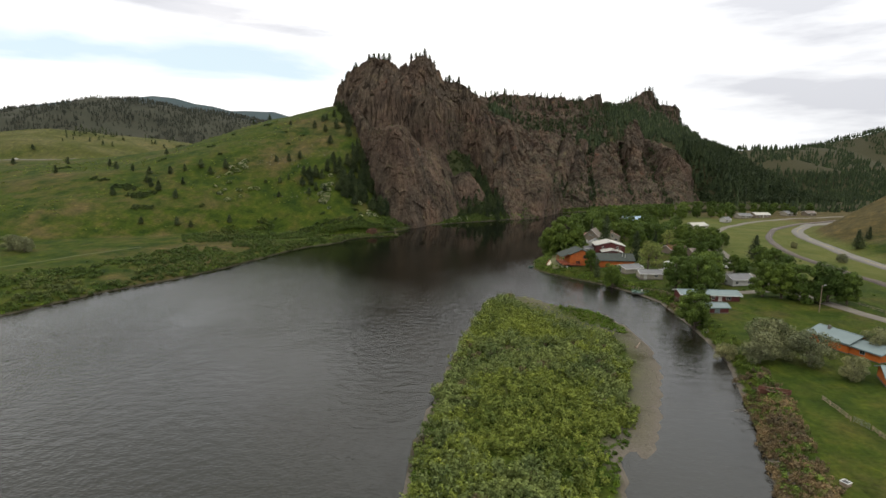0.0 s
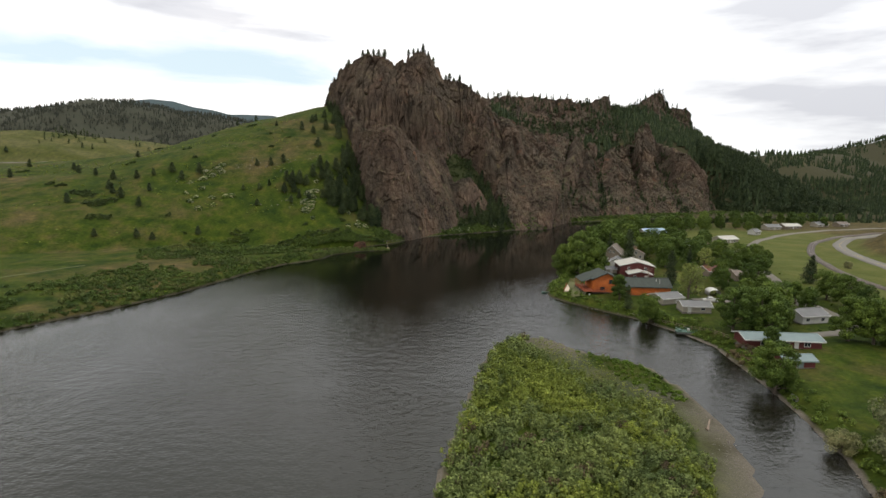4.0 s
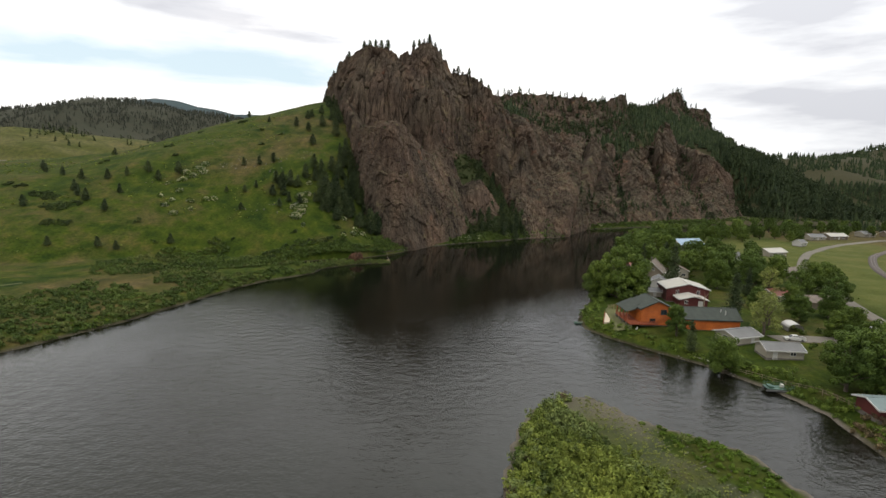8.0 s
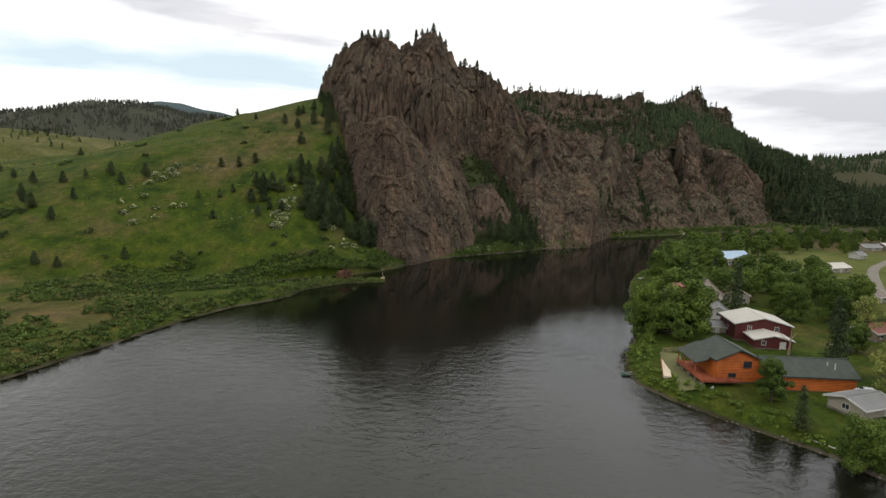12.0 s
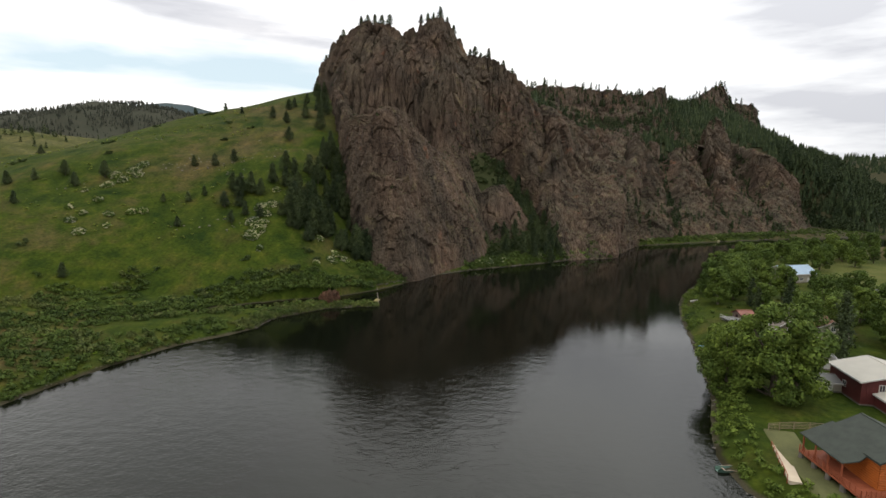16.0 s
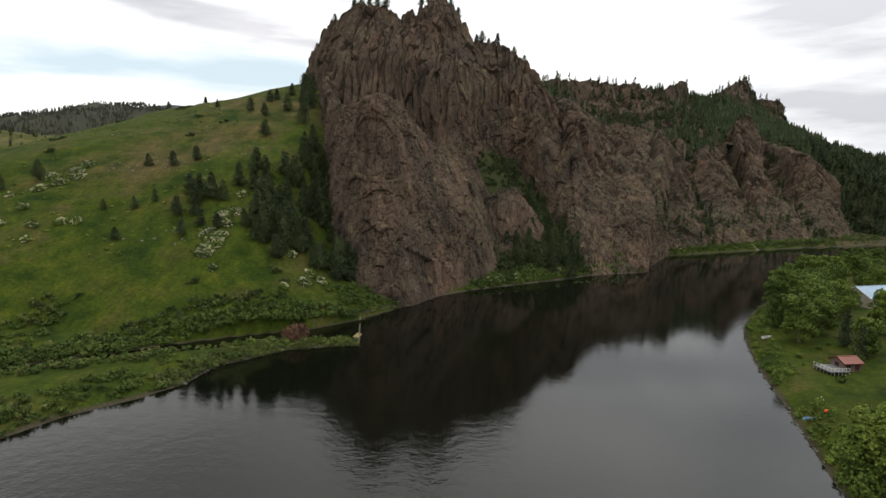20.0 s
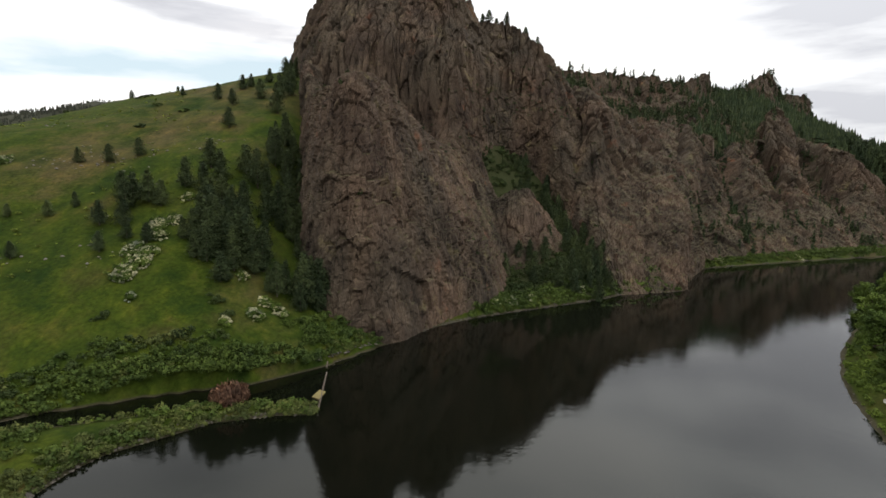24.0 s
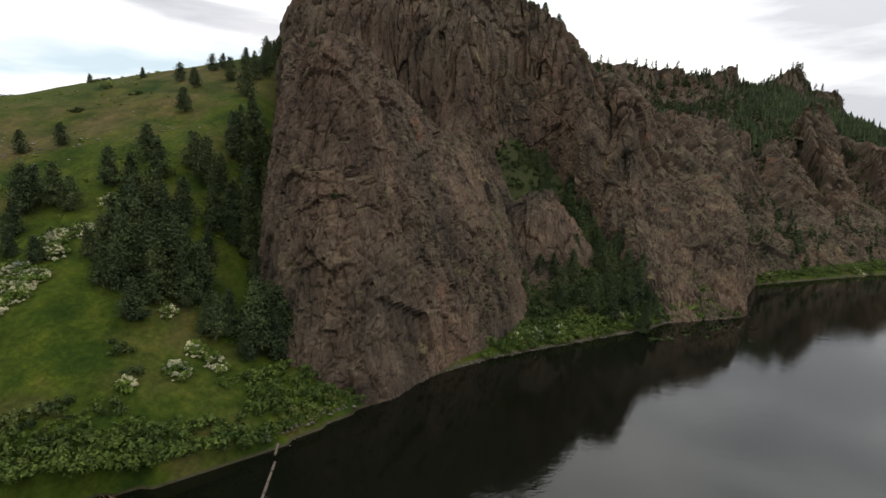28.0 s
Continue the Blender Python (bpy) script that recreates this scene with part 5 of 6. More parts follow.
for x, y, h in ((97, 322, 19), (98, 273, 16), (69.5, 241, 9.5), (114, 375, 13), (120, 305, 12), (106, 384, 11), (102, 372, 10)):
    o = copy_thing(spruce_base, pose(x, y, ground_z(x, y) - 0.2, 0, 0, 47 * x) @ Matrix.Diagonal((h / 16, h / 16, h / 16, 1)))
    o.name = "spruce_tree"
    tagged(o, "tall blue-green spruce between the houses", "spruce tree", "village spruces")
for ob in GREENS + COARSE + SILVERS + THINS + [spruce_base]:
    for o in (*ob.children, ob):
        bpy.data.objects.remove(o)

yard = sown(rng, 12000, 40, 130, 60, 440, bank_test(40, 140, 6.5, -0.6, 75))
scatter("village_bank_shrubs", LOOSE, places(yard, 0.5, 1.4), LEAF, "green shrubs and tall grass along the village bank", "shrubs")
dry = sown(rng, 1900, 50, 95, 60, 215, lambda x, y, z: (white_spot([(61, 86, 4), (64, 95, 4), (59, 79, 4), (68, 103, 3.5), (76, 127, 4), (87, 197, 3.5), (86, 192, 3), (72, 118, 3)])(x, y, z)) & ~inside(x, y, RIVER))
scatter("dry_red_brush", BUSHES, places(dry, 0.6, 1.3, (1.0, 1.5)), TWIG, "dry reddish brush on the river bank", "shrubs")
brush = sown(rng, 5000, 40, 80, 55, 118, lambda x, y, z: (polyline_distance(x, y, RIVER, True)[0] < 7.5) & ~inside(x, y, RIVER) & (fbm(x / 8, y / 8, 0, 2, 79) > -0.35))
scatter("brown_bank_brush", FINE, places(tuple(a[::2] for a in brush), 0.5, 1.3, (0.8, 1.3)), TWIG, "brown half-dry brush along the steep village bank", "shrubs")
scatter("green_bank_brush", LOOSE, places(tuple(a[1::2] for a in brush), 0.4, 1.0, (0.7, 1.1)), BANK_WILLOW, "grey-green brush among the brown twigs on the bank", "shrubs")
dry = sown(rng, 600, -60, -40, 376, 390, white_spot([(-50, 381, 3.2)]))
scatter("red_willow", BUSHES, places(dry, 1.0, 1.7, (2.0, 3.0)), RED_TWIG, "bare reddish willow bush on the low spit", "shrubs")
spit = sown(rng, 2500, -75, -30, 345, 392, lambda x, y, z: (polyline_distance(x, y, LEFT_BANK)[0] < 6) & ~inside(x, y, RIVER))
scatter("spit_shrubs", LOOSE, places(spit, 0.4, 1.2), BANK_WILLOW, "bright green shrubs on the narrow spit", "shrubs")
yard = sown(rng, 700, 85, 330, 200, 560, lambda x, y, z: (fbm(x / 20, y / 20, 0, 2, 77) > 0.1) & (polyline_distance(x, y, RIVER, True)[0] > 9) & (x < 190))
scatter("garden_shrubs", BUSHES, places(yard, 0.6, 1.8), LEAF, "green garden shrubs between the houses", "shrubs")

# ---- roads and tracks ----
def curve_points(pts, gap=4.0):
    """Even points on a smooth line through the corners."""
    p = np.array([pts[0], *pts, pts[-1]], float)
    out = []
    for k in range(1, len(p) - 2):
        n = max(2, int(np.hypot(*(p[k + 1] - p[k])) / gap))
        t = np.linspace(0, 1, n, endpoint=False)[:, None]
        out.append(0.5 * (2 * p[k] + (p[k + 1] - p[k - 1]) * t + (2 * p[k - 1] - 5 * p[k] + 4 * p[k + 1] - p[k + 2]) * t ** 2 + (3 * p[k] - p[k - 1] - 3 * p[k + 1] + p[k + 2]) * t ** 3))
    return np.concatenate(out + [p[-1:]])


def ribbon(pts, width, lift, side=0.0, skirt=0.5, gap=4.0):
    """A strip that follows the ground, with sloping edges: arrays of a mesh."""
    c = curve_points(pts, gap)
    d = np.gradient(c, axis=0)
    d /= np.linalg.norm(d, axis=1, keepdims=True)
    nx = np.stack([-d[:, 1], d[:, 0]], 1)
    c = c + nx * side
    offs = np.array([-width / 2 - skirt, -width / 2, -width / 4, 0, width / 4, width / 2, width / 2 + skirt])
    xy = c[:, None] + nx[:, None] * offs[None, :, None]
    z = height(xy[..., 0], xy[..., 1])
    top = z[:, 1:-1].max(1, keepdims=True)
    z = np.where(np.abs(offs)[None] <= width / 2, 0.5 * z + 0.5 * top + lift, z - 0.35)
    return np.concatenate([xy, z[..., None]], -1).reshape(-1, 3), grid_faces(len(c), len(offs))


def road(name, pts, width, mat, label, lift=0.14):
    return tagged(new(name, mesh_np(name, *ribbon(pts, width, lift), mat, True)), label, "road", kind="structure")


LANE = [(160, 60), (150, 120), (143, 170), (140, 192), (138, 220), (140, 248), (147, 270), (156, 300), (171, 345), (188, 378), (232, 438), (292, 487), (332, 509), (400, 535), (560, 560)]
RAIL = [(150, 0), (170, 120), (180, 180), (187, 225), (190, 270), (197, 308), (209, 341), (227, 377), (260, 423), (291, 449), (330, 478), (420, 512), (600, 540)]
road("road_gravel_lane", LANE, 4.6, GRAVEL, "pale gravel lane past the houses")
road("road_highway", HIGHWAY, 7.2, ASPHALT, "worn grey two-lane highway at the foot of the hill", 0.35)
road("road_hill_highway", [(-900, 610), (-640, 640), (-520, 652), (-400, 664), (-330, 700), (-310, 760)], 9, ASPHALT, "grey highway crossing the far grass hill", 0.5)
road("road_dirt_track", [(-230, 150), (-210, 198), (-193, 234), (-176, 270), (-164, 294)], 1.3, DIRT, "faint dirt track along the foot of the hill", 0.03)
road("road_yard_drive", [(140, 246), (125, 248), (108, 250), (98, 249)], 6.5, GRAVEL, "gravel yard drive between the sheds")
road("road_bare_yard", [(56, 258), (57, 266), (58, 275), (60, 283)], 5.0, plain("trodden_earth", (0.084, 0.086, 0.032), 0.95, 0.35, 0.6), "trodden bare earth yard beside the cabin", 0.05)
road("road_house_drive", [(139, 222), (132, 213), (120, 208), (108, 207)], 4, GRAVEL, "gravel driveway to the small houses")
road("road_yellow_line", HIGHWAY, 0.12, plain("yellow_line", (0.30, 0.24, 0.08), 0.8, 0.2), "painted centre line of the highway", 0.40)
road("rail_ballast", RAIL, 3.6, plain("ballast", (0.075, 0.063, 0.054), 0.95, 0.3, 2), "dark ballast bed of the railway", 0.5)
for s in (-0.72, 0.72):
    tagged(new("rail_track", mesh_np("rail_track", *ribbon(RAIL, 0.12, 0.66, s, 0.05), plain("rail_steel", (0.10, 0.07, 0.055), 0.5, 0.2, 2, 0.7), True)), "rusty steel rail on dark ballast", "rail", kind="structure")


# ---- buildings ----
CUBE_F = np.array([(3, 2, 1, 0), (4, 5, 6, 7), (0, 1, 5, 4), (1, 2, 6, 5), (2, 3, 7, 6), (3, 0, 4, 7)])


def cube_v(x0, x1, y0, y1, z0, z1):
    return np.array([(x, y, z) for z in (z0, z1) for x, y in ((x0, y0), (x1, y0), (x1, y1), (x0, y1))], float)


def cubes(*boxes):
    return join([(cube_v(*b), CUBE_F) for b in boxes])


def box(name, parent, x0, x1, y0, y1, z0, z1, mat, label=""):
    return part(name, mesh_np(name, cube_v(x0, x1, y0, y1, z0, z1), CUBE_F, mat), parent, label)


def slab(name, parent, corners, thick, mat, label=""):
    """A flat board through four corners, with thickness upwards."""
    e = np.array(corners, float)
    return part(name, mesh_np(name, np.concatenate([e, e + (0, 0, thick)]), CUBE_F, mat), parent, label)


def opening(parent, kind, face, l, w, u, z, wide, high, trim):
    """A window or door with frame and pane, on one face of a house (front, back, left, right)."""
    a, b, t = wide / 2, high / 2, 0.13
    bars = [(-a - t, a + t, -0.07, 0.03, b, b + t), (-a - t, a + t, -0.09, 0.03, -b - t, -b), (-a - t, -a, -0.07, 0.03, -b, b), (a, a + t, -0.07, 0.03, -b, b)]
    if kind == "window":
        bars.append((-0.04, 0.04, -0.06, 0.03, -b, b))
    turn, at = {"front": (0, (u, -w, z)), "back": (180, (-u, w, z)), "left": (270, (-l, u, z)), "right": (90, (l, u, z))}[face]
    frame_part = part(kind, mesh_np(kind, *cubes(*bars), trim), parent)
    frame_part.matrix_basis = pose(*at, 0, 0, turn)
    box("pane" if kind == "window" else "door_leaf", frame_part, -a, a, -0.035, 0.02, -b, b, GLASS if kind == "window" else trim)
    return frame_part


def house(name, label, x, y, turn, length, width, eave, ridge, wall, roof, trim=None, windows=(), doors=(), over=0.5, chimney=None, base=None, category=None):
    trim = trim or WHITE
    root = tagged(new(name), label, category or "house")
    root.matrix_world = pose(x, y, ground_z(x, y) if base is None else base, 0, 0, turn)
    l, w = length / 2, width / 2
    V = np.array([(-l, -w, -1.2), (l, -w, -1.2), (l, w, -1.2), (-l, w, -1.2), (-l, -w, eave), (l, -w, eave), (l, w, eave), (-l, w, eave), (-l, 0, ridge), (l, 0, ridge)], float)
    F = np.array([(0, 1, 5), (0, 5, 4), (2, 3, 7), (2, 7, 6), (1, 2, 6), (1, 6, 5), (3, 0, 4), (3, 4, 7), (4, 8, 7), (5, 6, 9)])
    part("wall", mesh_np("wall", V, F, wall), root)
    box("foundation", root, -l - 0.06, l + 0.06, -w - 0.06, w + 0.06, -1.3, 0.25, STONE)
    k = (ridge - eave) / w
    for s in (-1, 1):
        slope = slab("roof_slope", root, [(-l - over, s * (w + over), eave - k * over), (l + over, s * (w + over), eave - k * over), (l + over, 0, ridge), (-l - over, 0, ridge)], 0.2, roof)
        box("fascia", slope, -l - over, l + over, s * (w + over) - 0.04, s * (w + over) + 0.04, eave - k * over - 0.12, eave - k * over + 0.22, trim)
        for e in (-1, 1):
            xx = e * (l + over)
            b = [(xx - 0.05, s * (w + over), eave - k * over - 0.08), (xx + 0.05, s * (w + over), eave - k * over - 0.08), (xx + 0.05, 0, ridge - 0.08), (xx - 0.05, 0, ridge - 0.08)]
            slab("barge_board", slope, b, 0.32, trim)
    box("ridge_cap", root, -l - over, l + over, -0.18, 0.18, ridge + 0.12, ridge + 0.25, roof)
    for f in windows:
        opening(root, "window", f[0], l, w, *f[1:], trim)
    for f in doors:
        opening(root, "door", f[0], l, w, *f[1:], trim)
    if chimney:
        cx, cy, ch = chimney
        box("chimney", root, cx - 0.3, cx + 0.3, cy - 0.3, cy + 0.3, eave, ridge + ch, STONE)
    return root


# the log cabin on the point: gabled block, long wing, porch and deck
cabin = house("log_cabin", "orange log cabin with dark green roof and a wrap-round deck", 67.4, 267, 92, 10.5, 10.4, 5.7, 8.0, LOG, GREEN_ROOF, GREEN_ROOF,
              [("back", 1.5, 4.3, 1.6, 1.3), ("back", -2.5, 1.9, 1.6, 1.3)], [("back", 3.6, 2.0, 1.1, 2.1)], 0.7, None, None)
l, w = 5.25, 5.2
for f in ((-2.0, 4.5, 1.7, 1.4), (1.5, 1.7, 1.6, 1.1)):
    opening(cabin, "window", "left", l + 0.2, w, *f, DARK)
for k in range(14):
    z = 0.35 + 0.38 * k
    for s in (-1, 1):
        part("log", mesh_np("log", *tube((-l - 0.12, s * (w + 0.02), z), (l + 0.12, s * (w + 0.02), z), 0.2, 0.2, 8), LOG), cabin)
    part("log", mesh_np("log", *tube((-l - 0.02, -w - 0.12, z), (-l - 0.02, w + 0.12, z), 0.2, 0.2, 8), LOG), cabin)
for k in range(5):
    z, h = 5.67 + 0.38 * k, 5.0 * (1 - (0.38 * k + 0.25) / 2.3)
    part("log", mesh_np("log", *tube((-l - 0.02, -h, z), (-l - 0.02, h, z), 0.2, 0.2, 8), LOG), cabin)
slab("porch_roof", cabin, [(-3.2, 9.4, 3.9), (6.8, 9.4, 3.9), (6.4, 4.4, 6.3), (-1.5, 4.4, 6.3)], 0.2, GREEN_ROOF)
slab("porch_roof", cabin, [(-3.2, 9.4, 3.9), (-1.5, 4.4, 6.3), (-3.0, 4.9, 5.6), (-3.8, 7.2, 4.6)], 0.2, GREEN_ROOF)
for px, py in ((-2.8, 9.0), (0.2, 9.0), (3.2, 9.0), (6.2, 9.0)):
    part("porch_post", mesh_np("porch_post", *tube((px, py, 0.9), (px, py, 4.2), 0.16, 0.14, 8), RED_WOOD), cabin)
deck = box("deck", cabin, -7.4, 6.6, 5.2, 9.4, 0.75, 1.0, RED_WOOD, "red-stained wooden deck")
for k in range(23):
    box("deck_board", deck, -7.35 + 0.6 * k, -6.82 + 0.6 * k, 5.25, 9.35, 1.004, 1.03, RED_WOOD)
box("deck", cabin, -7.4, -5.5, 0.5, 5.1, 0.75, 1.0, RED_WOOD, "red-stained wooden deck")
for a, b in (((-7.4, 9.3), (6.6, 9.3)), ((-7.4, 9.3), (-7.4, 0.5))):
    n = 12
    for z in (1.35, 1.65, 1.95):
        part("railing", mesh_np("railing", *tube((*a, z), (*b, z), 0.055, 0.055, 6), RED_WOOD), cabin)
    for k in range(n + 1):
        q = [a[i] + (b[i] - a[i]) * k / n for i in (0, 1)]
        part("railing_post", mesh_np("railing_post", *tube((*q, 1.0), (*q, 2.05), 0.08, 0.08, 6), RED_WOOD), cabin)
for k in range(5):
    q = (-6.9 + 3.3 * k, 9.1)
    part("deck_pier", mesh_np("deck_pier", *tube((*q, -0.8), (*q, 0.8), 0.5, 0.42, 8), STONE), cabin)
cabin_wing = house("cabin_wing", "long orange log wing with a dark green roof", 82.5, 262.4, -2, 19, 9.8, 3.7, 6.2, LOG, GREEN_ROOF, GREEN_ROOF, [], [], 0.6, None, None, "house")
for k in range(9):
    part("log", mesh_np("log", *tube((-9.5, -4.92, 0.35 + 0.38 * k), (9.5, -4.92, 0.35 + 0.38 * k), 0.2, 0.2, 8), LOG), cabin_wing)
for px, py in ((4.6, -2.0), (5.6, -3.2)):
    part("vent_pipe", mesh_np("vent_pipe", *tube((px, py, 4.4), (px, py, 6.2), 0.12, 0.12, 8), WHITE), cabin_wing)

barn = house("red_barn", "dark red metal barn with a white roof", 92.5, 301.5, 84, 12, 15.5, 5.1, 7.1, RED_WALL, WHITE_ROOF, WHITE,
             [("left", 3.8, 3.9, 1.0, 1.3), ("left", -3.8, 3.9, 1.0, 1.3), ("back", 0, 2.5, 1.2, 1.2)], [], 0.5, None, None, "barn")
for k in range(25):
    box("wall_rib", barn, -6.05, -6.0, -7.6 + 0.62 * k, -7.52 + 0.62 * k, 0.3, 5.0, RED_WALL)
house("barn_lean_to", "dark red lean-to with a white metal porch roof", 91.5, 292, 84, 7.2, 10, 2.7, 3.9, RED_WALL, WHITE_ROOF, WHITE, [("left", 2.6, 1.7, 1.0, 1.1)], [("left", -2.5, 1.1, 1.4, 2.1)], 0.5, None, None, "barn")
house("garage_house", "low cream house with a wide grey metal roof", 86, 247.5, 20, 9, 7.5, 2.4, 3.6, CREAM, GREY_ROOF, WHITE, [("left", 0, 1.5, 1.4, 1.0)], [("front", 2, 1.0, 1.0, 2.0)], 0.7, None, None)
house("garden_shed", "cream shed with a pale grey metal roof", 91, 235, -4, 9.6, 6.5, 2.4, 3.6, CREAM, GREY_ROOF, WHITE, [("front", 2.0, 1.5, 1.3, 0.8)], [("front", -2.6, 1.05, 1.0, 2.0)], 0.5, None, None, "shed")
house("riverside_home", "long low dark house with a pale teal metal roof", 99, 199, -3, 21, 7, 2.6, 3.6, RED_WALL, BLUE_ROOF, WHITE,
      [("front", 1.0, 1.5, 1.0, 1.1), ("front", 6.5, 1.5, 1.6, 1.1), ("front", -5.5, 1.5, 1.6, 1.0)], [("front", 3.5, 1.1, 1.0, 2.1)], 0.7)
house("teal_roof_shed", "small dark red shed with a teal metal roof", 94, 183, 3, 8, 4.4, 2.1, 3.0, RED_WALL, BLUE_ROOF, BLUE_ROOF, [], [("front", 0, 1.0, 1.6, 1.9)], 0.5, None, None, "shed")
house("white_roof_house", "grey house with a white metal roof", 112, 226, 12, 10, 8.5, 2.8, 4.6, TAN, WHITE_ROOF, WHITE, [("front", -2, 1.5, 1.2, 1.0)], [("front", 2, 1.05, 1.0, 2.1)])
house("cream_house", "white house with a pale grey roof", 123, 223, 12, 10, 7.5, 2.7, 4.3, WHITE, GREY_ROOF, WHITE, [("front", -3, 1.5, 1.2, 1.0), ("front", 2.8, 1.5, 1.2, 1.0), ("left", 0, 1.5, 1.2, 1.0)], [("front", 0, 1.05, 1.0, 2.1)])
house("red_house", "red wooden house with a pale blue metal roof", 111.5, 147, -72, 11, 8.5, 3.0, 4.6, LOG, BLUE_ROOF, BLUE_ROOF, [("left", 0, 1.9, 2.2, 1.4), ("front", -2, 1.7, 1.2, 1.0)], [], 0.7, (-2.5, -1, 0.9))
house("red_house_wing", "red wooden house wing with a pale blue metal roof", 114.2, 138.5, -72, 9, 7.5, 2.5, 3.7, LOG, BLUE_ROOF, BLUE_ROOF, [("front", 0, 1.5, 1.1, 0.9)], [], 0.7)
house("orange_house", "orange wooden house with a pale blue metal roof", 108, 119.5, -25, 10, 8, 2.4, 3.8, LOG, BLUE_ROOF, BLUE_ROOF, [("front", -2, 1.4, 1.3, 1.0)], [], 0.6)
house("brown_roof_house", "low house with a brown shingle roof", 138, 291, 4, 10, 8, 2.6, 4.2, TAN, BROWN_ROOF, TAN, [("front", 2, 1.5, 1.4, 1.0)], [("front", -1.5, 1.05, 1.0, 2.1)])
gabled = house("gabled_house", "tan house with a brown roof and white gable trim", 94, 338, 62, 12, 10, 4.2, 8.6, TAN, BROWN_ROOF, WHITE, [("left", -1.0, 5.4, 0.9, 1.1), ("left", 1.0, 5.4, 0.9, 1.1), ("left", -2.5, 2.0, 1.6, 1.2), ("back", 2, 2.0, 1.6, 1.2)], [("left", 2.2, 1.05, 1.1, 2.1)], 0.7, (2, 1, 1.0))
house("tan_house", "tan house with a rust-coloured roof", 108, 345, 75, 11, 8.5, 3.4, 5.6, CREAM, RUST_ROOF, WHITE, [("left", 0, 3.6, 1.0, 1.2), ("left", -2.2, 1.6, 1.4, 1.1)], [], 0.5)
house("low_annex", "low annex with a pale metal roof", 84.5, 306, -4, 8.5, 6, 2.1, 3.0, CREAM, GREY_ROOF, WHITE, [("front", 1.5, 1.3, 1.2, 0.9)], [("front", -2, 1.0, 1.0, 1.9)], 0.4)
house("white_cottage", "small white cottage with a pale roof", 90, 320, 70, 8, 6, 2.9, 4.6, WHITE, GREY_ROOF, WHITE, [("left", 0, 2.0, 1.3, 1.1)], [("left", 1.9, 1.05, 0.9, 2.0)])
house("blue_roof_house", "large house with a pale blue metal roof", 153, 440, 18, 18, 11, 4.2, 7.2, CREAM, PALE_BLUE, WHITE, [("front", -5, 1.8, 1.5, 1.2), ("front", 0, 1.8, 1.5, 1.2), ("left", 0, 2.6, 1.5, 1.2)], [("front", 4, 1.05, 1.0, 2.1)])
cabin2 = house("brown_cabin", "small brown cabin with a rust-red roof and a deck", 94.5, 366, 10, 4.8, 4.2, 2.1, 3.1, BROWN_ROOF, RUST_ROOF, RED_WALL, [("front", -1.2, 1.3, 0.9, 0.8), ("left", 0, 1.3, 1.0, 0.9)], [("front", 1.2, 1.0, 0.9, 1.8)], 0.4)
box("deck", cabin2, -7.6, -2.45, -4.0, 1.5, 0.5, 0.75, GREY_ROOF, "grey weathered wooden deck")
for a, b in (((-7.5, -3.9), (-2.45, -3.9)), ((-7.5, -3.9), (-7.5, 1.5))):
    part("railing", mesh_np("railing", *tube((*a, 1.6), (*b, 1.6), 0.06, 0.06, 6), WHITE), cabin2)
    for k in range(6):
        q = [a[i] + (b[i] - a[i]) * k / 5 for i in (0, 1)]
        part("railing_post", mesh_np("railing_post", *tube((*q, -0.6), (*q, 1.65), 0.06, 0.06, 6), WHITE), cabin2)
for x, y, turn, L, W, lab, wl, rf in ((282, 512, 10, 13, 8, "far house with a pale roof beside the lane", CREAM, GREY_ROOF), (300, 516, 12, 16, 9, "long far house with a cream roof", TAN, WHITE_ROOF), (243, 468, 30, 7, 6, "small pale shed beside the lane", WHITE, GREY_ROOF),
                                     (342, 540, 15, 12, 8, "far house with a grey roof under trees", CREAM, GREY_ROOF), (366, 546, 15, 11, 7, "far house with a tan roof under trees", TAN, BROWN_ROOF), (196, 420, 20, 14, 9, "house with a bright white metal roof", CREAM, WHITE_ROOF),
                                     (165, 352, 25, 10, 8, "house with a brown roof among trees", TAN, BROWN_ROOF), (160, 398, 15, 10, 7, "white house among trees", WHITE, GREY_ROOF), (128, 300, 20, 9, 7, "tan house half hidden by trees", TAN, RUST_ROOF)):
    house("village_house", lab, x, y, turn, L, W, 2.7, 4.5, wl, rf, WHITE, [("front", -L / 4, 1.5, 1.3, 1.0), ("front", L / 4, 1.5, 1.3, 1.0)], [("front", 0, 1.05, 1.0, 2.1)])

# tarpaulin shelter
shelter = tagged(new("tarp_shelter"), "white arched tarpaulin shelter on the gravel yard", "shelter")
shelter.matrix_world = pose(110, 260, ground_z(110, 260), 0, 0, -8) @ Matrix.Diagonal((0.72, 0.85, 0.8, 1))
arc = [(3.1, 0.0), (3.1, 1.7), (2.6, 2.4), (1.4, 3.0), (0, 3.2), (-1.4, 3.0), (-2.6, 2.4), (-3.1, 1.7), (-3.1, 0.0)]
V = np.array([(x, y, z + dz) for dz in (0, 0.06) for y in (-3.2, 3.2) for x, z in arc])
i = np.arange(8)
F = np.concatenate([np.stack([i + o, i + o + 1, i + o + 10, i + o + 9], 1) for o in (0, 18)])
part("cover", mesh_np("cover", V, F, WHITE), shelter)
for y in (-3.1, 0, 3.1):
    part("hoop", mesh_np("hoop", *join([tube((a[0] * 0.97, y, a[1] * 0.97), (b[0] * 0.97, y, b[1] * 0.97), 0.05, 0.05, 6) for a, b in zip(arc, arc[1:])]), GREY_ROOF), shelter)

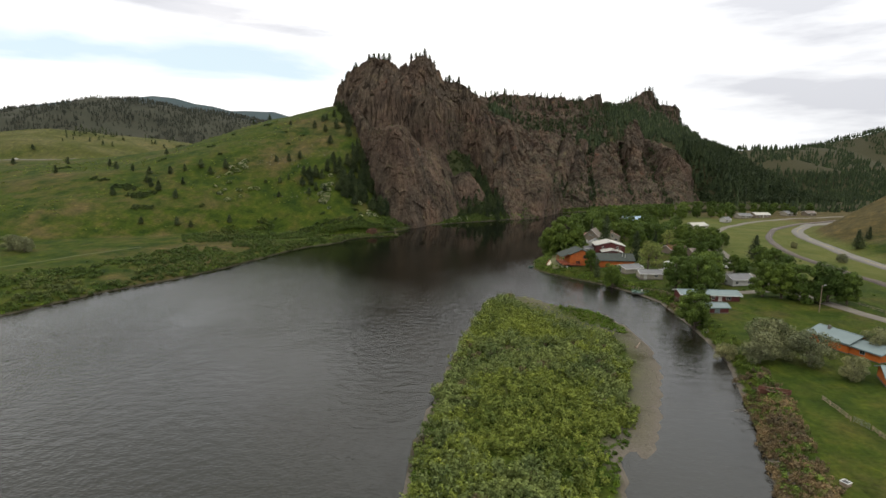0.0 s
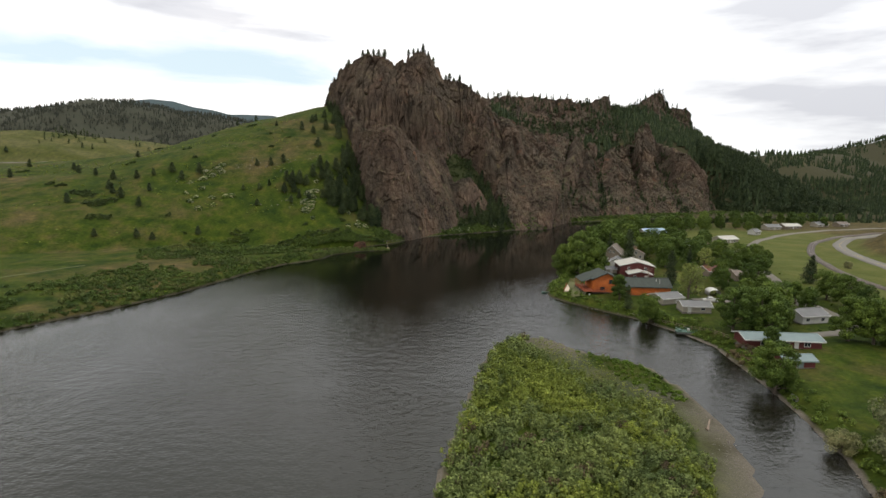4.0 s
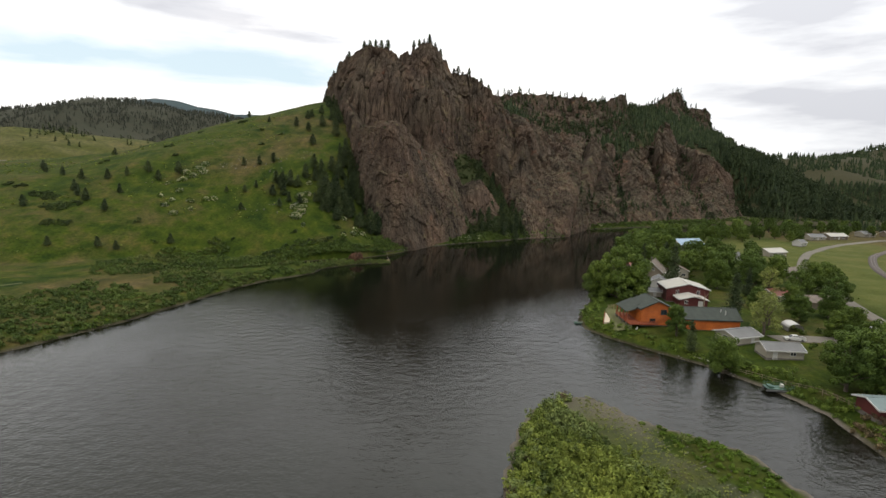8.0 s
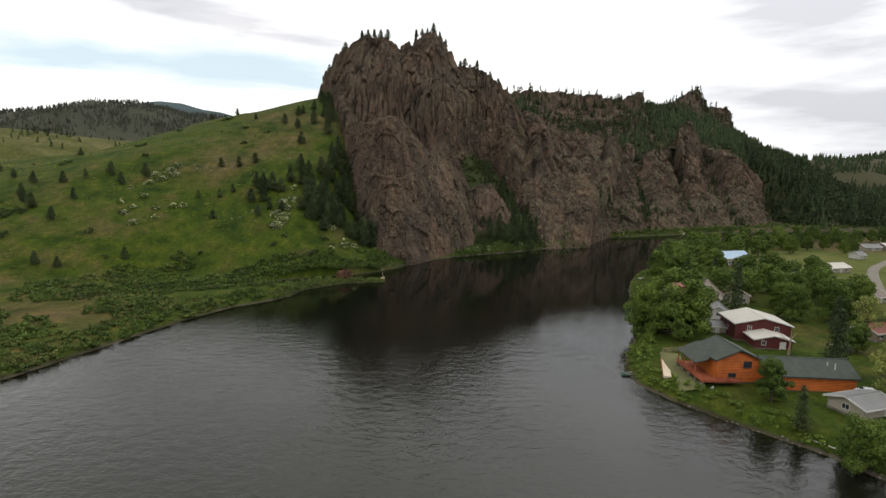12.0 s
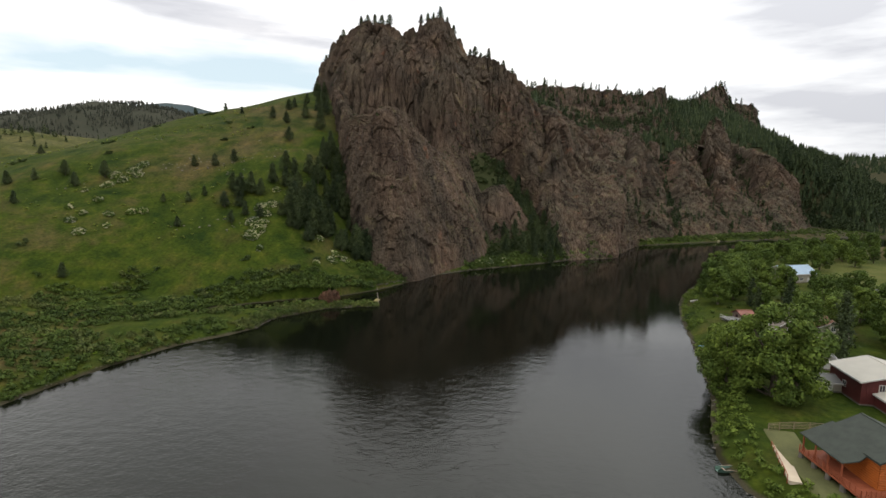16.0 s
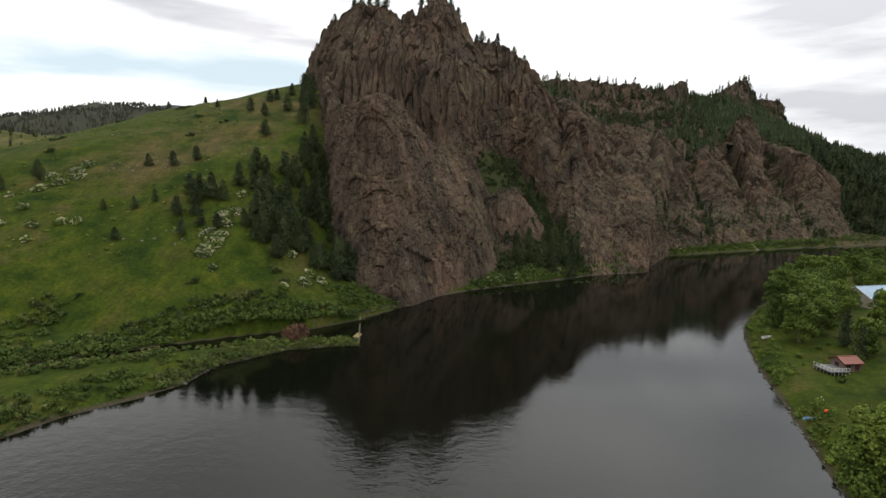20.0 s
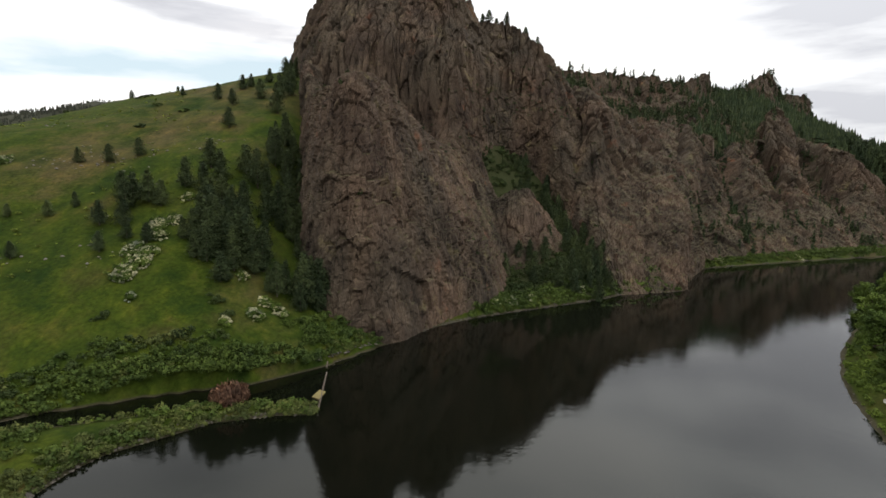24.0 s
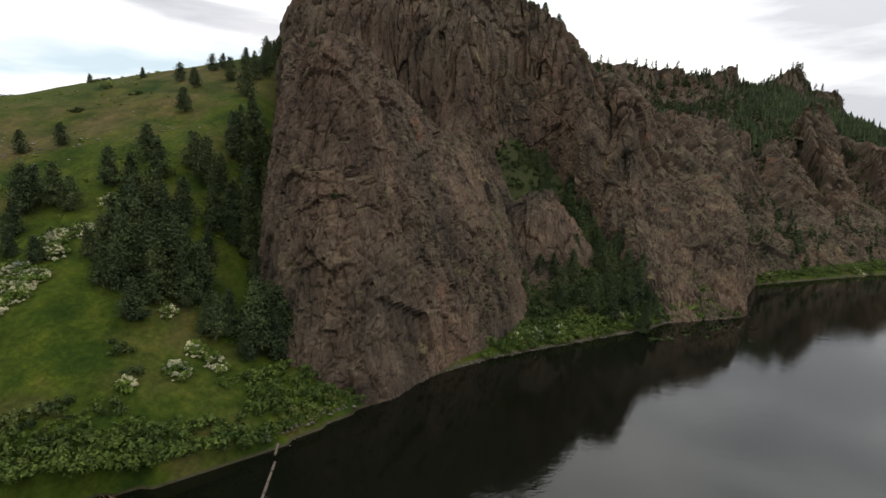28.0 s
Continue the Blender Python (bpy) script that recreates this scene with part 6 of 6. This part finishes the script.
# ---- vehicles, boats, fences and small things ----
def wheel(parent, x, y, r=0.38, wide=0.24):
    t = part("wheel", mesh_np("wheel", *join([tube((x, y - wide / 2, r), (x, y + wide / 2, r), r, r, 14), tube((x, y - wide / 2, r), (x, y - wide / 2 + 0.01, r), r, 0.01, 14), tube((x, y + wide / 2, r), (x, y + wide / 2 - 0.01, r), r, 0.01, 14)]), RUBBER), parent)
    s = 1 if y > 0 else -1
    part("rim", mesh_np("rim", *join([tube((x, y + s * wide * 0.5, r), (x, y + s * (wide * 0.5 + 0.02), r), r * 0.6, r * 0.55, 10), tube((x, y + s * (wide * 0.5 + 0.02), r), (x, y + s * (wide * 0.5 + 0.021), r), r * 0.55, 0.01, 10)]), GREY_ROOF), t)


def prism(profile, half, taper=1.0):
    """A body from a side outline (x, z), drawn in towards its top by taper."""
    n = len(profile)
    zs = [z for _, z in profile]
    lo, hi = min(zs), max(zs)
    k = [1 + (taper - 1) * (z - lo) / (hi - lo) for z in zs]
    V = np.array([(x, s * half * q, z) for s in (-1, 1) for (x, z), q in zip(profile, k)])
    F = []
    for i in range(n):
        j = (i + 1) % n
        F += [(i, j, j + n), (i, j + n, i + n)]
    for i in range(1, n - 1):
        F += [(0, i + 1, i), (n, n + i, n + i + 1)]
    return V, np.array(F)


def vehicle(name, label, x, y, turn, paint, pickup=True):
    root = tagged(new(name), label, "pickup truck" if pickup else "car", "parked vehicles")
    root.matrix_world = pose(x, y, ground_z(x, y) + 0.12, 0, 0, turn)
    L = 5.6 if pickup else 4.6
    h = L / 2
    low = [(-h, 0.45), (-h, 0.95), (h - 1.5, 1.02), (h - 0.1, 0.92), (h, 0.5), (h - 0.1, 0.35), (-h + 0.1, 0.35)]
    part("body", mesh_np("body", *prism(low, 0.95, 0.96), paint), root)
    cab = [(-0.9, 0.98), (-0.7, 1.72), (0.75, 1.75), (1.5, 1.0)] if pickup else [(-2.0, 0.93), (-1.4, 1.42), (0.4, 1.45), (1.4, 0.98)]
    part("cab", mesh_np("cab", *prism(cab, 0.86, 0.84), paint), root)
    c = np.array(cab)
    m = c.mean(0)
    glass = [tuple(m + (p - m) * (0.86, 0.72)) for p in c]
    part("side_window", mesh_np("side_window", *prism(glass, 0.83, 0.9), GLASS), root)
    (ax, az), (bx, bz) = cab[2], cab[3]
    slab("windscreen", root, [(ax + 0.08, -0.66, az - 0.1), (ax + 0.08, 0.66, az - 0.1), (bx - 0.08, 0.76, bz + 0.1), (bx - 0.08, -0.76, bz + 0.1)], 0.05, GLASS)
    if pickup:
        box("bed", root, -h + 0.1, -1.0, -0.78, 0.78, 0.95, 0.975, DARK)
        for s in (-1, 1):
            box("bed_side", root, -h, -0.95, s * 0.86 - 0.06, s * 0.86 + 0.06, 0.94, 1.22, paint)
        box("tailgate", root, -h - 0.02, -h + 0.06, -0.8, 0.8, 0.94, 1.22, paint)
    box("bumper", root, h - 0.12, h + 0.06, -0.85, 0.85, 0.4, 0.58, DARK)
    box("bumper", root, -h - 0.08, -h + 0.06, -0.85, 0.85, 0.4, 0.58, DARK)
    for s in (-1, 1):
        box("headlight", root, h - 0.1, h + 0.01, s * 0.66 - 0.15, s * 0.66 + 0.15, 0.66, 0.82, WHITE)
        box("tail_light", root, -h - 0.02, -h + 0.05, s * 0.78 - 0.08, s * 0.78 + 0.08, 0.66, 0.88, RED_WALL)
        for xx in (-h + 1.0, h - 1.05):
            wheel(root, xx, s * 0.86)
    return root


vehicle("pickup_truck", "white pickup truck parked on the gravel yard", 103, 247.5, 172, WHITE)
vehicle("pickup_truck", "white pickup truck parked on the grass", 136, 365, 185, WHITE)
vehicle("pickup_truck", "white pickup truck parked beside the lane", 135, 259, 170, WHITE)
vehicle("car", "silver car parked behind the log wing", 93.5, 256, 165, plain("silver_paint", (0.38, 0.39, 0.40), 0.3, 0.05, 1, 0.6), False)
vehicle("car", "white car parked beside the lane", 134, 263, 165, WHITE, False)
vehicle("car", "pale car on the hill highway", -505, 653, 5, WHITE, False)


def hull(L, W, H, sheer=0.3, stations=12):
    """An open boat's shell: outer and inner skin."""
    V, F = [], []
    for inner in (0, 1):
        for i in range(stations):
            f = i / (stations - 1)
            w = W / 2 * math.sin(math.pi * min(1, 0.16 + f * 0.84)) ** 0.6 * (1 - 0.12 * inner)
            zt = H * (1 + sheer * (2 * f - 1) ** 2)
            zb = H * 0.22 * (2 * f - 1) ** 2 + 0.06 * inner
            for q, z in ((-1, zt), (-0.72, zb), (0.72, zb), (1, zt)):
                V.append(((f - 0.5) * L, q * w, z))
    n = stations * 4
    for inner in (0, 1):
        for i in range(stations - 1):
            for j in range(3):
                a = inner * n + i * 4 + j
                F += [(a, a + 1, a + 5), (a, a + 5, a + 4)]
    for i in range(stations - 1):
        for j in (0, 3):
            a = i * 4 + j
            F += [(a, a + 4, a + n), (a + 4, a + n + 4, a + n)]
    return np.array(V), np.array(F)


def boat(name, label, x, y, z, turn, L, W, H, mat, category="boat"):
    root = tagged(new(name), label, category, "boats")
    root.matrix_world = pose(x, y, z, 0, 0, turn)
    part("hull", mesh_np("hull", *hull(L, W, H), mat), root)
    for f in (-0.22, 0.12):
        box("seat", root, f * L - 0.15, f * L + 0.15, -W * 0.38, W * 0.38, H * 0.55, H * 0.62, WOOD)
    for s in (-1, 1):
        part("gunwale", mesh_np("gunwale", *tube((-L * 0.3, s * W * 0.47, H * 1.05), (L * 0.3, s * W * 0.47, H * 1.05), 0.04, 0.04, 6), WOOD), root)
    return root


DULL_GREEN = plain("dull_green_paint", (0.06, 0.11, 0.085), 0.5, 0.2, 1)
b = boat("drift_boat", "pale green drift boat moored at the bank", 46.4, 273, -0.12, 8, 5.0, 1.8, 0.55, DULL_GREEN)
for s in (-1, 1):
    part("oar", mesh_np("oar", *tube((-0.6, s * 0.7, 0.62), (1.2, s * 1.5, 0.5), 0.03, 0.03, 6), WOOD), b)
boat("wooden_boat", "old red-brown wooden boat lying on the grass", 74.5, 115, ground_z(74.5, 115) - 0.05, -15, 6.4, 2.6, 1.0, plain("old_red_wood", (0.085, 0.036, 0.023), 0.85, 0.3, 2))
boat("kayak", "slim blue kayak on the bank", 70.5, 338.5, ground_z(70.5, 338.5), 8, 4.4, 0.8, 0.35, plain("blue_paint", (0.12, 0.25, 0.38), 0.4, 0.1), "kayak")
boat("rowing_boat", "pale rowing boat drawn up by the trees", 89, 392, ground_z(89, 392), 30, 4.0, 1.5, 0.5, WHITE)
boat("small_skiff", "small white skiff at the lawn edge", 83.5, 166, ground_z(83.5, 166), 70, 3.6, 1.3, 0.5, GREY_ROOF)
buoy = tagged(new("orange_buoy"), "round orange buoy beside the kayak", "buoy")
buoy.matrix_world = pose(73.2, 339.2, ground_z(73.2, 339.2) + 0.35)
part("ball", mesh_np("ball", *join([tube((0, 0, -0.42 + 0.07 * k), (0, 0, -0.35 + 0.07 * k), 0.42 * math.sqrt(max(0.0, 1 - ((-0.42 + 0.07 * k) / 0.42) ** 2)) + 0.001, 0.42 * math.sqrt(max(0.0, 1 - ((-0.35 + 0.07 * k) / 0.42) ** 2)) + 0.001, 14) for k in range(12)]), plain("orange_paint", (0.75, 0.12, 0.03), 0.45, 0.1)), buoy)
part("eye_ring", mesh_np("eye_ring", *tube((0, 0, 0.4), (0, 0, 0.52), 0.06, 0.05, 8), DARK), buoy)

pontoon = tagged(new("pontoon_boat"), "green canopied pontoon boat by the bank fence", "boat", "boats")
pontoon.matrix_world = pose(81, 217.5, ground_z(81, 217.5), 0, 0, -6)
for s in (-1, 1):
    part("float", mesh_np("float", *tube((-3.2, s * 1.0, 0.45), (3.2, s * 1.0, 0.45), 0.38, 0.3, 10), GREY_ROOF), pontoon)
box("platform", pontoon, -3.2, 3.2, -1.35, 1.35, 0.8, 0.95, DULL_GREEN)
for a, c2 in (((-3.1, -1.3), (3.1, -1.3)), ((-3.1, 1.3), (3.1, 1.3)), ((-3.1, -1.3), (-3.1, 1.3)), ((3.1, -1.3), (3.1, 1.3))):
    part("rail", mesh_np("rail", *join([tube((*a, z), (*c2, z), 0.04, 0.04, 6) for z in (1.35, 1.75)]), DULL_GREEN), pontoon)
box("seat", pontoon, -2.6, -1.6, -0.9, 0.9, 0.95, 1.4, DULL_GREEN)
box("console", pontoon, 0.3, 0.9, -0.4, 0.4, 0.95, 1.8, WHITE)

# concrete walk with red rails beside the cabin
walkway = tagged(new("concrete_walk"), "pale concrete walk with a red rail on the point", "walkway")
walkway.matrix_world = pose(54.5, 271, ground_z(54.5, 271) + 0.05, 0, 0, 72)
box("slab", walkway, -6.2, 6.2, -0.9, 0.9, -0.5, 0.12, plain("pale_concrete", (0.42, 0.35, 0.26), 0.9, 0.15))
part("rail", mesh_np("rail", *tube((-6, 1.1, 0.9), (6, 1.1, 0.9), 0.07, 0.07, 6), RED_WOOD), walkway)
for k in range(7):
    part("rail_post", mesh_np("rail_post", *tube((-6 + 2 * k, 1.1, -0.5), (-6 + 2 * k, 1.1, 0.95), 0.07, 0.07, 6), RED_WOOD), walkway)

wallk = tagged(new("retaining_wall"), "low pale concrete retaining wall at the river", "wall", kind="")
wallk.matrix_world = pose(71.5, 237, ground_z(71.5, 237) - 0.5, 0, 0, -52)
for k in range(7):
    for r in range(2):
        box("block", wallk, -4.2 + 1.2 * k + 0.3 * r, -3.03 + 1.2 * k + 0.3 * r, -0.25, 0.25, -0.5 + 0.55 * r, 0.04 + 0.55 * r, plain("concrete_block", (0.40, 0.37, 0.31), 0.9, 0.2) if k + r == 0 else wallk.children[0].data.materials[0])


def fence(name, label, pts, mat, high=1.1, rails=3, gap=2.6):
    root = tagged(new(name), label, "fence")
    c = curve_points(pts, gap)
    z = height(c[:, 0], c[:, 1])
    for (x, y), zz in zip(c, z):
        part("post", mesh_np("post", *tube((x, y, zz - 0.4), (x, y, zz + high + 0.1), 0.08, 0.07, 6), mat), root)
    for k in range(len(c) - 1):
        for r in range(rails):
            h = high * (r + 1) / rails
            part("rail", mesh_np("rail", *tube((*c[k], z[k] + h), (*c[k + 1], z[k + 1] + h), 0.05, 0.05, 5), mat), root)
    return root


fence("bank_fence", "weathered wooden rail fence along the village bank", [(74, 231), (80, 223), (87, 211), (89, 203)], WOOD, 1.1, 2)
fence("garden_fence", "brown board fence behind the cabin", [(58, 283), (63, 283.5), (68, 283)], WOOD, 1.5, 5, 1.8)
fence("pasture_fence", "grey wire fence across the lawn", [(83, 112), (82.4, 106), (81.8, 102)], WOOD, 1.0, 3, 3.0)
fence("pasture_fence", "grey wire fence across the lawn", [(83, 98), (82.3, 93), (81, 86), (79, 76)], WOOD, 1.0, 3, 3.0)
fence("lane_fence", "thin wire fence along the lane", [(150, 175), (149, 195), (149, 215), (152, 245)], WOOD, 1.0, 2, 5)
gate = tagged(new("field_gate"), "pale tubular steel field gate", "gate")
gate.matrix_world = pose(82.4, 100, ground_z(82.4, 100), 0, 0, -75)
for z in (0.25, 0.5, 0.75, 1.0, 1.25):
    part("bar", mesh_np("bar", *tube((-1.6, 0, z), (1.6, 0, z), 0.03, 0.03, 6), GREY_ROOF), gate)
for x in (-1.6, 0, 1.6):
    part("upright", mesh_np("upright", *tube((x, 0, 0.05), (x, 0, 1.3), 0.04, 0.04, 6), GREY_ROOF), gate)
tub = tagged(new("hot_tub"), "white-rimmed square tub with a dark cover", "tub")
tub.matrix_world = pose(64.8, 80, ground_z(64.8, 80), 0, 0, 25) @ Matrix.Diagonal((0.65, 0.65, 0.8, 1))
box("shell", tub, -0.9, 0.9, -0.9, 0.9, -0.3, 0.75, WOOD)
part("rim", mesh_np("rim", *cubes((-1, 1, -1, -0.75, 0.75, 0.85), (-1, 1, 0.75, 1, 0.75, 0.85), (-1, -0.75, -0.75, 0.75, 0.75, 0.85), (0.75, 1, -0.75, 0.75, 0.75, 0.85)), WHITE), tub)
box("cover", tub, -0.75, 0.75, -0.75, 0.75, 0.72, 0.79, DARK)


def pole(x, y, high, lamp, label):
    root = tagged(new("lamp_pole" if lamp else "utility_pole"), label, "pole", "poles")
    root.matrix_world = pose(x, y, ground_z(x, y))
    part("post", mesh_np("post", *tube((0, 0, -0.5), (0, 0, high), 0.16, 0.11, 8), WOOD), root)
    if lamp:
        part("arm", mesh_np("arm", *tube((0, 0, high - 0.4), (0.9, 0, high), 0.05, 0.05, 6), GREY_ROOF), root)
        box("lamp_head", root, 0.7, 1.3, -0.15, 0.15, high - 0.05, high + 0.15, WHITE)
    else:
        box("cross_arm", root, -1.1, 1.1, -0.07, 0.07, high - 0.9, high - 0.7, WOOD)
        for xx in (-1.0, 0, 1.0):
            part("insulator", mesh_np("insulator", *tube((xx, 0, high - 0.7), (xx, 0, high - 0.45), 0.06, 0.04, 6), WHITE), root)
    return root


pole(129, 181, 9.5, True, "wooden yard pole with a white lamp")
pole(122, 272, 9, False, "wooden utility pole among the houses")
pole(150, 350, 9, False, "wooden utility pole beside the lane")

# bare snag in front of the barn
snag = tagged(new("dead_tree"), "bare dead tree trunk in front of the barn", "tree")
snag.matrix_world = pose(92.5, 283.5, ground_z(92.5, 283.5))
part("trunk", mesh_np("trunk", *tube((0, 0, -0.4), (0.3, 0, 5.4), 0.32, 0.14, 8), WOOD), snag)
for a, q in (((0.2, 0, 3.6), (-2.6, 0.5, 5.6)), ((0.25, 0, 4.4), (1.8, 0.2, 6.4)), ((0.3, 0, 5.0), (-0.2, -0.4, 7.0)), ((-1.2, 0.25, 4.6), (-3.4, 0.3, 4.9))):
    part("limb", mesh_np("limb", *tube(a, q, 0.13, 0.05, 6), WOOD), snag)

# log boom from the spit to the bank, and drift logs
boom = tagged(new("log_boom"), "dark line of logs from the spit to the bank", "log boom")
for k in range(8):
    f, g = k / 8, (k + 0.92) / 8
    part("log", mesh_np("log", *tube((-31.5 - 4.5 * f, 381 + 24 * f, 0.12 + 1.1 * (k == 7)), (-31.5 - 4.5 * g, 381 + 24 * g, 0.12 + 1.6 * (k == 7)), 0.22, 0.2, 7), BARK), boom)
slab("float", boom, [(-34.6, 387, 0.0), (-32.8, 386, 0.0), (-32.4, 390, 0.0), (-34.0, 391, 0.0)], 0.25, plain("dead_reed", (0.16, 0.13, 0.05), 0.9, 0.3))
for x, y, a, L in ((57.5, 153, 60, 5),):
    lg = tagged(new("drift_log"), "grey drift log stranded at the water's edge", "log", "drift logs")
    lg.matrix_world = pose(x, y, max(0.1, ground_z(x, y)) + 0.15, 0, 0, a)
    part("stem", mesh_np("stem", *tube((-L / 2, 0, 0), (L / 2, 0, 0.1), 0.25, 0.14, 7), WOOD), lg)
    part("root_stub", mesh_np("root_stub", *tube((-L / 2, 0, 0), (-L / 2 - 0.4, 0.5, 0.6), 0.14, 0.05, 5), WOOD), lg)


def stone_proto(seed):
    r = np.random.default_rng(seed)
    d = np.array([(0, 0, 1), (1, 0, 0.1), (0.3, 0.95, 0), (-0.8, 0.6, 0.1), (-0.8, -0.6, 0), (0.3, -0.95, 0.1), (0, 0, -1)]) * r.uniform(0.6, 1.2, (7, 1)) * (1, 1, 0.7)
    F = [(0, k, k % 5 + 1) for k in range(1, 6)] + [(6, k % 5 + 1, k) for k in range(1, 6)]
    return d, np.array(F)


STONES = [stone_proto(s) for s in range(6)]
grit = np.random.default_rng(5)


def along_bank(line, count, spread, inward):
    c = curve_points(line, 1.0)
    k = grit.integers(len(c), size=count)
    d = np.gradient(c, axis=0)
    d /= np.linalg.norm(d, axis=1, keepdims=True) + 1e-9
    o = grit.normal(inward, spread, count)
    x, y = c[k, 0] - d[k, 1] * o, c[k, 1] + d[k, 0] * o
    return x, y, np.maximum(height(x, y), -0.2)


def stones(name, xyz, lo, hi, label, mat=None):
    x, y, z = xyz
    n = len(x)
    p = np.stack([x, y, z + 0.02, grit.uniform(lo, hi, n), grit.uniform(0, 6.28, n), grit.uniform(0.6, 1.1, n)], 1)
    return scatter(name, STONES, p, mat or STONE, label, "stones")


stones("bank_stones", along_bank(RIGHT_BANK[7:34], 1500, 0.5, -0.3), 0.12, 0.42, "pale stones along the village waterline")
stones("riprap", along_bank([(64, 112), (66, 106), (62, 96), (58, 86), (55, 80)], 420, 1.0, 1.4), 0.2, 0.6, "broken pale rocks heaped on the bank")
stones("far_bank_stones", along_bank(LEFT_BANK[4:], 450, 0.7, 0.5), 0.08, 0.28, "dark stones along the far waterline", DARK_STONE)
stones("cliff_foot_stones", along_bank(CLIFF_BANK[:17], 1500, 0.7, 0.4), 0.15, 0.6, "dark stones and boulders at the foot of the cliff", DARK_STONE)
stones("spit_stones", along_bank(LEFT_BANK[12:], 180, 0.9, 0.3), 0.15, 0.5, "grey stones edging the spit", DARK_STONE)
stones("bar_stones", along_bank([(36, 97), (47, 114), (55, 135), (59, 153), (52, 170), (40, 194), (31, 207)], 900, 1.6, 0.5), 0.06, 0.22, "small stones on the sand bar")
x, y = grit.uniform(-190, -60, 900), grit.uniform(405, 500, 900)
k = fbm(x / 18, y / 18, 0, 2, 81) > 0.5
stones("hill_rocks", (x[k], y[k], height(x[k], y[k])), 0.25, 0.8, "grey rocks scattered over the grass slope")
lawn = np.random.default_rng(8)
for x, y, lab in ((58, 259, "small pale garden chair on the lawn"), (60, 258, "small pale garden chair on the lawn"), (76, 345, "small pale garden chair on the lawn")):
    ch = tagged(new("garden_chair"), lab, "chair", "garden chairs")
    ch.matrix_world = pose(x, y, ground_z(x, y), 0, 0, 200 * lawn.random())
    box("seat", ch, -0.25, 0.25, -0.25, 0.25, 0.4, 0.45, WHITE)
    box("backrest", ch, -0.25, 0.25, 0.2, 0.25, 0.45, 0.95, WHITE)
    for px in (-0.22, 0.22):
        for py in (-0.22, 0.22):
            box("leg", ch, px - 0.025, px + 0.025, py - 0.025, py + 0.025, -0.1, 0.4, WHITE)
